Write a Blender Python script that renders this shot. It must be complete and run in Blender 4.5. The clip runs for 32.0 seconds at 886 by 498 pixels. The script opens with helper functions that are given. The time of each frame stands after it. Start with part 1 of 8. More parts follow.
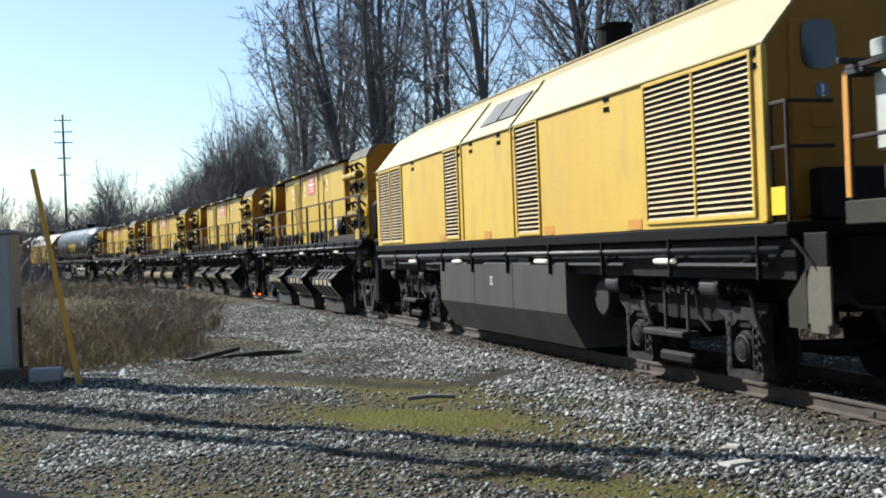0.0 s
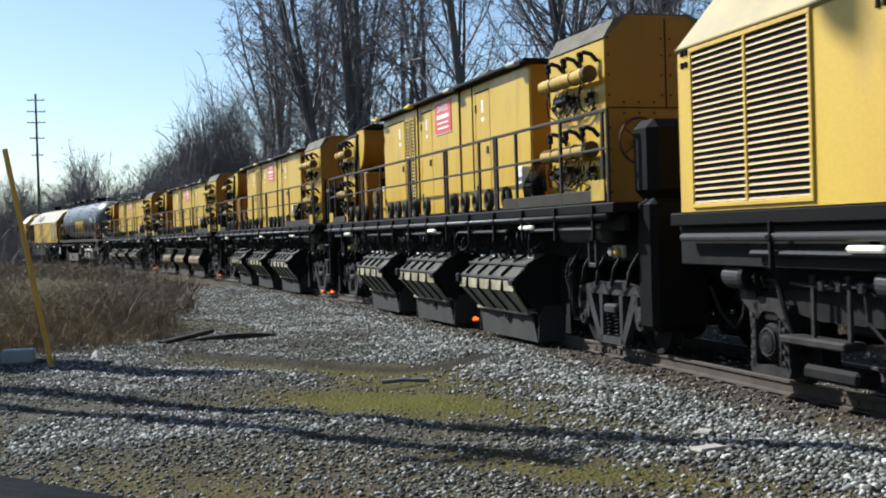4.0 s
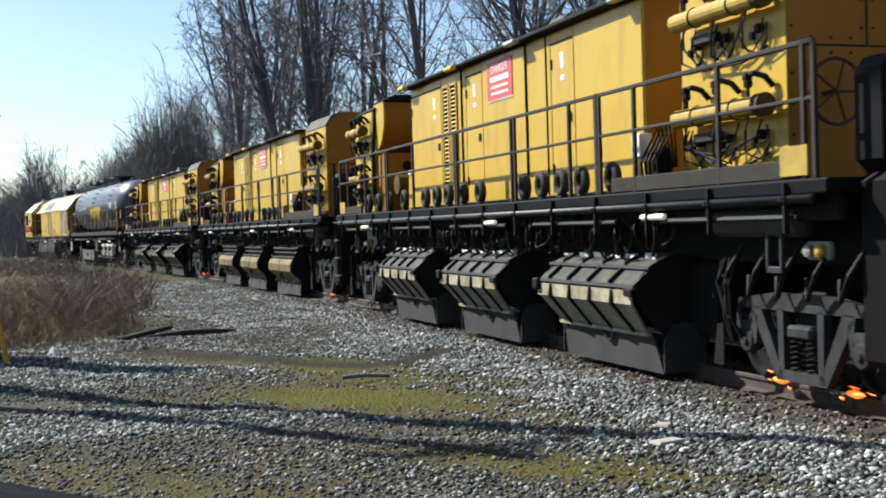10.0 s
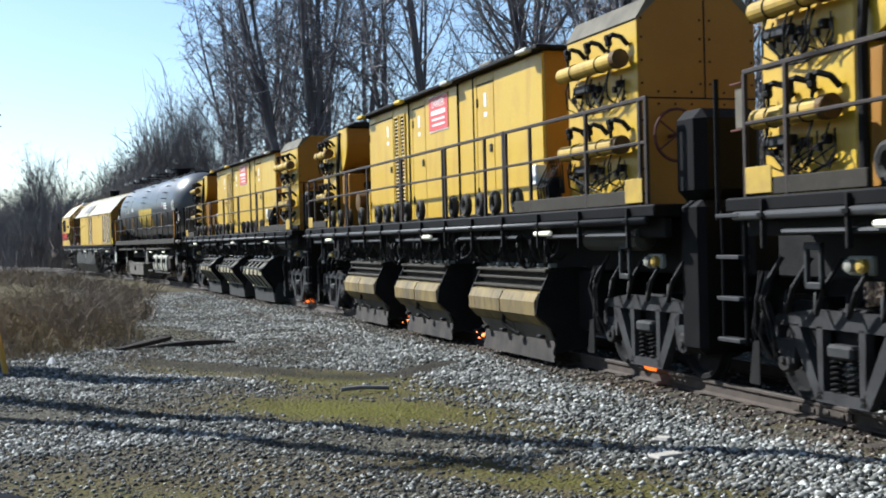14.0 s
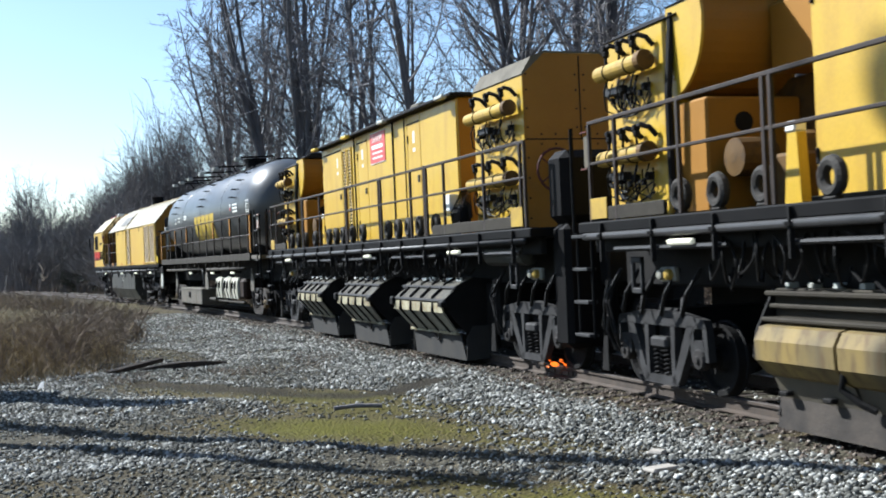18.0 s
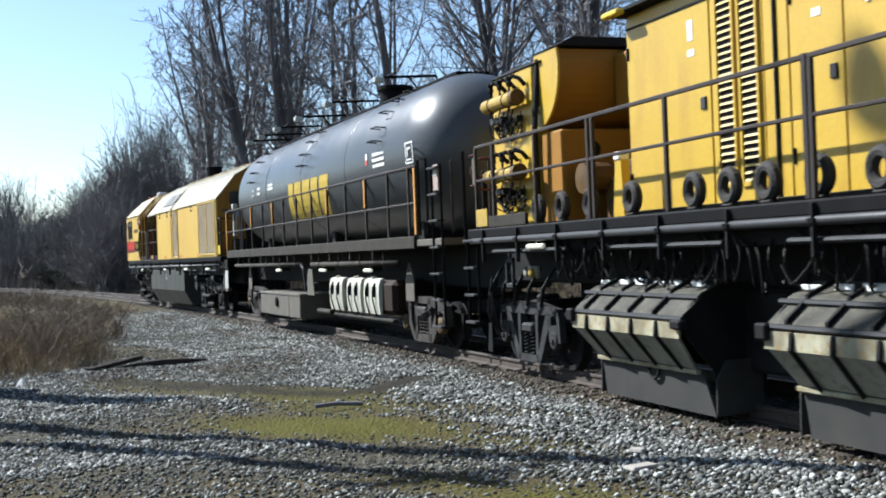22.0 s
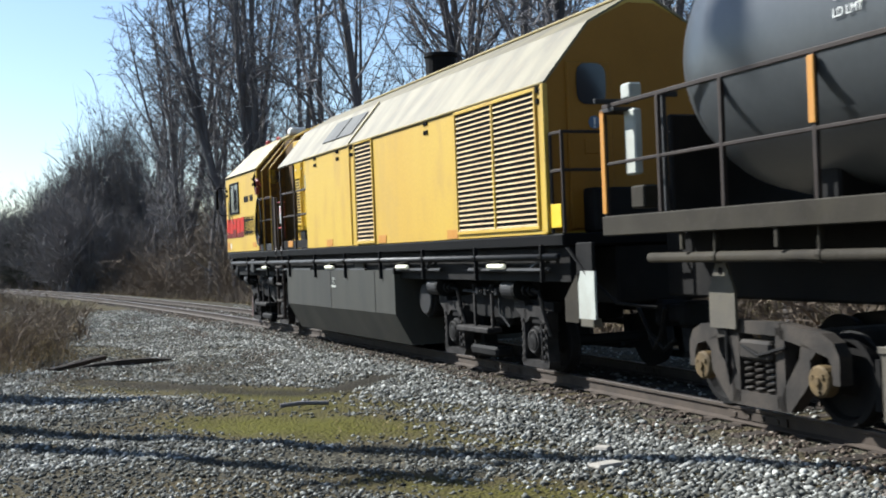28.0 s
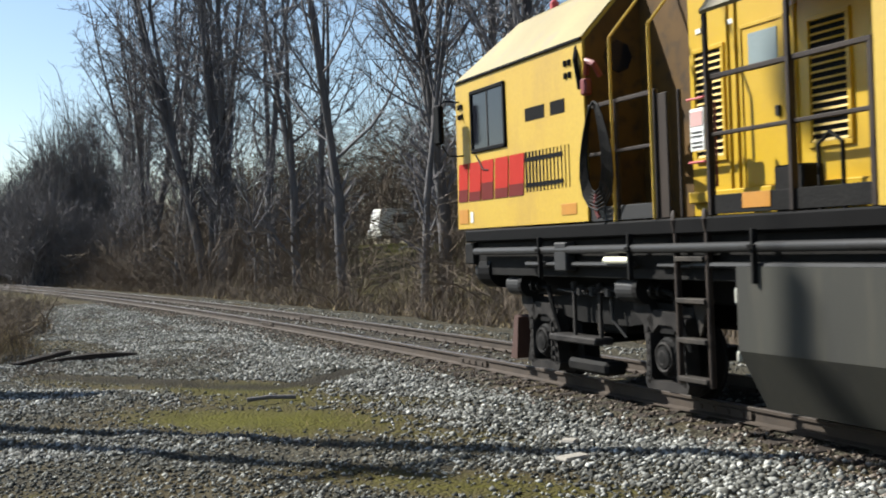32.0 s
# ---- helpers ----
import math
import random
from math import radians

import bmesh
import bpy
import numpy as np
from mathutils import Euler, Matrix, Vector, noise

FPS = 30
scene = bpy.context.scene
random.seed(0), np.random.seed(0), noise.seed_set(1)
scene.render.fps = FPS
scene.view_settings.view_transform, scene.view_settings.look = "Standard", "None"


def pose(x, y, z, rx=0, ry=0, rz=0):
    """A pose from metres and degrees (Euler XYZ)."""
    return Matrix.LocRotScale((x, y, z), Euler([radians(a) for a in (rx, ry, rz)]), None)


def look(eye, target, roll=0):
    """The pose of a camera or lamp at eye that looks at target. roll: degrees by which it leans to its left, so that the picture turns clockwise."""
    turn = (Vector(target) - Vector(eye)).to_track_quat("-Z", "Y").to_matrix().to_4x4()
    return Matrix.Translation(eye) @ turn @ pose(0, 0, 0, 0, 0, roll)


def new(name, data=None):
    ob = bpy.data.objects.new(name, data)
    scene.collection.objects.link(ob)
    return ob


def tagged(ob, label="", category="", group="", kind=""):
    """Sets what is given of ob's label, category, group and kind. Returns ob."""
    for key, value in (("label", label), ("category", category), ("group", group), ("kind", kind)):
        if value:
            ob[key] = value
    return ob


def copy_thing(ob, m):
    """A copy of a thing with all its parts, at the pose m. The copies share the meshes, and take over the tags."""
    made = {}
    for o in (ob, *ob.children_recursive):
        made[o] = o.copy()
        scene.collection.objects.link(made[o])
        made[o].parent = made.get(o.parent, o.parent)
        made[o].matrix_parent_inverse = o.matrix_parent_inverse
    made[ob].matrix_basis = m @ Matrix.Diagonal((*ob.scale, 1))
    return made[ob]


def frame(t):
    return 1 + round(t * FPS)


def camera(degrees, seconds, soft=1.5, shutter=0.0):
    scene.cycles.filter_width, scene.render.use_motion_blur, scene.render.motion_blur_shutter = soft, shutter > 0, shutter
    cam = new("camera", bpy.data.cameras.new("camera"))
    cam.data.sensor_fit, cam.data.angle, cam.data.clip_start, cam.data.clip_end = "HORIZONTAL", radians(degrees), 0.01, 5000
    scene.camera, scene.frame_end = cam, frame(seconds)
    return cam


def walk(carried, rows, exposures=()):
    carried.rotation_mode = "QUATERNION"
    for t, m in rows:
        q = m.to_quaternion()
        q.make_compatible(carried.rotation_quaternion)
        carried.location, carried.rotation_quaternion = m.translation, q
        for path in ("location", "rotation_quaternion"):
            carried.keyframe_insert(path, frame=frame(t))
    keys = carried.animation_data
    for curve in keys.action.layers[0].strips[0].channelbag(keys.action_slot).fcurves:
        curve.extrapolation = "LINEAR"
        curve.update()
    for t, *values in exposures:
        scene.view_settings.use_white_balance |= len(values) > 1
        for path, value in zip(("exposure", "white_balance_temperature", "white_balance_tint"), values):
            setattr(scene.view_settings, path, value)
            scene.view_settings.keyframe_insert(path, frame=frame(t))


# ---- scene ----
EYE = 1.777
cam = camera(42.0, 32.0, soft=1.9, shutter=0.25)
PATH = [
    (0.0, pose(0, 0, EYE, 90.00, 2.20, -13.53)),
    (0.5, pose(0, 0, EYE, 90.12, 2.12, -14.13)),
    (1.0, pose(0, 0, EYE, 89.94, 2.15, -14.41)),
    (1.5, pose(0, 0, EYE, 89.87, 2.04, -14.50)),
    (2.0, pose(0, 0, EYE, 89.68, 1.83, -14.67)),
    (2.5, pose(0, 0, EYE, 89.63, 1.85, -14.81)),
    (3.0, pose(0, 0, EYE, 88.94, 1.38, -14.75)),
    (3.5, pose(0, 0, EYE, 89.20, 1.62, -14.61)),
    (5.5, pose(0, 0, EYE, 89.04, 1.96, -15.44)),
    (6.0, pose(0, 0, EYE, 89.15, 1.99, -15.53)),
    (6.5, pose(0, 0, EYE, 89.23, 2.06, -15.53)),
    (7.0, pose(0, 0, EYE, 89.12, 1.87, -15.52)),
    (7.5, pose(0, 0, EYE, 88.89, 1.64, -15.77)),
    (8.0, pose(0, 0, EYE, 89.04, 1.68, -15.90)),
    (8.5, pose(0, 0, EYE, 88.99, 1.70, -16.28)),
    (9.0, pose(0, 0, EYE, 89.05, 1.72, -16.27)),
    (9.5, pose(0, 0, EYE, 88.95, 1.79, -16.49)),
    (10.0, pose(0, 0, EYE, 88.87, 1.74, -16.72)),
    (10.5, pose(0, 0, EYE, 89.00, 1.78, -16.88)),
    (11.0, pose(0, 0, EYE, 88.87, 1.48, -16.73)),
    (11.5, pose(0, 0, EYE, 89.14, 1.47, -17.13)),
    (12.0, pose(0, 0, EYE, 88.90, 1.22, -17.03)),
    (12.5, pose(0, 0, EYE, 89.12, 1.25, -17.18)),
    (13.0, pose(0, 0, EYE, 89.68, 1.62, -16.58)),
    (13.5, pose(0, 0, EYE, 89.45, 1.46, -16.57)),
    (15.5, pose(0, 0, EYE, 89.81, 1.90, -17.41)),
    (16.0, pose(0, 0, EYE, 90.04, 2.25, -17.27)),
    (16.5, pose(0, 0, EYE, 90.37, 2.52, -16.92)),
    (17.0, pose(0, 0, EYE, 90.48, 2.47, -16.96)),
    (17.5, pose(0, 0, EYE, 90.37, 2.40, -17.09)),
    (18.0, pose(0, 0, EYE, 90.29, 2.45, -17.19)),
    (18.5, pose(0, 0, EYE, 90.36, 2.51, -17.31)),
    (19.0, pose(0, 0, EYE, 90.33, 2.56, -17.54)),
    (19.5, pose(0, 0, EYE, 90.32, 2.50, -17.71)),
    (20.0, pose(0, 0, EYE, 90.27, 2.51, -17.91)),
    (20.5, pose(0, 0, EYE, 90.30, 2.61, -17.97)),
    (21.0, pose(0, 0, EYE, 90.27, 2.42, -17.86)),
    (21.5, pose(0, 0, EYE, 90.21, 2.27, -18.23)),
    (22.0, pose(0, 0, EYE, 90.16, 2.22, -18.11)),
    (22.5, pose(0, 0, EYE, 90.00, 2.16, -18.34)),
    (23.0, pose(0, 0, EYE, 90.02, 2.20, -18.58)),
    (23.5, pose(0, 0, EYE, 89.96, 2.12, -18.58)),
    (24.0, pose(0, 0, EYE, 90.02, 2.13, -18.58)),
    (24.5, pose(0, 0, EYE, 90.11, 2.19, -18.59)),
    (25.0, pose(0, 0, EYE, 90.16, 2.16, -18.57)),
    (25.5, pose(0, 0, EYE, 90.06, 2.17, -18.87)),
    (27.5, pose(0, 0, EYE, 90.18, 2.16, -19.42)),
    (28.0, pose(0, 0, EYE, 90.04, 2.26, -19.80)),
    (28.5, pose(0, 0, EYE, 89.87, 2.32, -20.12)),
    (29.0, pose(0, 0, EYE, 89.96, 2.47, -19.95)),
    (29.5, pose(0, 0, EYE, 89.77, 1.87, -20.06)),
    (30.0, pose(0, 0, EYE, 89.83, 1.96, -20.11)),
    (30.5, pose(0, 0, EYE, 89.94, 2.18, -20.28)),
    (31.0, pose(0, 0, EYE, 89.80, 2.04, -20.50)),
    (31.5, pose(0, 0, EYE, 89.75, 2.45, -20.92)),
    (32.0, pose(0, 0, EYE, 89.66, 2.23, -21.41)),
]
walk(cam, PATH, exposures=[(0.0, 1.21, 5900, 8), (1.0, 1.08, 5950, 8), (2.0, 1.01, 5800, 8), (3.0, 0.92, 5800, 8), (6.0, 1.32, 5900, 8), (8.0, 1.24, 5850, 8), (10.0, 1.20, 5950, 8), (13.0, 1.24, 5600, 8), (16.0, 1.34, 6050, 8), (19.0, 1.38, 5600, 8), (21.0, 1.34, 5800, 8), (23.0, 1.31, 5550, 8), (25.0, 1.36, 5500, 8), (28.0, 1.24, 5900, 8), (30.0, 1.03, 5900, 8), (32.0, 1.10, 6250, 8)])

# ---- world, sun ----
SUN_EL, SUN_AZ = 40.0, -42.0          # azimuth from +y, clockwise
world = bpy.data.worlds.new("sky")
scene.world = world
world.use_nodes = True
wn = world.node_tree.nodes
sky = wn.new("ShaderNodeTexSky")
sky.sky_type = "NISHITA"
sky.sun_disc = False
sky.sun_elevation = radians(SUN_EL)
sky.sun_rotation = radians(SUN_AZ)
sky.air_density, sky.dust_density, sky.ozone_density = 1.0, 0.55, 1.3
world.node_tree.links.new(sky.outputs[0], wn["Background"].inputs[0])
wn["Background"].inputs[1].default_value = 0.066
sun_data = bpy.data.lights.new("sun", "SUN")
sun_data.energy, sun_data.angle, sun_data.color = 5.0, radians(0.55), (1.0, 0.955, 0.88)
sun = new("sun", sun_data)
sa, se = radians(SUN_AZ), radians(SUN_EL)
SUN_DIR = Vector((math.sin(sa) * math.cos(se), math.cos(sa) * math.cos(se), math.sin(se)))
sun.matrix_world = look(SUN_DIR * 60, (0, 0, 0))


# ---- materials ----
def mat(name, color, rough=0.6, metal=0.0, tint=None, scale=3.0, amount=0.5, fine=60.0, bump=0.15, stretch=(1, 1, 1),
        spread=0.0, emit=None, strength=0.0, dirt=None, dirt_low=None, coords="Object", contrast=0.18, worn=0.72, spec=0.5):
    """A surface with two scales of variation. tint: the colour of its stains; spread: change of value from piece to
    piece;
    dirt: a colour of grime that gathers in large patches; worn: scales these colours down so that shade renders darker
    beside the sky."""
    # even scaling of the base colours, to deepen shade
    color, tint, dirt = (tuple(v * worn for v in c) if c else c for c in (color, tint, dirt))
    m = bpy.data.materials.new(name)
    m.use_nodes = True
    nt = m.node_tree
    nd, ln = nt.nodes, nt.links
    bsdf = nd["Principled BSDF"]
    tc = nd.new("ShaderNodeTexCoord")
    mp = nd.new("ShaderNodeMapping")
    mp.inputs["Scale"].default_value = stretch
    ln.new(tc.outputs[coords], mp.inputs["Vector"])
    big = nd.new("ShaderNodeTexNoise")
    big.inputs["Scale"].default_value, big.inputs["Detail"].default_value = scale, 6
    ln.new(mp.outputs[0], big.inputs["Vector"])
    small = nd.new("ShaderNodeTexNoise")
    small.inputs["Scale"].default_value, small.inputs["Detail"].default_value = fine, 4
    ln.new(tc.outputs[coords], small.inputs["Vector"])
    ramp = nd.new("ShaderNodeValToRGB")
    ramp.color_ramp.elements[0].position, ramp.color_ramp.elements[1].position = 0.5 - contrast, 0.5 + contrast
    ln.new(big.outputs["Fac"], ramp.inputs[0])
    second = tint or tuple(c * (1 - 0.35 * amount) for c in color)
    mix = nd.new("ShaderNodeMixRGB")
    mix.inputs[1].default_value = (*color, 1)
    mix.inputs[2].default_value = (*second, 1)
    fac = nd.new("ShaderNodeMath")
    fac.operation = "MULTIPLY"
    fac.inputs[1].default_value = amount
    ln.new(ramp.outputs[0], fac.inputs[0])
    ln.new(fac.outputs[0], mix.inputs[0])
    out = mix.outputs[0]
    if dirt:
        dn = nd.new("ShaderNodeTexNoise")
        dn.inputs["Scale"].default_value, dn.inputs["Detail"].default_value = scale * 4, 8
        ln.new(mp.outputs[0], dn.inputs["Vector"])
        dr = nd.new("ShaderNodeValToRGB")
        dr.color_ramp.elements[0].position, dr.color_ramp.elements[1].position = 0.52, 0.75
        ln.new(dn.outputs["Fac"], dr.inputs[0])
        dm = nd.new("ShaderNodeMixRGB")
        ln.new(dr.outputs[0], dm.inputs[0])
        ln.new(out, dm.inputs[1])
        dm.inputs[2].default_value = (*dirt, 1)
        out = dm.outputs[0]
    val = nd.new("ShaderNodeHueSaturation")
    ln.new(out, val.inputs["Color"])
    grain = nd.new("ShaderNodeMapRange")
    grain.inputs["To Min"].default_value, grain.inputs["To Max"].default_value = 0.86, 1.14
    ln.new(small.outputs["Fac"], grain.inputs[0])
    vout = grain.outputs[0]
    if spread:
        info = nd.new("ShaderNodeObjectInfo")
        sr = nd.new("ShaderNodeMapRange")
        sr.inputs["To Min"].default_value, sr.inputs["To Max"].default_value = 1 - spread, 1 + spread
        ln.new(info.outputs["Random"], sr.inputs[0])
        mul = nd.new("ShaderNodeMath")
        mul.operation = "MULTIPLY"
        ln.new(vout, mul.inputs[0])
        ln.new(sr.outputs[0], mul.inputs[1])
        vout = mul.outputs[0]
    ln.new(vout, val.inputs["Value"])
    ln.new(val.outputs[0], bsdf.inputs["Base Color"])
    rr = nd.new("ShaderNodeMapRange")
    rr.inputs["To Min"].default_value, rr.inputs["To Max"].default_value = max(0.02, rough - 0.12), min(1, rough + 0.12)
    ln.new(big.outputs["Fac"], rr.inputs[0])
    ln.new(rr.outputs[0], bsdf.inputs["Roughness"])
    bsdf.inputs["Metallic"].default_value = metal
    bsdf.inputs["Specular IOR Level"].default_value = spec
    if bump:
        bp = nd.new("ShaderNodeBump")
        bp.inputs["Strength"].default_value, bp.inputs["Distance"].default_value = bump, 0.02
        ln.new(small.outputs["Fac"], bp.inputs["Height"])
        ln.new(bp.outputs[0], bsdf.inputs["Normal"])
    if emit:
        bsdf.inputs["Emission Color"].default_value = (*emit, 1)
        bsdf.inputs["Emission Strength"].default_value = strength
    return m


YELLOW = mat("yellow_paint", (0.60, 0.388, 0.022), 0.42, tint=(0.54, 0.318, 0.018), scale=0.7, amount=0.5, bump=0.03, fine=25, stretch=(1, 1, 0.3), dirt=(0.49, 0.29, 0.022))
FADED = mat("faded_yellow_paint", (0.65, 0.432, 0.050), 0.5, tint=(0.58, 0.345, 0.030), scale=0.6, amount=0.8, bump=0.03, fine=20, stretch=(1, 0.8, 0.35), contrast=0.16, dirt=(0.53, 0.335, 0.055))
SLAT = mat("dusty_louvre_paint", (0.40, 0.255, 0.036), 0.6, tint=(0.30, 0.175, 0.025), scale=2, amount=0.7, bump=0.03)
ROOF_GREY = mat("stained_grey_roof_paint", (0.20, 0.166, 0.080), 0.65, tint=(0.125, 0.106, 0.062), contrast=0.10, scale=0.9, amount=0.8, bump=0.04, fine=18, stretch=(1, 2.5, 1), dirt=(0.21, 0.16, 0.08))
ROOF_FADED = mat("chalky_roof_paint", (0.38, 0.296, 0.094), 0.6, tint=(0.27, 0.205, 0.075), scale=0.8, amount=0.7, bump=0.04, fine=18, dirt=(0.30, 0.235, 0.115))
BLACK = mat("black_paint", (0.0072, 0.0068, 0.0068), 0.6, tint=(0.012, 0.011, 0.0105), scale=2, amount=0.6, bump=0.1, spec=0.06)
SOOT = mat("sooty_steel", (0.0105, 0.010, 0.0096), 0.7, tint=(0.024, 0.022, 0.020), scale=3, amount=0.7, bump=0.25, fine=35, spec=0.1)
GREYSTEEL = mat("grey_steel", (0.040, 0.039, 0.039), 0.6, tint=(0.022, 0.021, 0.02), scale=2.5, amount=0.8, bump=0.1, fine=30, spec=0.25)
PIPE = mat("pipe_grey", (0.028, 0.027, 0.027), 0.55, tint=(0.017, 0.016, 0.015), scale=4, amount=0.8, bump=0.05, spec=0.3)
TANKGREY = mat("fuel_tank_grey", (0.058, 0.056, 0.045), 0.6, tint=(0.040, 0.039, 0.034), contrast=0.1, scale=1.3, amount=0.8, bump=0.06, stretch=(1, 1, 0.2), dirt=(0.072, 0.067, 0.052), spec=0.25)
SHELL = mat("tank_black_gloss", (0.068, 0.074, 0.078), 0.34, tint=(0.085, 0.090, 0.092), scale=0.9, amount=0.7, bump=0.012, fine=12, stretch=(1, 0.6, 0.5), spec=0.32)
TAN = mat("dusty_tan_steel", (0.118, 0.098, 0.064), 0.7, tint=(0.08, 0.07, 0.052), scale=2.0, amount=0.8, bump=0.12, fine=40, dirt=(0.09, 0.075, 0.055))
DUSTY = mat("dusty_cast_steel", (0.066, 0.054, 0.043), 0.75, tint=(0.026, 0.023, 0.02), contrast=0.12, scale=3, amount=0.9, bump=0.2, fine=30, dirt=(0.05, 0.043, 0.036), spec=0.2)
MARKYEL = mat("faded_mark_yellow", (0.62, 0.44, 0.06), 0.6, tint=(0.50, 0.35, 0.05), scale=3, amount=0.6, bump=0.0, spec=0.2)
SLEEVE = mat("soiled_white_wrap", (0.60, 0.58, 0.47), 0.7, tint=(0.42, 0.40, 0.31), scale=3, amount=0.6, bump=0.08, spec=0.2)
INNER = mat("deep_yellow_paint", (0.66, 0.42, 0.015), 0.4, tint=(0.56, 0.34, 0.015), scale=1.5, amount=0.5, bump=0.02)
DUSTWHITE = mat("dusty_white_plate", (0.38, 0.39, 0.345), 0.7, tint=(0.28, 0.275, 0.23), scale=3, amount=0.8, bump=0.06, worn=1.0)
SILL = mat("dusty_dark_sill", (0.040, 0.033, 0.020), 0.8, tint=(0.021, 0.017, 0.012), scale=2.0, amount=0.8, bump=0.12, fine=40, dirt=(0.045, 0.037, 0.027), spec=0.2)
OCHRE = mat("ochre_bearing_cap", (0.17, 0.115, 0.05), 0.7, tint=(0.08, 0.06, 0.035), scale=6, amount=0.8, bump=0.1, spec=0.2)
REEL = mat("dusty_hose_reel", (0.060, 0.055, 0.048), 0.85, tint=(0.022, 0.020, 0.018), scale=4, amount=0.8, bump=0.15, spec=0.15)
DUSTROOF = mat("dusty_housing_roof", (0.17, 0.15, 0.105), 0.8, tint=(0.09, 0.08, 0.06), scale=2, amount=0.8, bump=0.1, spec=0.2)
SHROUD_TOP = mat("sooty_shroud_top", (0.105, 0.098, 0.078), 0.75, tint=(0.045, 0.042, 0.034), scale=4.0, amount=0.95, bump=0.12, contrast=0.2, dirt=(0.15, 0.125, 0.08), spec=0.15)
RAILPAINT = mat("brown_black_rail_paint", (0.030, 0.021, 0.017), 0.6, tint=(0.05, 0.036, 0.027), scale=3, amount=0.8, bump=0.05, spec=0.2)
# dark brown holds soot plus the shade of the recesses
DARKBROWN = mat("sooty_shade_brown", (0.15, 0.078, 0.015), 0.7, tint=(0.07, 0.04, 0.014), scale=1.6, amount=0.8, bump=0.06, dirt=(0.05, 0.034, 0.018), spec=0.2)
PLATEYEL = mat("weathered_yellow_plate", (0.52, 0.35, 0.055), 0.65, tint=(0.34, 0.225, 0.06), scale=5, amount=0.9, bump=0.05, spec=0.2)
WHEELRED = mat("dull_red_wheel_paint", (0.13, 0.035, 0.025), 0.6, tint=(0.06, 0.03, 0.022), scale=8, amount=0.8, bump=0.05, spec=0.2)
# yellow paint turned brown: the shade of end walls, with fan dirt
SHADE_BROWN = mat("shaded_stained_yellow", (0.37, 0.172, 0.018), 0.6, tint=(0.28, 0.125, 0.014), scale=0.8, amount=0.8, bump=0.04, contrast=0.25, spec=0.2)
WHITE = mat("white_paint", (0.68, 0.68, 0.64), 0.5, tint=(0.52, 0.5, 0.43), scale=5, amount=0.5, bump=0.04, worn=1.0)
SHROUD = mat("shroud_grey", (0.34, 0.33, 0.265), 0.6, tint=(0.20, 0.19, 0.15), scale=2.5, amount=0.8, bump=0.08, dirt=(0.13, 0.115, 0.085))
SHROUD_TAN = mat("shroud_rusty_tan", (0.27, 0.192, 0.062), 0.7, tint=(0.115, 0.094, 0.056), scale=2.4, contrast=0.16, amount=0.95, bump=0.1, stretch=(1, 1, 0.25), dirt=(0.12, 0.075, 0.034), spec=0.2)
TRUCKDUST = mat("dusty_black_casting", (0.046, 0.041, 0.037), 0.75, tint=(0.018, 0.016, 0.015), contrast=0.14, scale=4, amount=0.9, bump=0.2, fine=30, spec=0.15)
CASTGREY = mat("worn_grey_casting", (0.052, 0.050, 0.049), 0.7, tint=(0.022, 0.021, 0.020), contrast=0.16, scale=3, amount=0.9, bump=0.15, fine=30, spec=0.15)
PALE = mat("pale_shroud_edge", (0.50, 0.46, 0.31), 0.65, tint=(0.17, 0.145, 0.085), scale=3.5, amount=0.95, bump=0.1, contrast=0.22, dirt=(0.30, 0.19, 0.06), spec=0.2)
RUBBER = mat("rubber_skirt", (0.040, 0.039, 0.037), 0.85, tint=(0.068, 0.063, 0.054), scale=2, amount=0.7, bump=0.1, spec=0.15)
RED = mat("red_sign", (0.62, 0.05, 0.05), 0.5, tint=(0.7, 0.2, 0.17), scale=6, amount=0.4, bump=0)
ORANGE = mat("orange_marker", (0.42, 0.18, 0.015), 0.5, tint=(0.36, 0.16, 0.02), scale=6, amount=0.5, bump=0, worn=1.0)
TABYEL = mat("bright_yellow_plate", (0.90, 0.62, 0.02), 0.4, tint=(0.8, 0.5, 0.03), scale=4, amount=0.4, bump=0)
LAMP = mat("work_lamp_tube", (0.80, 0.77, 0.55), 0.35, scale=5, amount=0.2, bump=0, emit=(1.0, 0.96, 0.78), strength=0.08, worn=1.0)
GLASS = mat("dark_window_glass", (0.012, 0.013, 0.018), 0.08, scale=2, amount=0.3, bump=0)
SPARK = mat("grinding_sparks", (0.9, 0.3, 0.03), 0.6, scale=20, amount=0.3, bump=0, emit=(1.0, 0.15, 0.006), strength=0.8)
RAILSTEEL = mat("rusty_rail", (0.066, 0.044, 0.027), 0.85, metal=0.0, tint=(0.038, 0.027, 0.018), scale=4, amount=0.8, bump=0.1, fine=30)
RAILTOP = mat("worn_rail_head", (0.30, 0.27, 0.25), 0.35, metal=0.7, tint=(0.2, 0.16, 0.13), scale=3, amount=0.6, bump=0.02)
TIE = mat("weathered_tie", (0.040, 0.033, 0.028), 0.9, tint=(0.075, 0.062, 0.05), scale=4, amount=0.8, bump=0.5, fine=50, stretch=(0.2, 1, 1), spread=0.25, spec=0.1)
WOODPOLE = mat("weathered_pole", (0.11, 0.085, 0.065), 0.9, tint=(0.06, 0.05, 0.04), scale=3, amount=0.7, bump=0.3, stretch=(1, 1, 0.1))
BARK = mat("grey_bark", (0.150, 0.142, 0.143), 0.95, tint=(0.080, 0.074, 0.072), scale=2.5, amount=0.8, bump=0.5, fine=25, stretch=(1, 1, 0.25), spread=0.2, worn=1.0, spec=0.1)
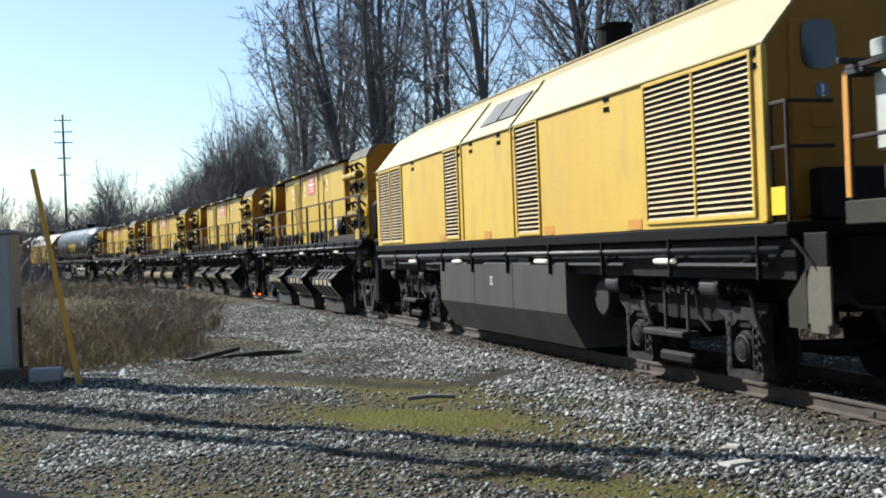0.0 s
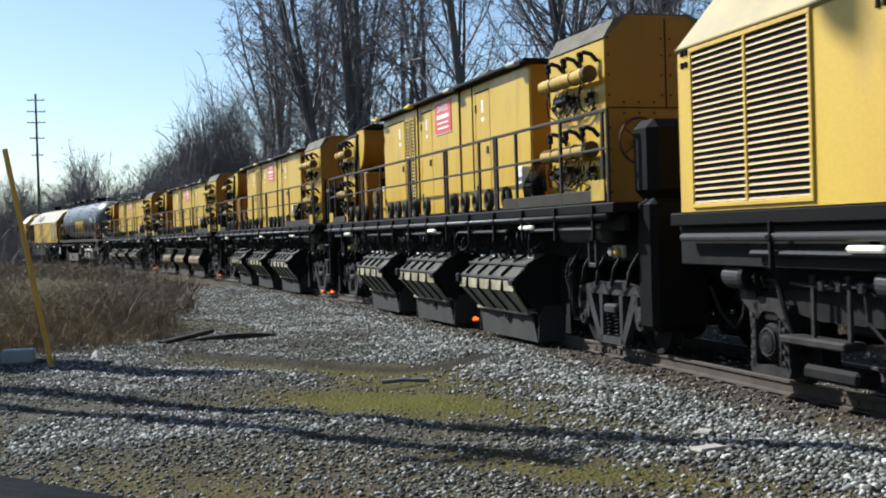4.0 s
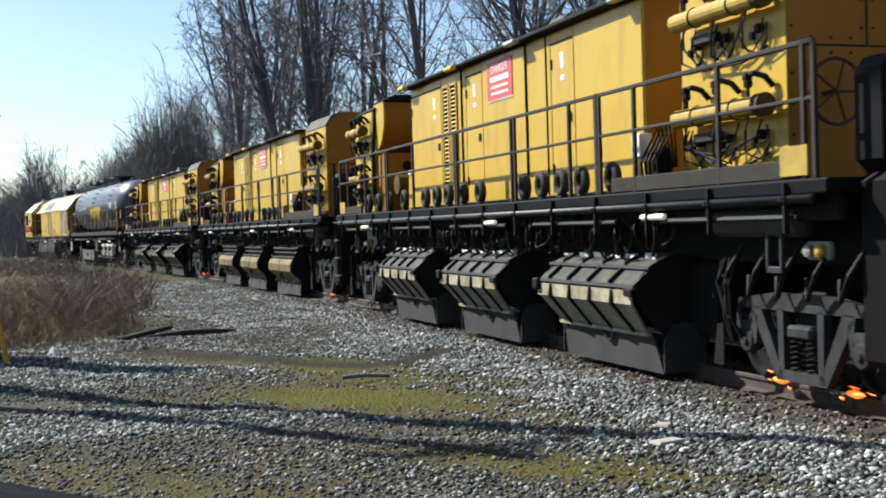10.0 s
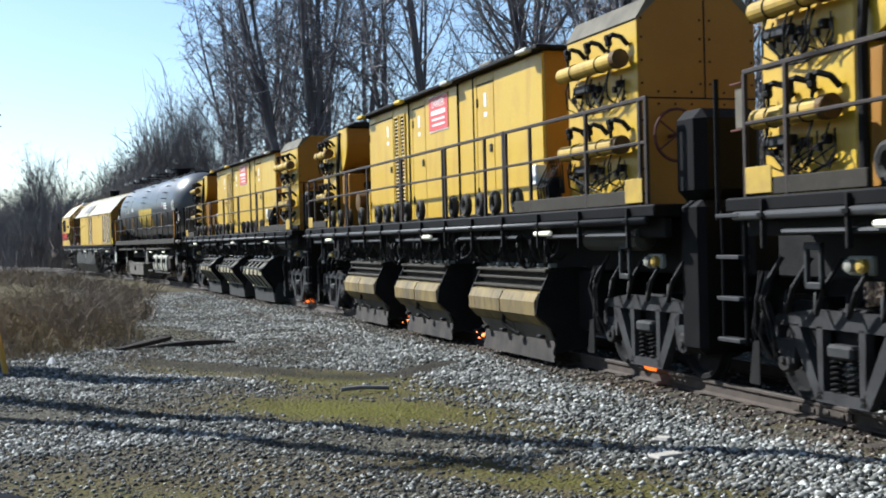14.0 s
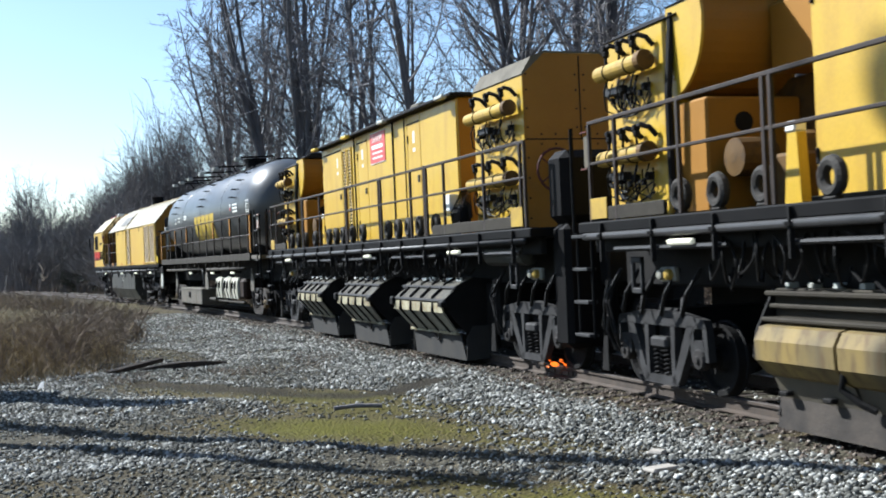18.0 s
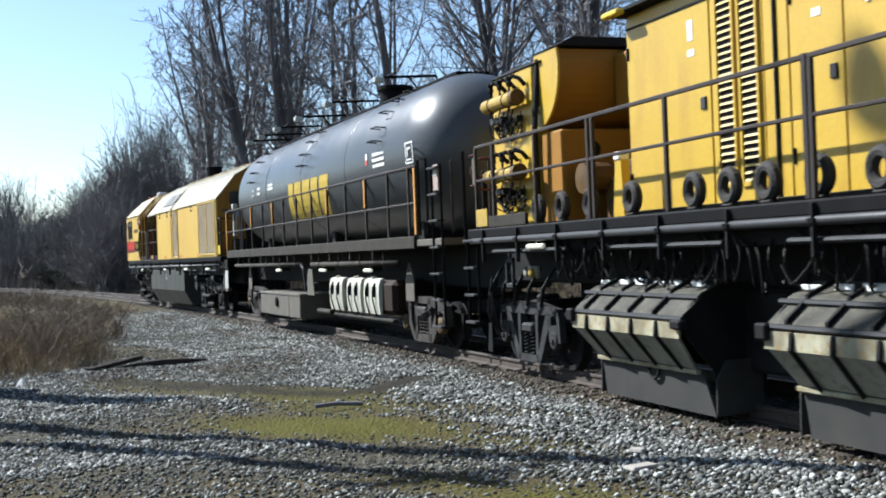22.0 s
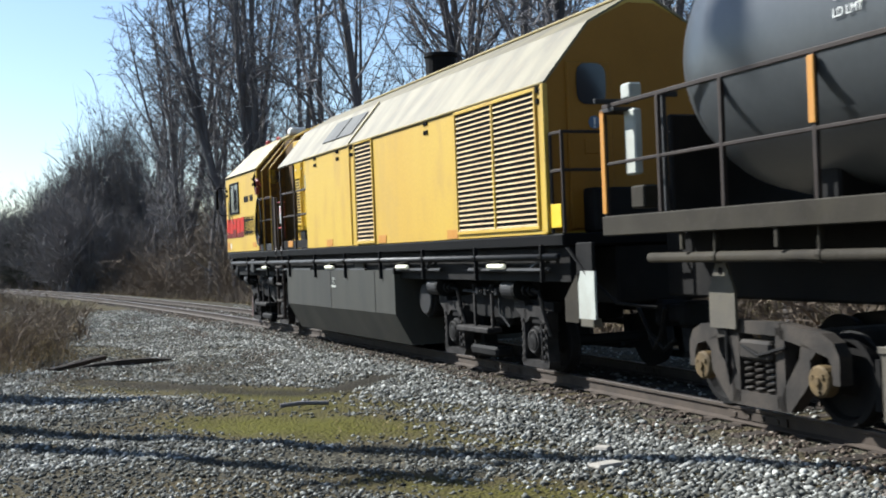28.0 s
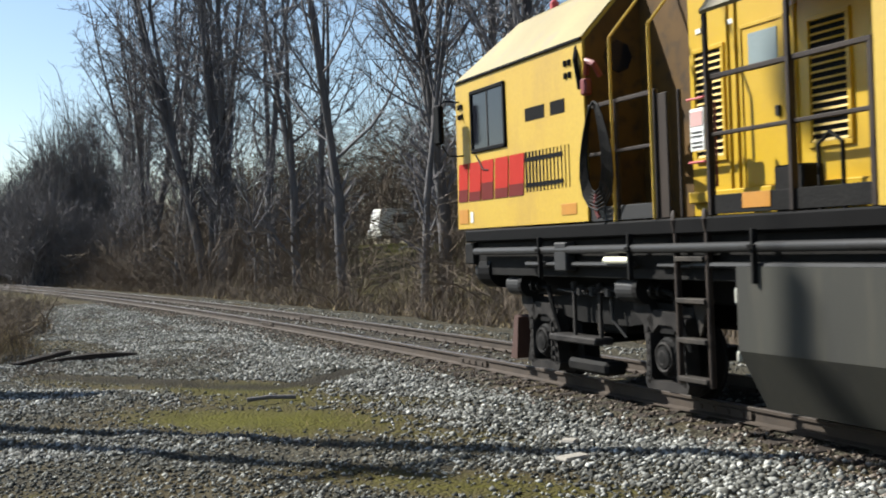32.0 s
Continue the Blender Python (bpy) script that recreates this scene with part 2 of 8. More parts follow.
FARTWIG = mat("distant_grey_twigs", (0.17, 0.158, 0.152), 0.95, tint=(0.115, 0.107, 0.104), scale=0.5, amount=0.7, bump=0, spread=0.25, worn=1.0, spec=0.1)
TWIG = mat("bare_twigs", (0.190, 0.180, 0.182), 0.95, tint=(0.125, 0.118, 0.119), scale=2, amount=0.6, bump=0, spread=0.25, worn=1.0, spec=0.1)
BRUSH = mat("dry_brush", (0.185, 0.145, 0.108), 0.95, tint=(0.088, 0.072, 0.058), scale=0.7, amount=0.9, bump=0, worn=1.0, spec=0.1)
STRAW = mat("dry_straw", (0.30, 0.24, 0.125), 0.9, tint=(0.13, 0.085, 0.05), scale=1.2, amount=0.8, bump=0, worn=1.0, spec=0.1)
GRASS = mat("winter_grass", (0.085, 0.088, 0.022), 0.9, tint=(0.14, 0.115, 0.045), scale=1.0, amount=0.8, bump=0, spec=0.1)
CEDAR = mat("dark_evergreen", (0.030, 0.040, 0.024), 0.95, tint=(0.055, 0.05, 0.035), scale=0.9, amount=0.8, bump=0)
CABINET = mat("aluminium_cabinet", (0.36, 0.37, 0.38), 0.45, metal=0.3, tint=(0.26, 0.27, 0.28), scale=2, amount=0.5, bump=0.03)
HOSE = mat("black_hose", (0.010, 0.0095, 0.009), 0.6, tint=(0.024, 0.022, 0.020), scale=6, amount=0.6, bump=0.05, spec=0.1)


# ---- mesh helpers ----
class Build:
    """Gathers the faces of one mesh."""

    def __init__(self):
        self.v, self.f, self.m = [], [], []

    def add(self, verts, faces, mi=0):
        n = len(self.v)
        self.v += [tuple(p) for p in verts]
        self.f += [tuple(i + n for i in q) for q in faces]
        self.m += [mi] * len(faces)
        return self

    def convex(self, verts, faces, mi=0):
        """Adds a convex body, each face turned outwards."""
        c = [sum(p[i] for p in verts) / len(verts) for i in range(3)]
        good = []
        for q in faces:
            a, b, d = (verts[q[i]] for i in (0, 1, 2))
            u = [b[i] - a[i] for i in range(3)]
            w = [d[i] - a[i] for i in range(3)]
            n = (u[1] * w[2] - u[2] * w[1], u[2] * w[0] - u[0] * w[2], u[0] * w[1] - u[1] * w[0])
            good.append(q if sum(n[i] * (a[i] - c[i]) for i in range(3)) >= 0 else tuple(reversed(q)))
        return self.add(verts, good, mi)

    def box(self, x0, x1, y0, y1, z0, z1, b=0.0, mi=0):
        """A box between two corners, its edges cut by b."""
        cx, cy, cz = (x0 + x1) / 2, (y0 + y1) / 2, (z0 + z1) / 2
        hx, hy, hz = abs(x1 - x0) / 2, abs(y1 - y0) / 2, abs(z1 - z0) / 2
        b = min(b, hx * 0.8, hy * 0.8, hz * 0.8)
        sg = [(sx, sy, sz) for sx in (-1, 1) for sy in (-1, 1) for sz in (-1, 1)]
        if b <= 0:
            vs = [(cx + s[0] * hx, cy + s[1] * hy, cz + s[2] * hz) for s in sg]
            return self.convex(vs, [(0, 1, 3, 2), (4, 5, 7, 6), (0, 1, 5, 4), (2, 3, 7, 6), (0, 2, 6, 4), (1, 3, 7, 5)], mi)
        vs, idx = [], {}
        for s in sg:
            for k in range(3):
                h = [hx - b, hy - b, hz - b]
                h[k] += b
                idx[s, k] = len(vs)
                vs.append((cx + s[0] * h[0], cy + s[1] * h[1], cz + s[2] * h[2]))
        fs = []
        for k in range(3):
            i, j = [q for q in range(3) if q != k]
            for w in (-1, 1):
                def at(a, c):
                    s = [0, 0, 0]
                    s[k], s[i], s[j] = w, a, c
                    return idx[tuple(s), k]
                fs.append((at(-1, -1), at(1, -1), at(1, 1), at(-1, 1)))
            for a in (-1, 1):
                for c in (-1, 1):
                    def at2(w, q):
                        s = [0, 0, 0]
                        s[k], s[i], s[j] = w, a, c
                        return idx[tuple(s), q]
                    fs.append((at2(-1, i), at2(1, i), at2(1, j), at2(-1, j)))
        for s in sg:
            fs.append((idx[s, 0], idx[s, 1], idx[s, 2]))
        return self.convex(vs, fs, mi)

    def prism(self, profile, y0, y1, mi=0, axis="y"):
        """A closed profile of (x, z) swept along y (or of (y, z) along x)."""
        n = len(profile)
        put = (lambda p, s: (p[0], s, p[1])) if axis == "y" else (lambda p, s: (s, p[0], p[1]))
        vs = [put(p, y0) for p in profile] + [put(p, y1) for p in profile]
        area = sum(profile[i][0] * profile[(i + 1) % n][1] - profile[(i + 1) % n][0] * profile[i][1] for i in range(n))
        fs = [(i, (i + 1) % n, (i + 1) % n + n, i + n) for i in range(n)]
        fs += [tuple(reversed(range(n))), tuple(range(n, 2 * n))]
        turn = (area > 0) == (axis == "y")
        if turn == (y1 > y0):
            fs = [tuple(reversed(q)) for q in fs]
        return self.add(vs, fs, mi)

    def tube(self, pts, r, n=8, mi=0, caps=True, r1=None):
        """A round bar through the points."""
        pts = [Vector(p) for p in pts]
        vs, fs = [], []
        up = None
        for i, p in enumerate(pts):
            d = (pts[min(i + 1, len(pts) - 1)] - pts[max(i - 1, 0)])
            d = d.normalized() if d.length > 1e-9 else Vector((0, 0, 1))
            if up is None:
                up = d.orthogonal().normalized()
            side = d.cross(up)
            side = side.normalized() if side.length > 1e-6 else d.orthogonal().normalized()
            up = side.cross(d).normalized()
            rr = r if r1 is None else r + (r1 - r) * i / (len(pts) - 1)
            for k in range(n):
                a = 2 * math.pi * k / n
                vs.append(p + (side * math.cos(a) + up * math.sin(a)) * rr)
        for i in range(len(pts) - 1):
            for k in range(n):
                a, b = i * n + k, i * n + (k + 1) % n
                fs.append((a, b, b + n, a + n))
        if caps:
            fs.append(tuple(reversed(range(n))))
            fs.append(tuple(range((len(pts) - 1) * n, len(pts) * n)))
        return self.add(vs, fs, mi)

    def ring(self, c, R, r, axis="x", n=16, k=6, a0=0.0, a1=360.0, mi=0):
        """A torus, or a part of one, round an axis."""
        pts = []
        full = a1 - a0 >= 359.9
        for i in range(n + 1):
            a = radians(a0 + (a1 - a0) * i / n)
            u, w = R * math.cos(a), R * math.sin(a)
            d = {"x": (0, u, w), "y": (u, 0, w), "z": (u, w, 0)}[axis]
            pts.append((c[0] + d[0], c[1] + d[1], c[2] + d[2]))
        return self.tube(pts, r, k, mi, caps=not full)

    def lathe(self, c, prof, axis="x", n=20, mi=0):
        """A turned body: prof is (distance along the axis, radius)."""
        vs, fs = [], []
        for s, r in prof:
            for i in range(n):
                a = 2 * math.pi * i / n
                u, w = r * math.cos(a), r * math.sin(a)
                d = {"x": (s, u, w), "y": (w, s, u), "z": (u, w, s)}[axis]
                vs.append((c[0] + d[0], c[1] + d[1], c[2] + d[2]))
        for j in range(len(prof) - 1):
            for i in range(n):
                a, b = j * n + i, j * n + (i + 1) % n
                fs.append((a, b, b + n, a + n))
        fs.append(tuple(reversed(range(n))))
        fs.append(tuple(range((len(prof) - 1) * n, len(prof) * n)))
        if prof[-1][0] < prof[0][0]:
            fs = [tuple(reversed(q)) for q in fs]
        return self.add(vs, fs, mi)

    def plate(self, pts, d, mi=0):
        """A flat polygon of points, thickened along d."""
        n = len(pts)
        p = [Vector(q) for q in pts]
        d = Vector(d)
        vs = p + [q + d for q in p]
        nrm = (p[1] - p[0]).cross(p[2] - p[1])
        fs = [(i, (i + 1) % n, (i + 1) % n + n, i + n) for i in range(n)] + [tuple(reversed(range(n))), tuple(range(n, 2 * n))]
        if nrm.dot(d) < 0:
            fs = [tuple(reversed(q)) for q in fs]
        return self.add(vs, fs, mi)

    def mesh(self, name, mats, smooth=False):
        me = bpy.data.meshes.new(name)
        me.from_pydata(self.v, [], self.f)
        for m in mats if isinstance(mats, (list, tuple)) else [mats]:
            me.materials.append(m)
        if any(self.m):
            me.polygons.foreach_set("material_index", self.m)
        if smooth:
            me.polygons.foreach_set("use_smooth", [True] * len(me.polygons))
        me.update()
        return me


def part(name, build, material, parent, label="", smooth=False, at=None):
    """One mesh under a thing or under a part."""
    me = build.mesh(name, material, smooth) if isinstance(build, Build) else build
    ob = new(name, me)
    ob.parent = parent
    if at is not None:
        ob.matrix_basis = at
    if label:
        tagged(ob, label=label)
    return ob


def single(name, build, material, label, category, kind="", group="", smooth=False):
    """A thing of one mesh."""
    me = build.mesh(name, material, smooth) if isinstance(build, Build) else build
    return tagged(new(name, me), label, category, group, kind)


def empty(name, label, category, group="", kind="", at=None):
    ob = tagged(new(name), label, category, group, kind)
    if at is not None:
        ob.matrix_basis = at
    return ob


def bulk(name, verts, faces, material):
    """A large mesh from arrays: verts (n, 3), faces (m, k)."""
    verts, faces = np.asarray(verts, np.float32), np.asarray(faces, np.int32)
    me = bpy.data.meshes.new(name)
    k = faces.shape[1]
    me.vertices.add(len(verts))
    me.vertices.foreach_set("co", verts.ravel())
    me.loops.add(faces.size)
    me.loops.foreach_set("vertex_index", faces.ravel())
    me.polygons.add(len(faces))
    me.polygons.foreach_set("loop_start", np.arange(0, faces.size, k, dtype=np.int32))
    me.polygons.foreach_set("loop_total", np.full(len(faces), k, np.int32))
    me.materials.append(material)
    me.update(calc_edges=True)
    return me


# ---- the track's line: an arc that bends to the left as it goes away ----
TRACK_X, TRACK_R = 7.94, 484.6


def on_track(s, o=0.0, z=0.0):
    """The place s metres along the track and o metres to its right."""
    a = s / TRACK_R
    return Vector((TRACK_X - TRACK_R * (1 - math.cos(a)) + o * math.cos(a), TRACK_R * math.sin(a) + o * math.sin(a), z))


def travel(t):
    """How far the train has come at t seconds."""
    u = (t - 16) / 16
    return 68.619 * u - 0.318 * u ** 2 + 0.678 * u ** 3 + 0.259 * u ** 4 + 0.227 * u ** 5


# ---- ground ----
def ground_z(x, y):
    """Height of the ground: nearly level, with a low shoulder along the track and a shallow hollow before the woods."""
    lat = x - (TRACK_X - y * y / (2 * TRACK_R))
    z = -0.25 + 0.05 * math.exp(-((lat + 2.2) / 1.2) ** 2)
    if lat > 2.5:
        z -= 0.25 * min(1.0, (lat - 2.5) / 3)
    if lat > 7:
        q = min(1.0, (lat - 7) / 16)
        z += 2.3 * q * q * (3 - 2 * q)
    if abs(lat) < 1.75:
        z = -0.195 - 0.03 * max(0.0, abs(lat) - 1.2)
    if abs(lat) > 1.3:
        z += 0.05 * noise.noise(Vector((x * 0.45, y * 0.45, 0))) + 0.035 * noise.noise(Vector((x * 1.5, y * 1.5, 3)))
        if -9 < lat < -1.6 and y < 60:
            z += 0.05 * max(0.0, noise.noise(Vector((x * 0.8 + 0.5 * y, y * 0.55, 6))))
    return z


def graded(lo, hi, parts):
    """Positions whose spacing changes from stretch to stretch: parts are (end, step)."""
    out, p = [lo], lo
    for end, step in parts:
        while p < end - 1e-6:
            p = min(p + step, end)
            out.append(p)
    return out


xs = graded(-2500, 2500, [(-300, 200), (-60, 30), (-12, 4), (-5, 0.5), (11, 0.2), (36, 0.8), (80, 6), (400, 40), (2500, 300)])
ys = graded(-300, 4000, [(-40, 60), (0, 6), (5, 0.6), (26, 0.2), (60, 0.6), (200, 4), (600, 40), (4000, 300)])
gv = [(x, y, ground_z(x, y)) for y in ys for x in xs]
nx = len(xs)
gf = [(j * nx + i, j * nx + i + 1, (j + 1) * nx + i + 1, (j + 1) * nx + i) for j in range(len(ys) - 1) for i in range(nx - 1)]


def ground_material():
    """Grey crushed stone, trodden earth and worn winter grass, mixed by large soft patches."""
    m = bpy.data.materials.new("gravel_and_grass")
    m.use_nodes = True
    nd, ln = m.node_tree.nodes, m.node_tree.links
    bsdf = nd["Principled BSDF"]
    bsdf.inputs["Roughness"].default_value = 0.95
    bsdf.inputs["Specular IOR Level"].default_value = 0.12
    geo = nd.new("ShaderNodeNewGeometry")
    pos = geo.outputs["Position"]

    def tex(kind, scale, detail=4.0):
        t = nd.new(kind)
        t.inputs["Scale"].default_value = scale
        if kind == "ShaderNodeTexNoise":
            t.inputs["Detail"].default_value = detail
        ln.new(pos, t.inputs["Vector"])
        return t

    def ramp(src, a, b, ca=(0, 0, 0, 1), cb=(1, 1, 1, 1)):
        r = nd.new("ShaderNodeValToRGB")
        r.color_ramp.elements[0].position, r.color_ramp.elements[1].position = a, b
        r.color_ramp.elements[0].color, r.color_ramp.elements[1].color = ca, cb
        ln.new(src, r.inputs[0])
        return r.outputs[0]

    def mix(f, a, b):
        q = nd.new("ShaderNodeMixRGB")
        for s, i in ((f, 0), (a, 1), (b, 2)):
            if isinstance(s, tuple):
                q.inputs[i].default_value = s
            else:
                ln.new(s, q.inputs[i])
        return q.outputs[0]

    stones = tex("ShaderNodeTexVoronoi", 22)
    chips = tex("ShaderNodeTexVoronoi", 55)
    fine = tex("ShaderNodeTexNoise", 90)
    patch = tex("ShaderNodeTexNoise", 0.55, 5)
    grain = tex("ShaderNodeTexNoise", 9, 5)
    sep = nd.new("ShaderNodeSeparateColor")
    ln.new(stones.outputs["Color"], sep.inputs[0])
    stone = ramp(sep.outputs[0], 0.0, 1.0, (0.016, 0.0145, 0.0105, 1), (0.150, 0.140, 0.105, 1))
    gap = ramp(stones.outputs["Distance"], 0.25, 0.62)
    stone = mix(gap, stone, (0.020, 0.017, 0.011, 1))
    sep2 = nd.new("ShaderNodeSeparateColor")
    ln.new(chips.outputs["Color"], sep2.inputs[0])
    chip = ramp(sep2.outputs[1], 0.0, 1.0, (0.022, 0.019, 0.013, 1), (0.115, 0.104, 0.073, 1))
    stone = mix(ramp(grain.outputs["Fac"], 0.42, 0.6), stone, chip)
    earth = ramp(fine.outputs["Fac"], 0.3, 0.7, (0.034, 0.026, 0.012, 1), (0.078, 0.062, 0.031, 1))
    turf = ramp(fine.outputs["Fac"], 0.3, 0.7, (0.042, 0.041, 0.004, 1), (0.090, 0.083, 0.009, 1))
    at = nd.new("ShaderNodeAttribute")
    at.attribute_name = "turf"
    soft = nd.new("ShaderNodeMath")
    soft.operation = "ADD"
    ln.new(at.outputs["Fac"], soft.inputs[0])
    jit = nd.new("ShaderNodeMapRange")
    jit.inputs["To Min"].default_value, jit.inputs["To Max"].default_value = -0.45, 0.45
    ln.new(grain.outputs["Fac"], jit.inputs[0])
    ln.new(jit.outputs[0], soft.inputs[1])
    bare = mix(ramp(patch.outputs["Fac"], 0.50, 0.64), stone, earth)
    bare = mix(ramp(soft.outputs[0], 0.15, 0.45), bare, earth)
    col = mix(ramp(soft.outputs[0], 0.42, 0.95), bare, turf)
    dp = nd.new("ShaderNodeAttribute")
    dp.attribute_name = "darkening"
    # darker ground colour for the painted shade strip and the near patches
    dark_ground = mix(ramp(chips.outputs["Distance"], 0.2, 0.6), (0.030, 0.025, 0.015, 1), (0.012, 0.010, 0.007, 1))
    col = mix(dp.outputs["Fac"], col, dark_ground)
    ln.new(col, bsdf.inputs["Base Color"])
    bp = nd.new("ShaderNodeBump")
    bp.inputs["Strength"].default_value, bp.inputs["Distance"].default_value = 0.9, 0.035
    inv = nd.new("ShaderNodeMath")
    inv.operation = "SUBTRACT"
    inv.inputs[0].default_value = 1.0
    ln.new(stones.outputs["Distance"], inv.inputs[1])
    ln.new(inv.outputs[0], bp.inputs["Height"])
    ln.new(bp.outputs[0], bsdf.inputs["Normal"])
    return m


GROUND = ground_material()
ground_me = bulk("ground", gv, gf, GROUND)
ground_me.polygons.foreach_set("use_smooth", [True] * len(ground_me.polygons))
# worn turf: (x, y, half-length, half-width, turn in degrees, strength)
TURF = [(-0.6, 11.5, 1.3, 0.6, 120, 0.30), (1.6, 8.9, 1.8, 0.5, 125, 0.30), (4.3, 14.5, 3.4, 0.8, 122, 0.5), (2.9, 13.6, 2.8, 1.2, 128, 0.8), (3.2, 16.8, 2.6, 1.1, 125, 0.7), (3.4, 15.2, 2.0, 1.0, 120, 0.6), (-2.6, 13.6, 2.6, 1.2, 110, 0.65), (3.7, 8.8, 2.6, 0.7, 130, 0.6),
        (0.4, 9.6, 3.0, 1.0, 130, 0.5), (1.4, 19.4, 2.8, 0.9, 120, 0.5), (4.2, 11.4, 2.2, 0.6, 125, 0.5), (-2.2, 9.0, 2.4, 1.2, 110, 0.55), (1.6, 27, 4, 1.2, 100, 0.4), (13.8, 60, 40, 2.5, 94, 0.5), (2.0, 70.0, 30, 3.0, 92, 0.45), (-6, 60, 40, 6, 95, 0.5)]


def turf_at(x, y):
    w = 0.0
    for px, py, a, b, turn, k in TURF:
        c, s = math.cos(radians(turn)), math.sin(radians(turn))
        u, q = (x - px) * c + (y - py) * s, -(x - px) * s + (y - py) * c
        w = max(w, k * max(0.0, 1.25 - (u / a) ** 2 - (q / b) ** 2))
    lat = x - (TRACK_X - y * y / (2 * TRACK_R))
    if lat > 7 or y > 120 or x < -14:
        w = max(w, 0.55 if lat < 18 else 0.9)
    return min(1.0, w)


tf = ground_me.attributes.new("turf", "FLOAT", "POINT")
tf.data.foreach_set("value", [turf_at(p[0], p[1]) for p in gv])
# a curved strip of shade painted into the ground colour, and darker patches on the near yard
DARK_STRIP = [(0.9, 20.6), (1.6, 19.6), (2.3, 18.7), (3.0, 17.4), (3.67, 16.5), (4.3, 16.7), (5.2, 17.5)]


def darken_at(x, y):
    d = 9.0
    for (ax, ay), (bx, by) in zip(DARK_STRIP, DARK_STRIP[1:]):
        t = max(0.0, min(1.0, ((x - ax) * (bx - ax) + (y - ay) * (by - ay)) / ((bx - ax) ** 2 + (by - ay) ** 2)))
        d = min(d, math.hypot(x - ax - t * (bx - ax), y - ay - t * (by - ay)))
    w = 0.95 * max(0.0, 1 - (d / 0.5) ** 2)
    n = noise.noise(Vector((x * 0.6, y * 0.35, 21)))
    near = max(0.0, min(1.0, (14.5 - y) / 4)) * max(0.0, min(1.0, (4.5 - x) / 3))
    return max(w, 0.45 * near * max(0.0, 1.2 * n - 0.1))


dpa = ground_me.attributes.new("darkening", "FLOAT", "POINT")
dpa.data.foreach_set("value", [darken_at(p[0], p[1]) if -6 < p[0] < 9 and 4 < p[1] < 26 else 0.0 for p in gv])
tagged(new("ground", ground_me), "grey crushed stone yard with worn winter grass and earth", "ground", kind="structure")


# ---- track ----
def swept(profile, o, s0, s1, step, mats, mi=None):
    """A rail-like bar along the track."""
    b = Build()
    n = len(profile)
    k = int((s1 - s0) / step) + 1
    for i in range(k):
        s = s0 + i * step
        for px, pz in profile:
            b.v.append(tuple(on_track(s, o + px, pz)))
    for i in range(k - 1):
        for j in range(n):
            p, q = i * n + j, i * n + (j + 1) % n
            b.f.append((p, q, q + n, p + n))
            b.m.append(mi[j] if mi else 0)
    return b


RAIL = [(-0.07, -0.172), (0.07, -0.172), (0.07, -0.160), (0.012, -0.140), (0.010, -0.045), (0.036, -0.036), (0.036, -0.006), (0.026, 0.0),
        (-0.026, 0.0), (-0.036, -0.006), (-0.036, -0.036), (-0.010, -0.045), (-0.012, -0.140), (-0.07, -0.160)]
track = empty("railway_track", "two rusty rails on timber ties in grey ballast", "railway track", kind="structure")
for o in (-0.753, 0.753):
    part("rail", swept(RAIL, o, -40, 330, 1.0, None, [0, 0, 0, 0, 0, 0, 1, 1, 1, 0, 0, 0, 0, 0]), [RAILSTEEL, RAILTOP], track, "rusty steel rail with a worn bright head")
plate_b = Build()
tie_me = Build().box(-1.3, 1.3, -0.115, 0.115, -0.18, 0.0, 0.012).mesh("tie", TIE)
rt = random.Random(3)
s = -14.0
while s < 118:
    p = on_track(s)
    part("tie", tie_me, None, track, at=pose(p.x + rt.uniform(-0.03, 0.03), p.y, -0.183 - rt.uniform(0, 0.012), rt.uniform(-0.6, 0.6), 0, math.degrees(s / TRACK_R) + rt.uniform(-1.2, 1.2)))
    for o in (-0.753, 0.753):
        for q in (-0.11, 0.11) if o > 0 else (0.11,):
            c = on_track(s + rt.uniform(-0.05, 0.05), o + q)
            plate_b.box(c.x - 0.02, c.x + 0.02, c.y - 0.03, c.y + 0.03, -0.18, -0.13, 0.006)
        c = on_track(s, o)
        plate_b.box(c.x - 0.12, c.x + 0.14, c.y - 0.09, c.y + 0.09, -0.184, -0.17)
    s += 0.52
tagged(part("rail_fastenings", plate_b, RAILSTEEL, track, "rusty tie plates and spikes"), kind="stuff")
# joint bars on the near and far rail
for o, s in ((-0.753, 16.5), (0.753, 30.0), (-0.753, 28.4), (0.753, 15.0), (-0.753, 10.2)):
    jb = Build()
    for q in (-1, 1):
        for k in range(4):
            c = on_track(s - 0.36 + 0.24 * k, o + q * 0.035, -0.09)
            jb.box(c.x - 0.02, c.x + 0.02, c.y - 0.03, c.y + 0.03, -0.115, -0.065, 0.006)
        c0, c1 = on_track(s - 0.5, o + q * 0.028, -0.09), on_track(s + 0.5, o + q * 0.028, -0.09)
        jb.plate([(c0.x, c0.y, -0.13), (c1.x, c1.y, -0.13), (c1.x, c1.y, -0.05), (c0.x, c0.y, -0.05)], (q * 0.012, 0, 0))
    part("joint_bar", jb, RAILSTEEL, track, "bolted rusty joint bar")

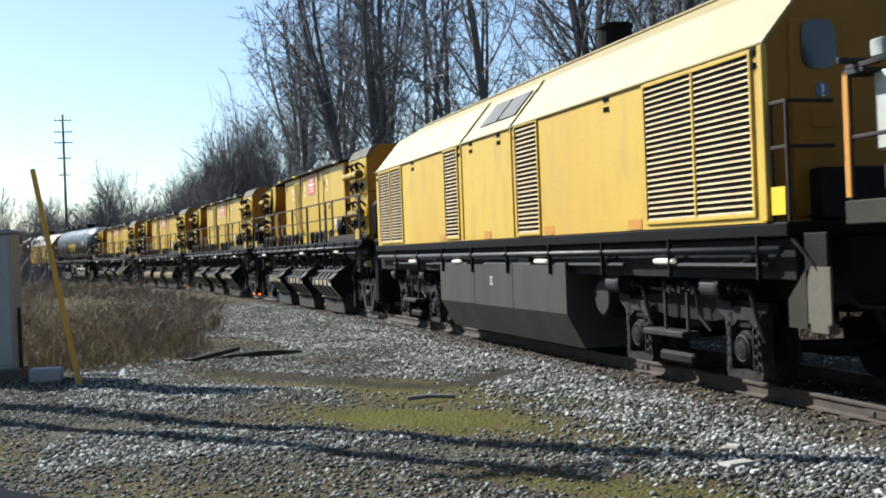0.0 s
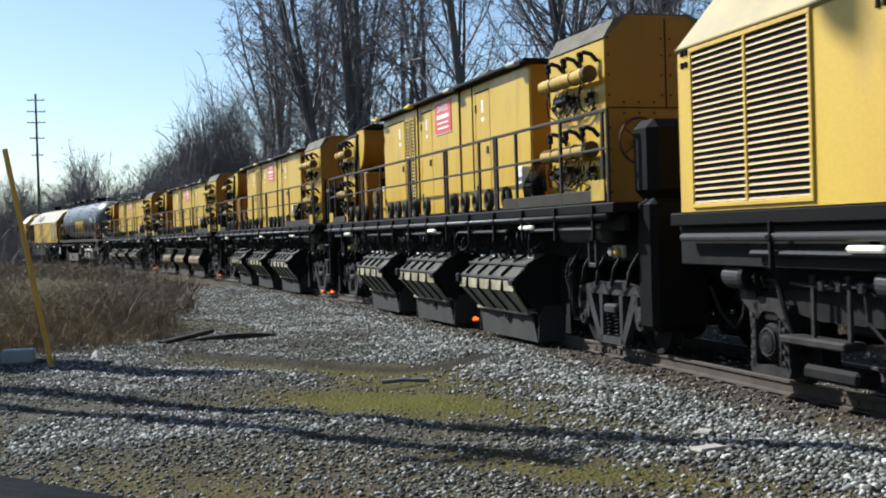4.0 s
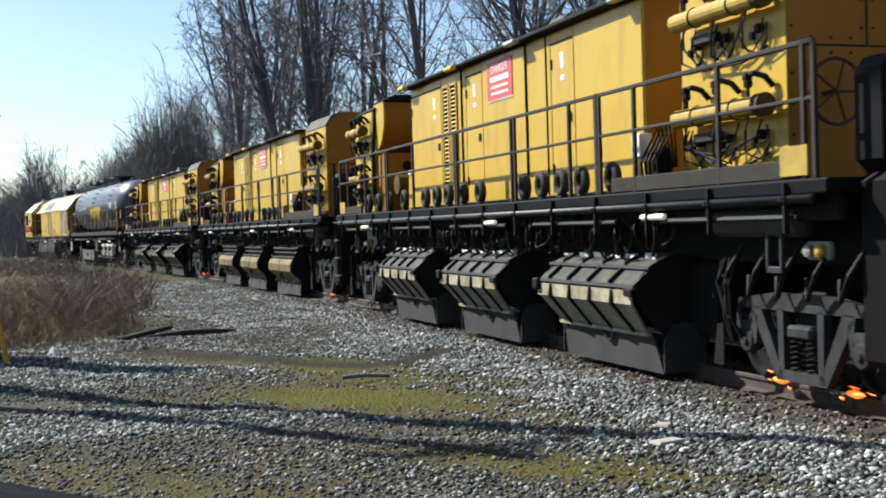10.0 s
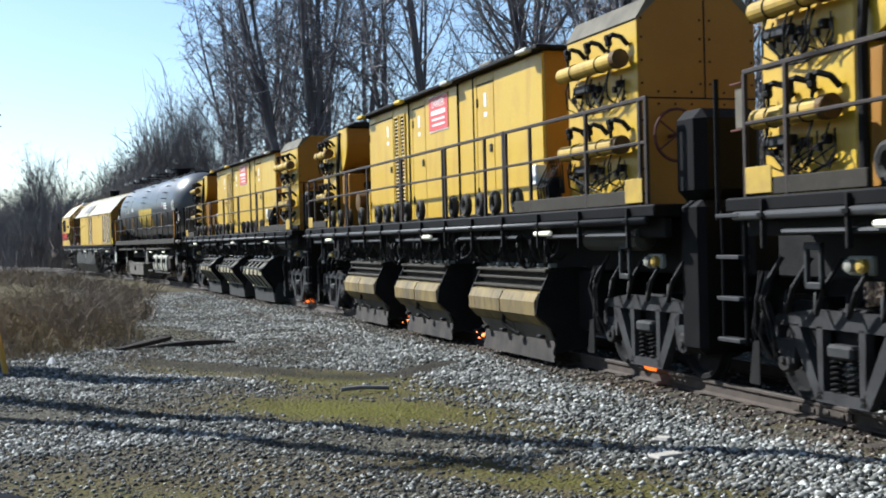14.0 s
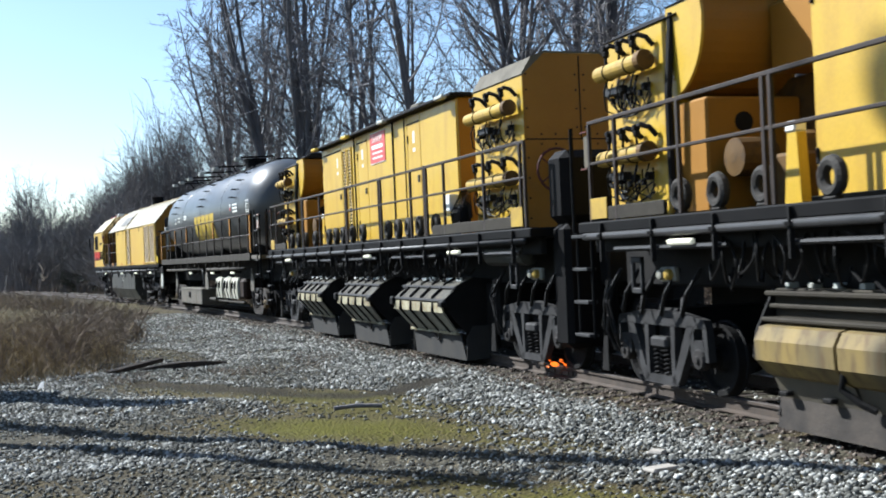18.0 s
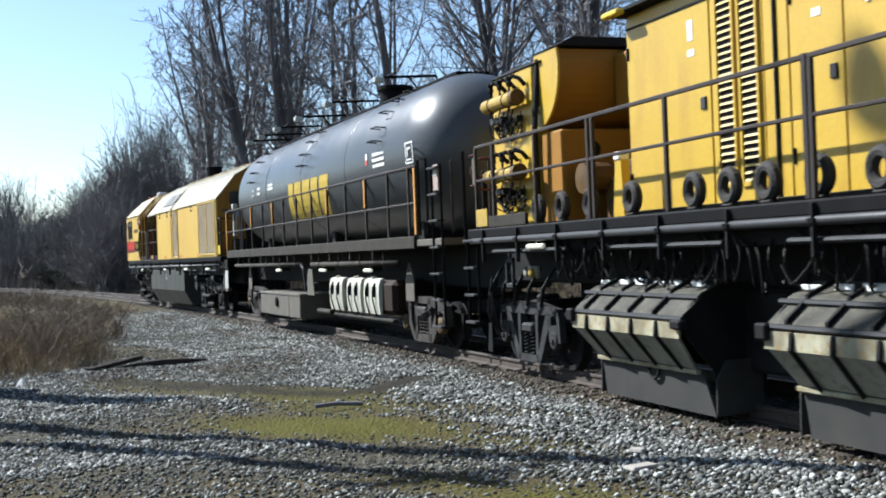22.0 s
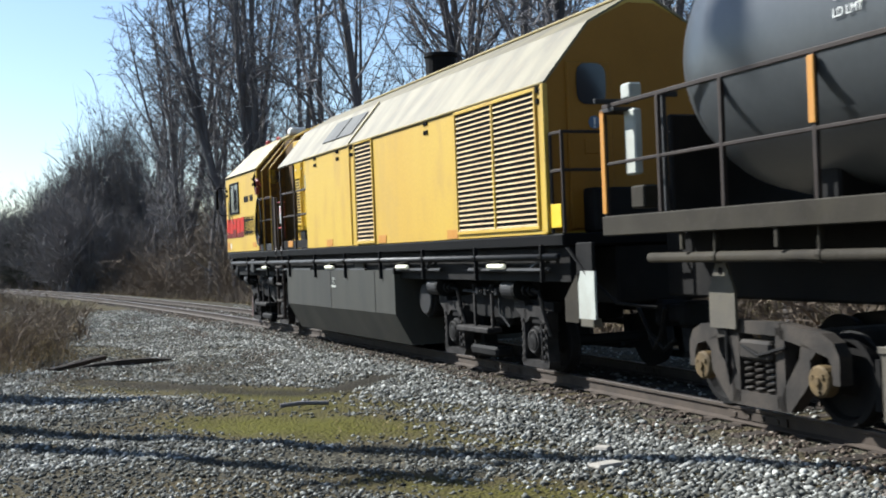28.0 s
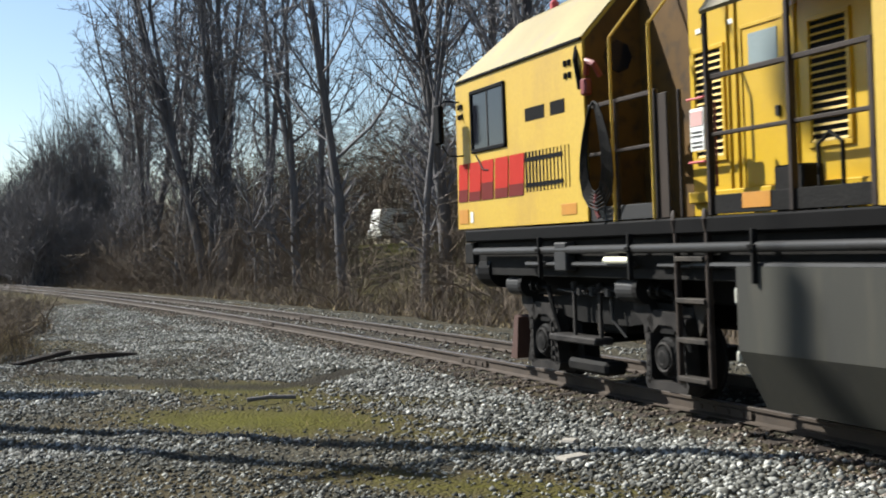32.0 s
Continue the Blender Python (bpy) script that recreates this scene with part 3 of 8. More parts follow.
# ---- loose stones ----
def stone_material(name, dark, mid, light):
    m = bpy.data.materials.new(name)
    m.use_nodes = True
    nd, ln = m.node_tree.nodes, m.node_tree.links
    geo = nd.new("ShaderNodeNewGeometry")
    ramp = nd.new("ShaderNodeValToRGB")
    ramp.color_ramp.elements[0].color, ramp.color_ramp.elements[1].color = (*dark, 1), (*light, 1)
    e = ramp.color_ramp.elements.new(0.62)
    e.color = (*mid, 1)
    ln.new(geo.outputs["Random Per Island"], ramp.inputs[0])
    tex = nd.new("ShaderNodeTexNoise")
    tex.inputs["Scale"].default_value = 60
    ln.new(geo.outputs["Position"], tex.inputs["Vector"])
    mix = nd.new("ShaderNodeMixRGB")
    mix.blend_type = "MULTIPLY"
    mix.inputs[0].default_value = 0.35
    ln.new(ramp.outputs[0], mix.inputs[1])
    ln.new(tex.outputs["Fac"], mix.inputs[2])
    ln.new(mix.outputs[0], nd["Principled BSDF"].inputs["Base Color"])
    nd["Principled BSDF"].inputs["Roughness"].default_value = 0.9
    nd["Principled BSDF"].inputs["Specular IOR Level"].default_value = 0.2
    return m


STONE = stone_material("crushed_stone", (0.050, 0.049, 0.042), (0.180, 0.178, 0.156), (0.54, 0.535, 0.485))
GRAVEL = stone_material("yard_gravel", (0.034, 0.033, 0.027), (0.115, 0.113, 0.095), (0.40, 0.396, 0.35))

OCT_V = np.array([(1, 0, 0), (-1, 0, 0), (0, 1, 0), (0, -1, 0), (0, 0, 1), (0, 0, -1), (0.6, 0.6, 0.5), (-0.6, 0.55, -0.5), (0.5, -0.6, -0.45), (-0.55, -0.5, 0.55)])
OCT_F = np.array([(4, 0, 6), (6, 0, 2), (4, 6, 2), (4, 2, 1), (2, 7, 1), (2, 5, 7), (7, 5, 1), (0, 5, 2), (0, 8, 5), (3, 5, 8), (0, 3, 8), (4, 3, 0), (4, 9, 3), (9, 1, 3), (4, 1, 9), (3, 1, 5)])

OCT_F8 = np.array([(4, 0, 2), (4, 2, 1), (4, 1, 3), (4, 3, 0), (5, 2, 0), (5, 1, 2), (5, 3, 1), (5, 0, 3)])


def scatter_stones(name, n, seed, where, size, label, material, small=False):
    """Many crushed stones in one mesh: where(rng) gives x, y."""
    rng = np.random.default_rng(seed)
    vs, fs = [], []
    k = 0
    while k < n:
        x, y = where(rng)
        if x is None:
            continue
        r = size[0] + (size[1] - size[0]) * rng.random() ** 2.2
        a = rng.random() * 6.283
        ov, of = (OCT_V[:6], OCT_F8) if small else (OCT_V, OCT_F)
        v = ov * (r * np.array([1.15, 0.85, 0.7])) * (1 + rng.uniform(-0.28, 0.28, (len(ov), 3)))
        c, q = math.cos(a), math.sin(a)
        tilt = rng.uniform(-0.6, 0.6)
        ct, st = math.cos(tilt), math.sin(tilt)
        v = v @ np.array([[1, 0, 0], [0, ct, st], [0, -st, ct]]) @ np.array([[c, q, 0], [-q, c, 0], [0, 0, 1]])
        vs.append(v + np.array([x, y, ground_z(x, y) + r * 0.25]))
        fs.append(of + len(ov) * k)
        k += 1
    return tagged(new(name, bulk(name, np.concatenate(vs), np.concatenate(fs), material)), label, "ballast", kind="stuff")


def near_ballast(rng):
    y = 4.5 + 45 * rng.random() ** 1.7
    lat = rng.choice([-1, 1], p=[0.86, 0.14])
    lat = -1.0 - abs(rng.normal(0, 1.45)) if lat < 0 else rng.uniform(-0.6, 3.4)
    if lat < -4.2 or -1.75 + 0.25 * rng.normal() < lat < -0.6:
        return None, None
    p = on_track(y, lat)
    if turf_at(p.x, p.y) > 0.3 + 0.5 * rng.random() or darken_at(p.x, p.y) > 0.25 + 0.5 * rng.random():
        return None, None
    return p.x, p.y


def yard_gravel(rng):
    y = 6.5 + 30 * rng.random() ** 1.4
    x = rng.uniform(-4.2, 6.2)
    if darken_at(x, y) > 0.35 + 0.5 * rng.random() or turf_at(x, y) > 0.25 + 0.55 * rng.random() or noise.noise(Vector((x * 0.55 + 7, y * 0.55, 1.5))) < -0.6 + 0.5 * rng.random() - 0.1:
        return None, None
    return x, y


def spilled(rng):
    s = 12 + 48 * rng.random() ** 1.2
    p = on_track(s, -2.6 - 6.5 * rng.random())
    if p.x < -3.5 or noise.noise(Vector((p.x * 0.45 + 3, p.y * 0.3, 2.2))) < -0.3 + 0.4 * rng.random() or turf_at(p.x, p.y) > 0.35 or darken_at(p.x, p.y) > 0.25 + 0.5 * rng.random():
        return None, None
    return p.x, p.y


def stained(rng):
    p = on_track(6 + 44 * rng.random() ** 1.5, -0.88 - 1.05 * rng.random())
    return p.x, p.y


RUSTY = stone_material("rust_stained_stone", (0.026, 0.018, 0.013), (0.095, 0.070, 0.050), (0.32, 0.27, 0.22))
scatter_stones("stained_ballast", 5200, 14, stained, (0.016, 0.042), "rust-brown ballast beside the rail", RUSTY, True)
scatter_stones("ballast_stones", 11000, 11, near_ballast, (0.020, 0.050), "grey crushed ballast stones along the rails", STONE)
scatter_stones("ballast_chips", 17000, 15, near_ballast, (0.016, 0.044), "smaller grey ballast stones along the rails", STONE, True)
scatter_stones("yard_gravel", 84000, 12, yard_gravel, (0.012, 0.034), "loose grey gravel on the yard", GRAVEL, True)
scatter_stones("spilled_ballast", 27000, 13, spilled, (0.018, 0.046), "pale coarse stones spilled over the yard", STONE, True)


# ---- blades and stems ----
def stems(name, n, seed, where, height, width, material, label, category="undergrowth", bend=0.35, lean0=0.25, parts_=3):
    """Thin stems and blades, leaning and bent every way, all in one mesh."""
    rng = np.random.default_rng(seed)
    vs, fs = [], []
    base = 0
    k = 0
    while k < n:
        x, y, hs = where(rng)
        if x is None:
            continue
        h = (height[0] + (height[1] - height[0]) * rng.random() ** 1.6) * hs
        w = width[0] + (width[1] - width[0]) * rng.random()
        a, b, c0 = rng.random(3) * 6.283
        d = np.array([math.cos(b), math.sin(b), 0]) * bend * h * rng.random()
        e = np.array([math.cos(c0), math.sin(c0), 0]) * lean0 * h * abs(rng.normal())
        u = np.array([math.cos(a), math.sin(a), 0]) * w
        z = ground_z(x, y) - 0.03
        for i in range(parts_ + 1):
            t = i / parts_
            c = np.array([x, y, z]) + d * t * t + e * t + np.array([0, 0, h * t * (1 - 0.3 * bend * t)])
            ww = u * (1 - 0.8 * t)
            vs += [c - ww, c + ww]
        for i in range(parts_):
            q = base + 2 * i
            fs.append((q, q + 1, q + 3, q + 2))
        base += 2 * (parts_ + 1)
        k += 1
    return tagged(new(name, bulk(name, vs, fs, material)), label, category, kind="stuff")


LANE = 0.333          # slope of the gap, across over ahead


def in_lane(x, y, room=0.0):
    """The gap between the trees through which the parked trailer shows, and the sun's way to it."""
    u, q = -(x - 29.5) * 0.67 + (y - 91) * 0.74, (x - 29.5) * 0.74 + (y - 91) * 0.67
    if -1 < u < 24 and abs(q) < 2.6 + room:
        return True
    return y > 42 and abs(x - LANE * y) < 0.5 + 0.015 * y + room


def thicket_top(x, y):
    edge = 22.2 + 0.75 * max(0, x + 1.0) ** 2 + 0.5 * noise.noise(Vector((x, 0, 5)))
    if y < edge or x > 1.3 - 0.10 * (y - 22):
        return None
    return (0.4 + 0.6 * min(1, (y - edge) / 2.2) * (1 if x < 0 else max(0.45, 1 - x * 0.4))) * (0.85 + 0.5 * noise.noise(Vector((x * 0.9, y * 0.9, 4)))) * (1.0 + 0.55 * max(0.0, min(1.0, -(x + 0.2) / 2.0)))


def left_thicket(rng):
    x, y = rng.uniform(-9, 1.3), rng.uniform(22.0, 34.0)
    k = thicket_top(x, y)
    return (None, None, None) if k is None else (x, y, k)


def wood_edge(rng):
    s = 12 + 150 * rng.random() ** 1.3
    lat = 4.4 + abs(rng.normal(0, 2.6)) + 0.6 * noise.noise(Vector((s * 0.3, 2, 0)))
    p = on_track(s, lat)
    if in_lane(p.x, p.y):
        return None, None, None
    return p.x, p.y, min(1.0, 0.35 + 0.16 * (lat - 4.0)) * (0.75 + 0.5 * noise.noise(Vector((s * 0.25, lat * 0.4, 9))) + 0.25)


def wood_deep(rng):
    s = 14 + 170 * rng.random() ** 1.2
    p = on_track(s, 7 + 26 * rng.random())
    if in_lane(p.x, p.y):
        return None, None, None
    return p.x, p.y, 1.0


def far_edge(rng):
    x, y = rng.uniform(-95, 4), rng.uniform(118, 150)
    return x, y, 1.0


def turf_spots(rng):
    x, y = rng.uniform(-4.5, 6), rng.uniform(7.5, 22)
    if turf_at(x, y) < 0.25 + 0.5 * rng.random():
        return None, None, None
    return x, y, 1.0


def yard_weeds(rng):
    x, y = rng.uniform(-4.5, 6.5), 10 + 30 * rng.random()
    lat = x - (TRACK_X - y * y / (2 * TRACK_R))
    if lat > -3.2 or noise.noise(Vector((x * 0.5, y * 0.5, 8))) < 0.02 + 0.3 * rng.random():
        return None, None, None
    return x, y, 1.0


def ridge_weeds(rng):
    p = on_track(21 + 34 * rng.random(), -2.6 - 7.0 * rng.random())
    if noise.noise(Vector((p.x * 0.8, p.y * 0.35, 31))) < 0.16 + 0.2 * rng.random() or p.x < -1:
        return None, None, None
    return p.x, p.y, 1.0


def far_scrub(rng):
    y = 33 + 95 * rng.random() ** 1.3
    p = on_track(y, -3.8 - 26 * rng.random() ** 1.5)
    k = noise.noise(Vector((p.x * 0.16, p.y * 0.09, 41)))
    if k < -0.25 + 0.3 * rng.random() or (p.x > 1.5 and p.y < 45):
        return None, None, None
    return p.x, p.y, 0.7 + 1.2 * max(0.0, k + 0.2)


stems("far_scrub", 15000, 30, far_scrub, (0.25, 1.1), (0.010, 0.022), BRUSH, "dull brown dead scrub beyond the yard", "scrub", 0.9, 0.6, 2)
stems("far_straw", 7000, 33, far_scrub, (0.2, 0.8), (0.010, 0.022), STRAW, "pale dead grass beyond the yard", "grass", 0.9, 0.6, 2)
stems("ridge_weeds", 9000, 29, ridge_weeds, (0.04, 0.22), (0.004, 0.010), BRUSH, "low dark dead weeds on the stony ridge", "weeds", 1.0, 0.9, 2)
stems("dry_bush", 5000, 21, left_thicket, (0.3, 1.6), (0.004, 0.009), BRUSH, "brown leafless bramble thicket", "bush", 0.9, 0.5)
stems("dry_grass", 16000, 22, left_thicket, (0.25, 1.35), (0.004, 0.009), STRAW, "pale dry grass among the brambles", "grass", 1.0, 0.45)
stems("brush", 22000, 23, wood_edge, (0.4, 2.0), (0.006, 0.016), BRUSH, "brown leafless brush at the foot of the woods", bend=0.8, lean0=0.5)
stems("forest_litter", 12000, 27, wood_edge, (0.2, 0.7), (0.012, 0.03), STRAW, "pale dead grass and leaves below the brush", bend=1.0, lean0=0.9, parts_=2)
stems("saplings", 9000, 24, wood_deep, (1.2, 6.5), (0.008, 0.024), BRUSH, "thin bare saplings inside the woods", bend=0.45, lean0=0.22)
stems("far_brush", 6000, 25, far_edge, (1.5, 6.0), (0.03, 0.08), FARTWIG, "grey-brown far brush below the distant trees", bend=0.5, lean0=0.3)
stems("turf_blades", 14000, 26, turf_spots, (0.02, 0.07), (0.003, 0.006), GRASS, "short worn winter grass", "grass", 0.9, 0.6, 2)
stems("yard_weeds", 7000, 28, yard_weeds, (0.03, 0.12), (0.003, 0.006), STRAW, "thin dead weeds in the gravel", "weeds", 0.9, 0.6, 2)


# ---- bare trees ----
def tris(faces):
    """Every face as triangles."""
    return [t for f in faces for t in ((f,) if len(f) == 3 else ((f[0], f[1], f[2]), (f[0], f[2], f[3])))]


def bare_tree_mesh(seed, height, girth, lean=0.06, dense=1.0, fine=True, low=0.25, fork=0.0):
    """Trunk and limbs of a leafless tree: two lists of verts and faces, the trunk and the crown."""
    rng = random.Random(seed)
    trunk, crown = ([], []), ([], [])

    def tube(dst, pts, radii, n):
        vs, fs = dst
        base = len(vs)
        for i, (p, r) in enumerate(zip(pts, radii)):
            d = (pts[min(i + 1, len(pts) - 1)] - pts[max(i - 1, 0)]).normalized()
            a = d.orthogonal().normalized()
            b = d.cross(a)
            for k in range(n):
                t = 2 * math.pi * k / n
                vs.append(p + (a * math.cos(t) + b * math.sin(t)) * r)
        for i in range(len(pts) - 1):
            for k in range(n):
                q, w = base + i * n + k, base + i * n + (k + 1) % n
                fs.append((q, w, w + n, q + n))

    def ribbon(pts, r):
        vs, fs = crown
        base = len(vs)
        u = (pts[-1] - pts[0]).cross(Vector((rng.gauss(0, 1), rng.gauss(0, 1), rng.gauss(0, 1)))).normalized()
        for i, p in enumerate(pts[:-1]):
            w = u * (r * (1 - 0.6 * i / (len(pts) - 1)))
            vs += [p - w, p + w]
        vs.append(pts[-1])
        for i in range(len(pts) - 2):
            q = base + 2 * i
            fs.append((q, q + 1, q + 3, q + 2))
        q = base + 2 * (len(pts) - 2)
        fs.append((q, q + 1, q + 2))

    def limb(p, d, length, r, level, first=0.0, taper=None):
        seg = (9, 7, 4, 3, 2)[level]
        j = (0.032, 0.13, 0.20, 0.26, 0.3)[level]
        rise = (0.03, 0.10, 0.06, 0.04, 0.02)[level]
        cut = taper if taper is not None else (0.80, 0.74, 0.7, 0.7, 0.7)[level]
        pts, radii, dirs = [p.copy()], [r], []
        for i in range(seg):
            d = (d + Vector((rng.gauss(0, j), rng.gauss(0, j), rng.gauss(0, j * 0.6) + rise))).normalized()
            p = p + d * (length / seg)
            pts.append(p.copy())
            dirs.append(d.copy())
            radii.append(r * (1 - cut * (i + 1) / seg))
        if level < 3:
            tube(trunk if level == 0 else crown, pts, radii, (7, 4, 3)[level])
        else:
            ribbon(pts, r)
        if level >= (4 if fine else 3):
            return pts[-1], dirs[-1], radii[-1]
        kids = (int(9 * dense), 6, 5, 3)[level]
        lo = (first, 0.15, 0.15, 0.12)[level]
        for k in range(kids):
            t = lo + (0.98 - lo) * (k + rng.random()) / kids
            i = min(seg - 1, int(t * seg))
            q = pts[i].lerp(pts[i + 1], t * seg - i)
            ax = dirs[i].orthogonal().normalized()
            ax.rotate(Matrix.Rotation(rng.random() * 6.283, 3, dirs[i]))
            ang = radians(rng.uniform(*((30, 68), (28, 66), (30, 72), (30, 75))[level]))
            nd_ = (dirs[i] * math.cos(ang) + ax * math.sin(ang)).normalized()
            ln_ = length * ((0.42, 0.46, 0.5, 0.55)[level] * (1.12 - 0.6 * t)) * rng.uniform(0.6, 1.35)
            limb(q, nd_, ln_, max(radii[i] * rng.uniform(0.34, 0.55), (0, 0.05, 0.027, 0.017, 0.011)[level + 1]), level + 1)
        return pts[-1], dirs[-1], radii[-1]

    for k in range(1 + int(fork)):
        up = Vector((rng.gauss(0, lean), rng.gauss(0, lean), 1)).normalized()
        foot = Vector((rng.gauss(0, girth) if k else 0.0, rng.gauss(0, girth) if k else 0.0, -0.3))
        h = height * (1.0 if k == 0 else rng.uniform(0.75, 0.95))
        g = girth * (1.0 if k == 0 else rng.uniform(0.6, 0.85))
        # a short bole that parts into two or three leaders
        bole = rng.uniform(0.16, 0.36)
        top, way, rr = limb(foot, up, h * bole, g, 0, first=low / bole if low < bole else 0.9, taper=0.22)
        turn = rng.random() * 6.283
        lead = rng.choice((2, 2, 3))
        for i in range(lead):
            side = Vector((math.cos(turn + 6.283 * i / lead), math.sin(turn + 6.283 * i / lead), 0))
            way2 = (way + side * rng.uniform(0.03, 0.11)).normalized()
            limb(top, way2, h * (1 - bole) * rng.uniform(0.82, 1.05), rr * rng.uniform(0.66, 0.85), 0, first=0.06)
    return trunk, crown


def dome_mesh(seed, h, w, shoots=120):
    """A dense leafless thicket tree: branches fan out from a few stems to a rounded, uneven outline."""
    rng = random.Random(seed)
    vs, fs = [], []

    def strip(pts, r):
        base = len(vs)
        u = (pts[-1] - pts[0]).cross(Vector((rng.gauss(0, 1), rng.gauss(0, 1), 0.3))).normalized()
        for i, p in enumerate(pts[:-1]):
            q = u * (r * (1 - 0.6 * i / (len(pts) - 1)))
            vs.extend((p - q, p + q))
        vs.append(pts[-1])
        for i in range(len(pts) - 2):
            q = base + 2 * i
            fs.append((q, q + 1, q + 3, q + 2))
        q = base + 2 * (len(pts) - 2)
        fs.append((q, q + 1, q + 2))

    for k in range(shoots):
        a, e = rng.random() * 6.283, math.asin(rng.random() ** 0.75)
        reach = (0.78 + 0.22 * math.sin(3 * a + seed) * math.cos(4 * e)) * rng.uniform(0.8, 1.06)
        end = Vector((w * reach * math.cos(a) * math.cos(e), w * reach * math.sin(a) * math.cos(e), h * reach * (0.1 + 0.9 * math.sin(e))))
        root = Vector((rng.gauss(0, w * 0.18), rng.gauss(0, w * 0.18), -0.2))
        mid = root.lerp(end, 0.5) + Vector((rng.gauss(0, 0.06 * w), rng.gauss(0, 0.06 * w), 0.10 * h))
        way = [root, root.lerp(mid, 0.6), mid, mid.lerp(end, 0.5) + Vector((0, 0, 0.03 * h)), end]
        strip(way, 0.05)
        for q in range(10):
            i = rng.choice((1, 2, 2, 3, 3))
            p = way[i].lerp(way[i + 1], rng.random())
            d = ((end - root).normalized() + Vector((rng.gauss(0, 0.55), rng.gauss(0, 0.55), rng.gauss(0.1, 0.4)))).normalized()
            l = h * rng.uniform(0.08, 0.24)
            tip = p + d * l
            strip([p, p.lerp(tip, 0.5) + Vector((0, 0, 0.05 * l)), tip], 0.024)
            for z in range(4):
                c = p.lerp(tip, rng.uniform(0.2, 0.9))
                d2 = (d + Vector((rng.gauss(0, 0.7), rng.gauss(0, 0.7), rng.gauss(0, 0.6)))).normalized()
                strip([c, c + d2 * l * rng.uniform(0.3, 0.7)], 0.015)
    return vs, tris(fs)


def shrub_mesh(seed, h, stems_=9):
    """A tangled leafless shrub: many bent stems from one foot."""
    rng = random.Random(seed)
    vs, fs = [], []

    def strip(pts, r):
        base = len(vs)
        u = (pts[-1] - pts[0]).cross(Vector((rng.gauss(0, 1), rng.gauss(0, 1), 0.3))).normalized()
        for i, p in enumerate(pts[:-1]):
            w = u * (r * (1 - 0.6 * i / (len(pts) - 1)))
            vs.extend((p - w, p + w))
        vs.append(pts[-1])
        for i in range(len(pts) - 2):
            q = base + 2 * i
            fs.append((q, q + 1, q + 3, q + 2))
        q = base + 2 * (len(pts) - 2)
        fs.append((q, q + 1, q + 2))

    def shoot(p, d, length, r, level):
        pts = [p.copy()]
        n = (5, 3, 1)[level]
        ds = []
        for i in range(n):
            d = (d + Vector((rng.gauss(0, 0.24), rng.gauss(0, 0.24), rng.gauss(0, 0.2) - 0.03))).normalized()
            p = p + d * (length / n)
            pts.append(p.copy())
            ds.append(d)
        strip(pts, r)
        if level < 2:
            for k in range((8, 5)[level]):
                i = rng.randrange(0 if level else 1, n)
                nd_ = (ds[i] + Vector((rng.gauss(0, 0.7), rng.gauss(0, 0.7), rng.gauss(0.05, 0.4)))).normalized()
                shoot(pts[i].lerp(pts[i + 1], rng.random()), nd_, length * rng.uniform(0.25, 0.55), r * 0.55, level + 1)

    for k in range(stems_):
        a = rng.random() * 6.283
        q = abs(rng.gauss(0, 0.5))
        shoot(Vector((rng.gauss(0, 0.12), rng.gauss(0, 0.12), -0.1)), Vector((q * math.cos(a), q * math.sin(a), 1)).normalized(), h * rng.uniform(0.55, 1.1), 0.02, 0)
    return vs, tris(fs)


def tree_proto(seed, height, girth, twig=TWIG, **kw):
    (tv, tf_), (cv, cf) = bare_tree_mesh(seed, height, girth, **kw)
    return bulk("trunk", tv, tf_, BARK), bulk("crown", cv, tris(cf), twig)


def plant(name, proto, x, y, turn, scale, label, group, category="tree"):
    ob = empty(name, label, category, group, at=Matrix.Translation((x, y, ground_z(x, y))) @ Matrix.Rotation(turn, 4, "Z") @ Matrix.Diagonal((scale, scale, scale, 1)))
    part("trunk", proto[0], None, ob)
    part("crown", proto[1], None, ob)
    return ob


def plant_dome(name, crown, x, y, scale, tall, label, group, category="tree"):
    """A thicket tree: a crown of branches on a short stem."""
    ob = empty(name, label, category, group, at=Matrix.Translation((x, y, ground_z(x, y))) @ Matrix.Rotation(rw.random() * 6.28, 4, "Z") @ Matrix.Diagonal((scale, scale, scale * tall, 1)))
    part("trunk", STEM, None, ob)
    part("crown", crown, None, ob)
    return ob


def plant_shrub(x, y, scale, label, group):
    ob = new("shrub", SHRUB[rw.randrange(5)])
    ob.matrix_basis = Matrix.Translation((x, y, ground_z(x, y))) @ Matrix.Rotation(rw.random() * 6.28, 4, "Z") @ Matrix.Diagonal((scale * rw.uniform(0.9, 1.3), scale * rw.uniform(0.9, 1.3), scale, 1))
    tagged(ob, label, "shrub", group)


TALL = [tree_proto(31 + i, h, g, lean=l, dense=dn, low=lw, fork=fk) for i, (h, g, l, dn, lw, fk) in enumerate((
    (21, 0.30, 0.014, 1.1, 0.14, 0), (23, 0.34, 0.016, 1.1, 0.2, 1), (19, 0.25, 0.018, 1.1, 0.12, 0), (22, 0.30, 0.018, 1.1, 0.18, 1), (17, 0.22, 0.02, 1.1, 0.1, 0)))]
SLIM = [tree_proto(51 + i, h, g, lean=0.05, dense=1.1, fine=False, low=0.05) for i, (h, g) in enumerate(((15, 0.12), (18, 0.16), (12, 0.08)))]
SHRUB = [bulk("shrub", *shrub_mesh(71 + i, 2.4 + 0.4 * i, 11), BRUSH) for i in range(5)]
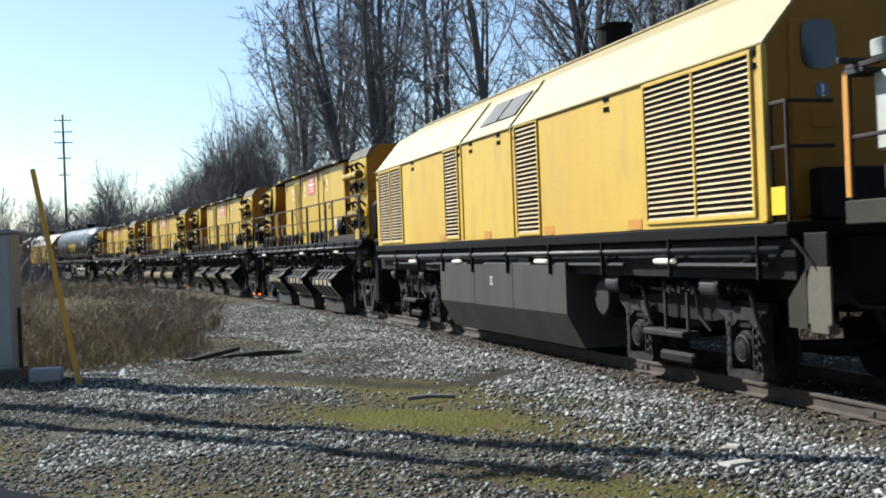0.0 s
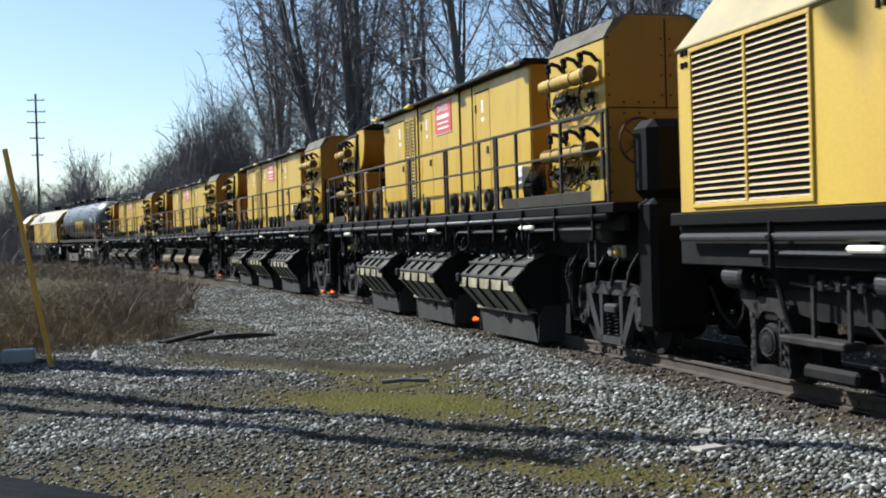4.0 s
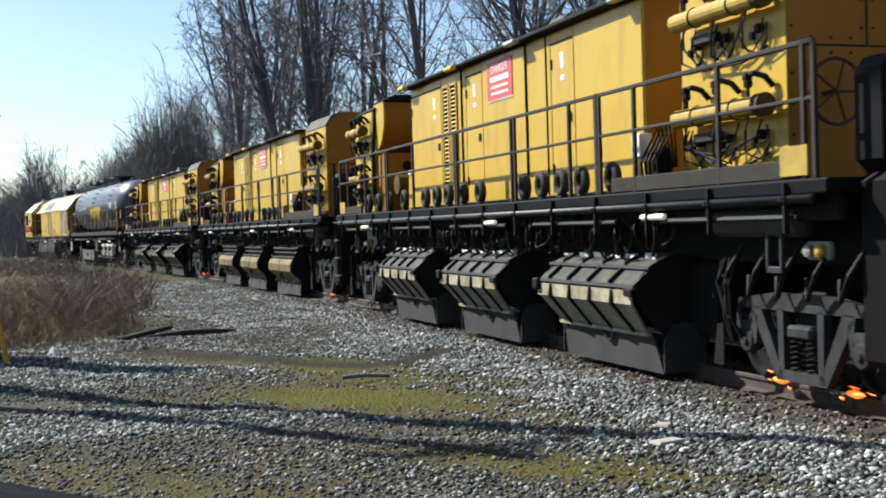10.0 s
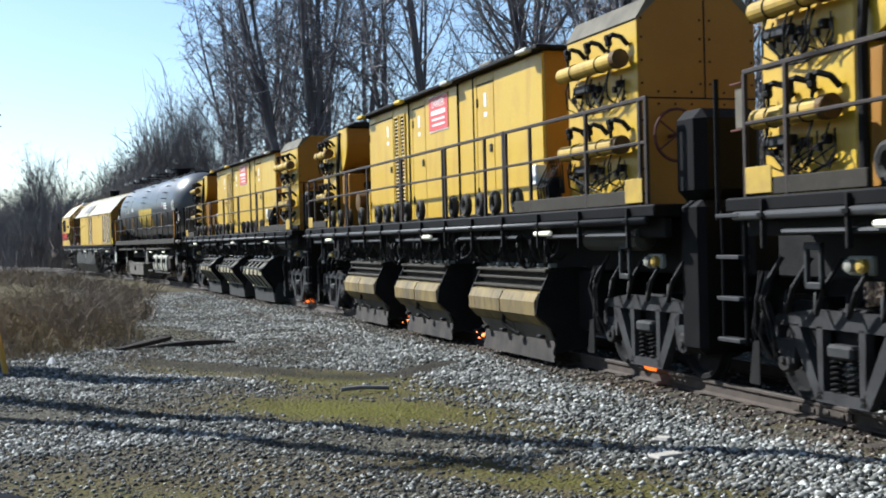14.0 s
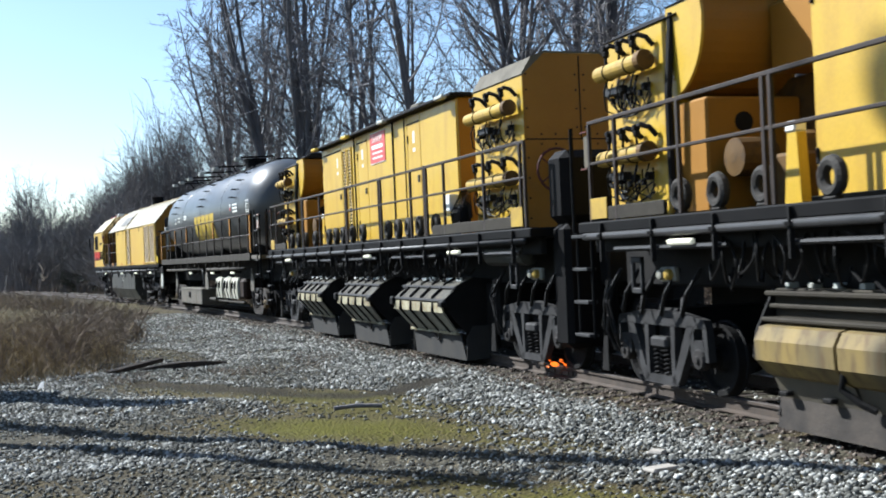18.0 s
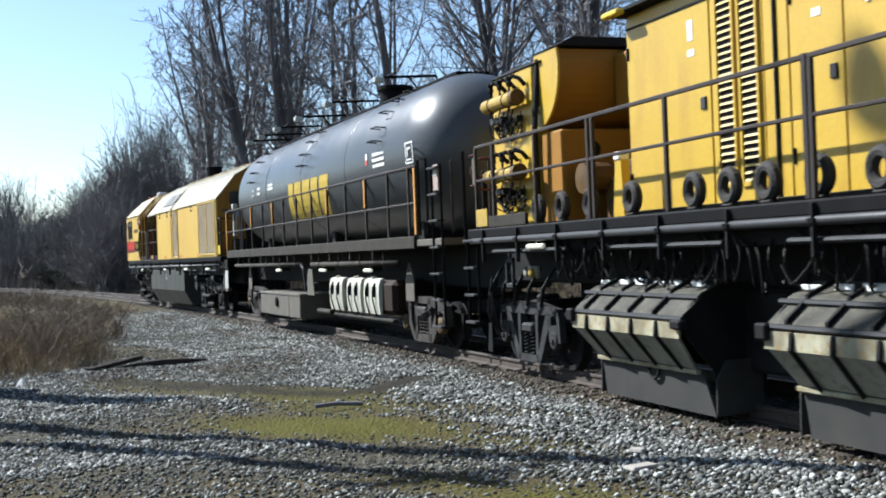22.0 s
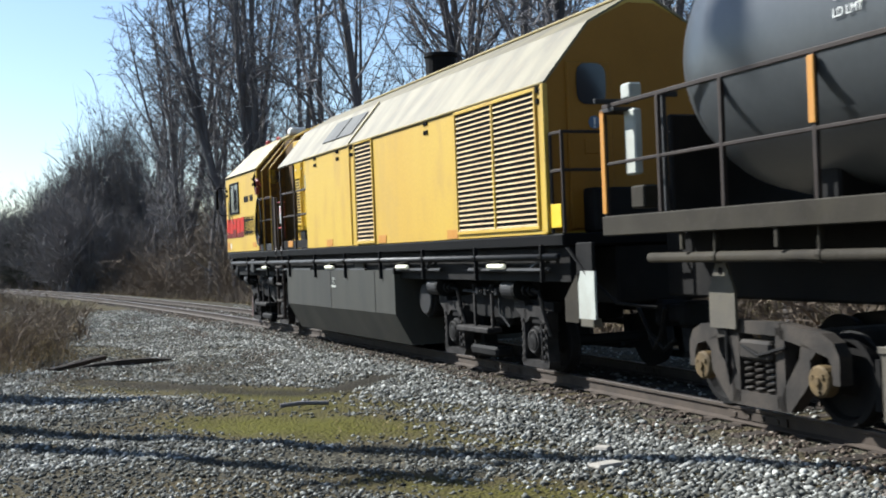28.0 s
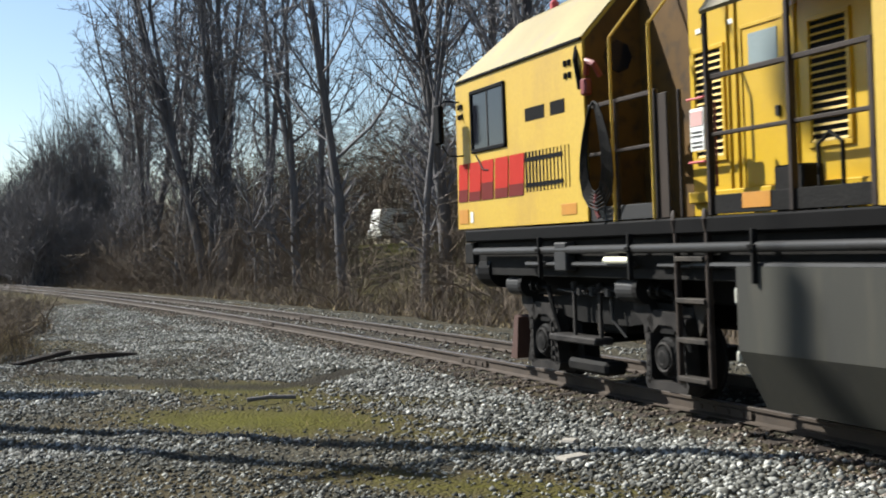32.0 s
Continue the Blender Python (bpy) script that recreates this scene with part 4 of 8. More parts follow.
BUSHY = [bulk("crown", *dome_mesh(61 + i, 10, 5.0, 150), FARTWIG) for i in range(3)]
FARDOME = [bulk("crown", *dome_mesh(161 + i, 10, 5.5, 64), FARTWIG) for i in range(3)]
EVERGREEN = bulk("crown", *dome_mesh(67, 8.0, 2.6, 260), CEDAR)
STEM = Build().tube([(0, 0, -0.3), (0.06, 0.03, 1.2), (0.0, 0.1, 3.0), (0.12, 0.05, 5.0)], 0.14, 7, r1=0.03).mesh("trunk", BARK)
rw = random.Random(77)
# large trees of the wood: (metres along the track, metres to its right, prototype, scale)
for s, lat, k, sc in ((64, 9, 1, 1.1), (66.5, 8.0, 3, 1.05), (61, 10, 0, 1.0), (70, 9.5, 0, 1.1), (58, 11.5, 2, 1.05), (74, 12, 4, 1.2), (78, 11, 0, 1.0), (76, 7.5, 2, 1.0), (80, 8.5, 4, 1.1), (84, 10, 3, 1.0), (54, 9.5, 4, 1.1),
                      (50, 12, 2, 1.05), (46, 9, 0, 0.95), (43, 13, 1, 0.95), (40, 9.5, 3, 0.9), (37, 12, 0, 0.95), (34, 9, 4, 1.1), (31, 13, 1, 0.9), (28, 10, 2, 1.0), (25, 13.5, 0, 0.9),
                      (22, 10, 3, 0.9), (19, 12.5, 4, 1.1), (16, 10.5, 1, 0.85), (13, 13, 0, 0.9), (10, 11, 2, 0.9), (7, 13, 3, 0.9), (88, 9, 2, 0.95), (90, 13, 0, 0.95)):
    p = on_track(s + rw.uniform(-1, 1), lat + rw.uniform(-0.7, 0.7))
    if not in_lane(p.x, p.y):
        plant("tree", TALL[k], p.x, p.y, rw.random() * 6.28, sc * rw.uniform(0.94, 1.06), "tall bare grey-brown tree at the edge of the woods", "trees of the wood")
for i in range(9):
    p = on_track(8 + 92 * rw.random(), 13 + 26 * rw.random())
    if not in_lane(p.x, p.y):
        plant("tree", TALL[rw.randrange(5)] if i % 6 == 0 else SLIM[rw.randrange(3)], p.x, p.y, rw.random() * 6.28, rw.uniform(0.8, 1.2), "slender bare tree inside the woods", "trees of the wood")
for i in range(20):
    p = on_track(12 + 80 * rw.random(), 6.5 + 6 * rw.random())
    if not in_lane(p.x, p.y, 1.0):
        plant("tree", SLIM[rw.randrange(3)], p.x, p.y, rw.random() * 6.28, rw.uniform(0.35, 1.0), "slender bare tree among the brush", "trees of the wood")
for i in range(190):
    p = on_track(14 + 100 * rw.random(), 5.6 + 16 * rw.random() ** 1.4)
    if not in_lane(p.x, p.y, 1.0):
        plant_shrub(p.x, p.y, rw.uniform(0.55, 1.5), "tangled bare brown shrub below the trees", "shrubs of the wood")
for i in range(40):
    x, y = rw.uniform(-8, 0.8), rw.uniform(22.8, 31)
    k = thicket_top(x, y)
    if k:
        plant_shrub(x, y, rw.uniform(0.4, 0.62) * k, "low brown bare shrub among dry grass", "shrubs in the thicket")
# the tangle deep in the woods, which nobody could count
deep_spots = []
for i in range(110):
    p = on_track(26 + 120 * rw.random(), 26 + 34 * rw.random())
    if not in_lane(p.x, p.y, 3.0) or p.y > 97:
        deep_spots.append((p.x, p.y, rw.uniform(2.4, 4.4)))
for i in range(16):
    deep_spots.append((rw.uniform(26, 50), rw.uniform(99, 130), rw.uniform(3.0, 4.6)))
for i in range(90):
    p = on_track(30 + 100 * rw.random(), 12 + 20 * rw.random())
    if not in_lane(p.x, p.y, 2.0):
        deep_spots.append((p.x, p.y, rw.uniform(1.3, 2.4)))
SHRUB_V = [np.array([v.co[:] for v in m.vertices]) for m in SHRUB]
SHRUB_F = [np.array([p.vertices[:] for p in m.polygons]) for m in SHRUB]
dv, df, base = [], [], 0
for x, y, sc in deep_spots:
    k, a = rw.randrange(5), rw.random() * 6.28
    c, q = math.cos(a), math.sin(a)
    v = SHRUB_V[k] @ np.array([[c, q, 0], [-q, c, 0], [0, 0, 1]]) * sc
    dv.append(v + np.array([x, y, ground_z(x, y)]))
    df.append(SHRUB_F[k] + base)
    base += len(v)
tagged(new("deep_undergrowth", bulk("deep_undergrowth", np.concatenate(dv), np.concatenate(df), BRUSH)), "tall tangled bare brown growth deep in the woods", "undergrowth", kind="stuff")
# dense lower growth where the wood ends
for i in range(17):
    p = on_track(90 + 34 * rw.random(), 4.5 + 10 * rw.random())
    plant_dome("tree", BUSHY[i % 3], p.x, p.y, rw.uniform(0.6, 1.0), rw.uniform(0.9, 1.2), "dense twiggy bare tree at the end of the woods", "dense trees")
for s, lat, sc, tall in ((104, 10.0, 1.0, 1.75), (99, 11.0, 0.9, 1.85), (109, 8.5, 0.85, 1.6), (106, 8.0, 0.8, 1.7), (114, 7.0, 0.75, 1.5), (101, 8.0, 0.8, 1.75)):
    p = on_track(s, lat)
    plant_dome("tree", BUSHY[int(s) % 3], p.x, p.y, sc, tall, "tall rounded thicket of bare grey branches", "dense trees")
for s, lat, sc in ((110, 6.0, 0.9), (116, 5.2, 0.7), (121, 6.5, 0.85)):
    p = on_track(s, lat)
    plant_dome("evergreen_tree", EVERGREEN, p.x, p.y, sc, 1.0, "dark green evergreen at the end of the woods", "evergreens")
# distant wood across the line
for i in range(40):
    x, y = rw.uniform(-110, 2), rw.uniform(165, 240)
    plant_dome("tree", FARDOME[i % 3], x, y, rw.uniform(0.9, 1.5), rw.uniform(0.9, 1.2), "distant bare tree in a far wood", "far trees")
for i in range(56):
    x, y = rw.uniform(-75, 2), rw.uniform(122, 165)
    plant_dome("tree", FARDOME[i % 3], x, y, rw.uniform(0.55, 1.15), rw.uniform(0.8, 1.1), "distant dense bare tree in a far wood", "far trees")
# unseen trees behind the onlooker, added to block skylight and deepen shade
for i in range(12):
    a = radians(rw.uniform(95, 285))
    d = rw.uniform(26, 60)
    plant("tree", SLIM[rw.randrange(3)], d * math.sin(a), d * math.cos(a), rw.random() * 6.28, rw.uniform(0.9, 1.3), "unseen bare tree, added to block skylight", "trees behind the yard")


# ---- things in the yard ----
def signal_cabinet(x0, x1, y0, y1, top):
    ob = empty("signal_cabinet", "grey aluminium railway signal cabinet on a concrete base", "cabinet", at=pose((x0 + x1) / 2, (y0 + y1) / 2, -0.28, 0, 0, -3))
    hx, hy, h = (x1 - x0) / 2, (y1 - y0) / 2, top + 0.28
    part("base", Build().box(-hx - 0.06, hx + 0.06, -hy - 0.06, hy + 0.06, 0, 0.22, 0.02), TAN, ob, "concrete base")
    body = part("body", Build().box(-hx, hx, -hy, hy, 0.22, h - 0.08, 0.02), CABINET, ob)
    part("roof", Build().box(-hx - 0.05, hx + 0.05, -hy - 0.05, hy + 0.05, h - 0.08, h, 0.02), CABINET, ob)
    for q in (-1, 1):
        d = part("door", Build().box(-hx * 0.5 + q * hx * 0.5 - hx * 0.46 + hx * 0.5, -hx * 0.5 + q * hx * 0.5 + hx * 0.46 + hx * 0.5, -hy - 0.025, -hy, 0.3, h - 0.16, 0.008), CABINET, ob)
        part("vent", Build().box(q * hx * 0.5 - 0.2, q * hx * 0.5 + 0.2, -hy - 0.035, -hy - 0.024, h - 0.55, h - 0.42, 0.004), BLACK, d, "dark vent slot")
        part("vent", Build().box(q * hx * 0.5 - 0.2, q * hx * 0.5 + 0.2, -hy - 0.035, -hy - 0.024, h - 0.8, h - 0.76, 0.004), BLACK, d, "dark vent slot")
        part("handle", Build().box(q * hx * 0.08 - 0.02, q * hx * 0.08 + 0.02, -hy - 0.06, -hy - 0.02, 1.1, 1.3, 0.006), GREYSTEEL, d)
    part("side_conduit", Build().tube([(hx + 0.02, 0, 0), (hx + 0.02, 0, 1.3)], 0.04, 8), GREYSTEEL, ob)


signal_cabinet(-4.15, -2.62, 21.6, 22.5, 2.42)
# invented mast out of view; its box casts the dark ground blotch
mast = empty("equipment_mast", "unseen grey box on a mast, added to cast a shadow", "mast", at=pose(-3.75, 22.75, -0.28))
part("mast_tube", Build().tube([(0, 0, 0), (0, 0, 6.4)], 0.06, 8), GREYSTEEL, mast)
part("equipment_box", Build().box(-0.42, 0.42, -0.42, -0.06, 3.9, 6.3, 0.03), CABINET, mast, "tall unseen grey box that casts the shadow")
single("junction_box", Build().box(-2.35, -1.8, 20.9, 21.3, -0.26, -0.02, 0.03), CABINET, "small grey-blue metal box on the ground", "box")
yp = Build().tube([(-1.47, 20.2, -0.3), (-1.58, 20.27, 0.3), (-2.13, 20.6, 3.39)], 0.045, 8)
single("guy_marker", yp, mat("yellow_plastic", (0.75, 0.40, 0.03), 0.5, tint=(0.6, 0.33, 0.05), scale=3, amount=0.6, bump=0), "leaning yellow plastic guy-wire marker", "marker")
rotten = Build()
for k, (u0, u1, w0, w1, h0, h1) in enumerate(((-0.98, -0.62, 0.03, 0.10, 0.02, 0.07), (-0.62, -0.1, 0.10, 0.14, 0.07, 0.10), (-0.1, 0.4, 0.14, 0.12, 0.10, 0.085), (0.4, 0.86, 0.12, 0.05, 0.085, 0.03))):
    ring8 = [(u0, -w0, 0), (u0, w0, 0), (u0, w0 * 0.7, h0), (u0, -w0 * 0.8, h0), (u1, -w1, 0), (u1, w1, 0), (u1, w1 * 0.7, h1), (u1, -w1 * 0.8, h1)]
    rotten.convex(ring8, [(0, 1, 2, 3), (4, 5, 6, 7), (0, 1, 5, 4), (1, 2, 6, 5), (2, 3, 7, 6), (3, 0, 4, 7)])
single("old_tie", rotten, TIE, "dark rotten timber tie sunk into the gravel", "timber").matrix_basis = pose(1.80, 23.45, -0.22, 2, 0, 14)
single("broken_board", Build().box(-0.7, 0.7, -0.08, 0.08, 0, 0.08, 0.01), TIE, "dark broken board half in the weeds", "timber").matrix_basis = pose(0.85, 23.6, -0.2, 4, -5, 42)
single("white_stone", Build().convex([(-0.09, 0, 0), (0.09, 0.02, 0), (0, 0.08, 0.01), (0.01, -0.07, 0), (0.02, 0, 0.13), (-0.04, 0.03, 0.1)], [(0, 3, 4), (3, 1, 4), (1, 2, 4), (2, 0, 5), (2, 5, 4), (0, 4, 5), (0, 2, 1, 3)]), WHITE,
       "small white stone at the edge of weeds", "stone").matrix_basis = pose(-0.8, 21.3, -0.25)
single("stick", Build().tube([(-0.3, 0, 0.03), (0, 0.03, 0.045), (0.34, -0.02, 0.03)], 0.03, 6), BARK, "short dark stick on the grass", "stick").matrix_basis = pose(3.35, 15.0, -0.22, 0, 0, -8)
for k, (x, y, w) in enumerate(((4.75, 9.15, 0.34), (5.1, 9.9, 0.2))):
    single("flat_stone", Build().box(-w / 2, w / 2, -0.08, 0.08, 0, 0.05, 0.02), mat("pale_slab", (0.42, 0.38, 0.32), 0.9, scale=6, amount=0.5, bump=0.2), "pale flat slab lying in gravel", "stone").matrix_basis = pose(x, y, -0.21, 3, 2, 20 + 30 * k)
for k, (x, y, l, a) in enumerate(((12.2, 62, 4.2, 20), (12.0, 70, 3.0, -15), (10.2, 84, 3.5, 10))):
    b = Build().tube([(-l / 2, 0, 0.12), (-l / 6, 0.1, 0.2), (l / 4, -0.05, 0.25), (l / 2, 0.15, 0.7)], 0.10, 6, r1=0.05)
    b.tube([(l / 5, 0, 0.25), (l / 3, 0.5, 0.8), (l / 2.4, 0.7, 1.2)], 0.04, 5, r1=0.015)
    single("fallen_branch", b, mat("pale_dead_wood", (0.22, 0.18, 0.13), 0.9, scale=3, amount=0.6, bump=0.2), "pale fallen branch at the foot of the woods", "branch").matrix_basis = pose(x, y, ground_z(x, y) - 0.05, 0, 0, a + 90)


def utility_pole(x, y, h, arms, label, group="", r=0.16, lamp=False):
    ob = empty("utility_pole", label, "pole", group, at=pose(x, y, ground_z(x, y)))
    part("pole", Build().tube([(0, 0, -0.3), (0, 0, h)], r, 10, r1=r * 0.65), WOODPOLE, ob)
    for z, w in arms:
        a = part("crossarm", Build().box(-w / 2, w / 2, -0.07, 0.07, h - z - 0.06, h - z + 0.06, 0.01), WOODPOLE, ob)
        for q in (-0.46, -0.2, 0.2, 0.46):
            part("insulator", Build().lathe((q * w, 0, h - z + 0.06), [(0, 0.03), (0.06, 0.06), (0.1, 0.04), (0.16, 0.05)], "z", 8), GREYSTEEL, a)
    if lamp:
        # added out of view: a thin arm whose head shades the train
        arm = part("lamp_arm", Build().tube([(0, 0, h - 0.6), (0, 0.35, h + 1.0), (0, 0.9, h + 2.3), (0, 1.45, h + 2.75)], 0.016, 7), GREYSTEEL, ob)
        part("lamp_head", Build().lathe((0, 1.45, h + 2.7), [(-0.34, 0.26), (-0.1, 0.27), (0.2, 0.2), (0.34, 0.1)], "z", 14), GREYSTEEL, arm, "unseen grey bell, added to cast a blurred shadow")


utility_pole(-14.05, 179.5, 24.0, ((0.9, 2.4), (2.6, 2.6), (4.2, 2.6), (6.5, 2.0), (9.0, 1.6)), "tall thin far utility pole with several crossarms", r=0.22)
utility_pole(-7.0, 22.8, 18.3, (), "brown timber utility pole with an added shadow-casting arm", "poles by the yard", r=0.24, lamp=True)
utility_pole(-7.6, 21.9, 14.0, ((0.5, 2.0),), "brown timber utility pole beside the yard", "poles by the yard", r=0.24)


# ---- camper behind the trees ----
def camper(x, y):
    ob = empty("camper_trailer", "white camper trailer parked on grass behind trees", "trailer", at=pose(x, y, ground_z(x, y) + 0.1, 0, 0, 0))
    prof = [(-3.0, 0.6), (-3.2, 1.4), (-2.9, 2.8), (2.9, 2.9), (3.1, 1.4), (3.0, 0.5)]
    body = part("body", Build().prism([(p[0], p[1]) for p in prof], -1.15, 1.15), WHITE, ob)
    for q in (-1.9, 0.4):
        part("window", Build().box(q, q + 1.2, -1.17, -1.15, 1.6, 2.3, 0.004), GLASS, body)
    part("skirt", Build().box(-2.9, 2.9, -1.1, 1.1, 0.35, 0.6, 0.02), GREYSTEEL, ob)
    for q in (-0.5, 0.5):
        part("wheel", Build().lathe((q, -1.05, 0.3), [(-0.1, 0.33), (0.1, 0.33), (0.1, 0.18)], "y", 16), RUBBER, ob)
    part("hitch", Build().tube([(-3.0, 0, 0.5), (-4.1, 0, 0.45)], 0.08, 6).lathe((-3.6, 0, 0.5), [(0, 0.2), (0.5, 0.2), (0.6, 0.1)], "z", 12), WHITE, ob)


camper(32.8, 91.0)


# ---- the parked car from which the yard is seen ----
car_door = empty("car_door", "dark car door with a sloping black window ledge", "car door", at=pose(-0.055, 0.60, -0.25))
part("door_skin", Build().prism([(-0.75, 0.36), (0.3, 0.36), (0.3, 1.78), (-0.75, 2.07)], -0.05, 0.05), BLACK, car_door, "dark painted door skin")
part("window_ledge", Build().prism([(-0.75, 2.07), (0.3, 1.78), (0.3, 1.816), (-0.75, 2.108)], -0.06, 0.052), BLACK, car_door, "black rubber window ledge")
part("door_sill", Build().box(-0.75, 0.3, -0.06, 0.06, 0.0, 0.36, 0.02), BLACK, car_door)


# ---- the train: shared pieces ----
# A car's own space: y runs along the train (away from the camera), x across it (negative: the side that is seen), z up from the rail head.
def text_mesh(name, body, size, material, extrude=0.002):
    cu = bpy.data.curves.new(name, "FONT")
    cu.body, cu.size, cu.extrude, cu.align_x, cu.align_y = body, size, extrude, "CENTER", "CENTER"
    ob = new(name, cu)
    me = bpy.data.meshes.new_from_object(ob.evaluated_get(bpy.context.evaluated_depsgraph_get()))
    bpy.data.objects.remove(ob)
    me.materials.clear()
    me.materials.append(material)
    return me


def facing_left(x, y, z):
    """A pose for flat lettering on a side that is seen from negative x."""
    return Matrix.Translation((x, y, z)) @ Matrix(((0, 0, -1, 0), (-1, 0, 0, 0), (0, 1, 0, 0), (0, 0, 0, 1)))


def wheelset_mesh():
    b = Build()
    b.tube([(-1.02, 0, 0), (1.02, 0, 0)], 0.075, 10)
    for s in (-1, 1):
        b.lathe((0, 0, 0), [(s * 0.69, 0.10), (s * 0.69, 0.455), (s * 0.715, 0.455), (s * 0.725, 0.432), (s * 0.825, 0.426), (s * 0.825, 0.37),
                            (s * 0.77, 0.34), (s * 0.765, 0.16), (s * 0.84, 0.13), (s * 0.84, 0.07)], "x", 28)
        b.lathe((0, 0, 0), [(s * 0.95, 0.11), (s * 1.06, 0.11), (s * 1.07, 0.06)], "x", 12)
        for i in range(3):
            a = radians(120 * i + 20)
            b.lathe((0, 0.07 * math.cos(a), 0.07 * math.sin(a)), [(s * 1.06, 0.02), (s * 1.085, 0.02)], "x", 6)
    return b


WHEEL_ME = wheelset_mesh().mesh("wheelset", SOOT)


def coil(b, x, y, z0, z1, r, turns=5, w=0.018):
    n = turns * 8
    b.tube([(x + r * math.cos(2 * math.pi * i / 8), y + r * math.sin(2 * math.pi * i / 8), z0 + (z1 - z0) * i / n) for i in range(n + 1)], w, 5)


def wheels_of(truck, y0, wb):
    for y in (y0 - wb / 2, y0 + wb / 2):
        part("wheelset", WHEEL_ME, None, truck, at=pose(0, y, 0.432))


def loco_truck(car, yc, wb=2.84):
    """A two-axle truck: heavy journal boxes between pedestal legs, air cylinders on brackets, a step plank between hangers."""
    truck = part("truck", Build().box(-0.98, 0.98, yc - 0.28, yc + 0.28, 0.62, 1.2, 0.04), SOOT, car)
    for s in (-1, 1):
        b = Build()
        x0, x1 = sorted((s * 0.96, s * 1.08))
        prof = [(yc - wb / 2 - 0.42, 1.0), (yc - wb / 2 - 0.42, 0.86), (yc - wb / 2 + 0.42, 0.80), (yc - 0.55, 0.74), (yc + 0.55, 0.74),
                (yc + wb / 2 - 0.42, 0.80), (yc + wb / 2 + 0.42, 0.86), (yc + wb / 2 + 0.42, 1.0), (yc + 0.7, 1.06), (yc - 0.7, 1.06)]
        b.prism(prof, x0, x1, axis="x")
        part("side_frame", b, SOOT, truck)
    wheels_of(truck, yc, wb)
    for s in (-1, 1):
        for y in (yc - wb / 2, yc + wb / 2):
            xa, xb = sorted((s * 1.0, s * 1.17))
            j = Build()
            # cast pedestal: two bowed legs, tie bar and shoulder that rises to the cylinder
            j.prism([(y - 0.40, 0.88), (y - 0.30, 0.90), (y - 0.24, 0.60), (y - 0.26, 0.22), (y - 0.34, 0.16), (y - 0.40, 0.2), (y - 0.36, 0.55)], xa, xb, axis="x")
            j.prism([(y + 0.30, 1.04), (y + 0.62, 1.04), (y + 0.60, 0.92), (y + 0.42, 0.80), (y + 0.37, 0.55), (y + 0.40, 0.2), (y + 0.34, 0.14), (y + 0.26, 0.2), (y + 0.24, 0.62), (y + 0.22, 0.86)], xa, xb, axis="x")
            j.prism([(y - 0.42, 0.20), (y + 0.42, 0.20), (y + 0.38, 0.10), (y - 0.38, 0.10)], xa, xb, axis="x")
            for q in (-1, 1):
                for zz in (0.26, 0.38, 0.50, 0.62, 0.74):
                    j.lathe((s * 1.165, y + q * (0.32 + 0.02 * abs(zz - 0.5)), zz), [(0, 0.034), (s * 0.03, 0.032), (s * 0.035, 0.012)], "x", 7)
                j.box(*sorted((s * 1.12, s * 1.2)), y + q * 0.26 - 0.018, y + q * 0.26 + 0.018, 0.22, 0.72, 0.008)
            j.prism([(y - 0.34, 0.86), (y - 0.24, 0.72), (y - 0.12, 0.80), (y + 0.12, 0.80), (y + 0.24, 0.72), (y + 0.34, 0.86), (y + 0.2, 0.96), (y - 0.2, 0.94)], xa, xb, axis="x")
            part("pedestal", j, TRUCKDUST, truck, "dusty cast pedestal")
            part("bearing_ring", Build().ring((s * 1.185, y, 0.46), 0.15, 0.022, "x", 20, 6).ring((s * 1.2, y, 0.46), 0.075, 0.02, "x", 14, 5), TRUCKDUST, truck)
            a = Build()
            a.lathe((s * 1.02, y, 0.46), [(0, 0.22), (s * 0.12, 0.215), (s * 0.15, 0.19), (s * 0.155, 0.13), (s * 0.19, 0.12), (s * 0.20, 0.04)], "x", 18)
            for q in range(6):
                t = math.pi * q / 3 + 0.3
                a.lathe((s * 1.17, y + 0.165 * math.cos(t), 0.46 + 0.165 * math.sin(t)), [(0, 0.022), (s * 0.02, 0.02), (s * 0.022, 0.01)], "x", 6)
            part("axle_box", a, SOOT, truck, "sooty journal box", smooth=False)
            part("box_spring", Build().box(s * 1.02, s * 1.14, y - 0.16, y + 0.16, 0.68, 0.86, 0.03).tube([(s * 1.1, y - 0.1, 0.7), (s * 1.13, y + 0.12, 0.84)], 0.03, 6), SOOT, truck)
            c = Build()
            c.lathe((s * 1.2, y + 0.3, 1.18), [(-0.02, 0.09), (0.0, 0.14), (0.42, 0.145), (0.47, 0.11), (0.48, 0.03)], "y", 20)
            part("brake_cylinder", c, GREYSTEEL, truck, "grey air brake cylinder")
            r = Build()
            r.lathe((s * 1.2, y + 0.3, 1.18), [(-0.05, 0.16), (0.03, 0.165), (0.04, 0.14)], "y", 18)
            r.tube([(s * 1.2, y + 0.28, 1.18), (s * 1.2, y, 1.17), (s * 1.19, y - 0.22, 1.14)], 0.03, 7)
            r.ring((s * 1.2, y + 0.12, 1.17), 0.07, 0.025, "y", 10, 5).ring((s * 1.2, y - 0.03, 1.17), 0.06, 0.022, "y", 10, 5)
            r.tube([(s * 1.19, y - 0.22, 1.16), (s * 1.19, y - 0.32, 0.9), (s * 1.15, y - 0.46, 0.55)], 0.03, 6)
            part("brake_rod", r, SOOT, truck)
        h = Build()
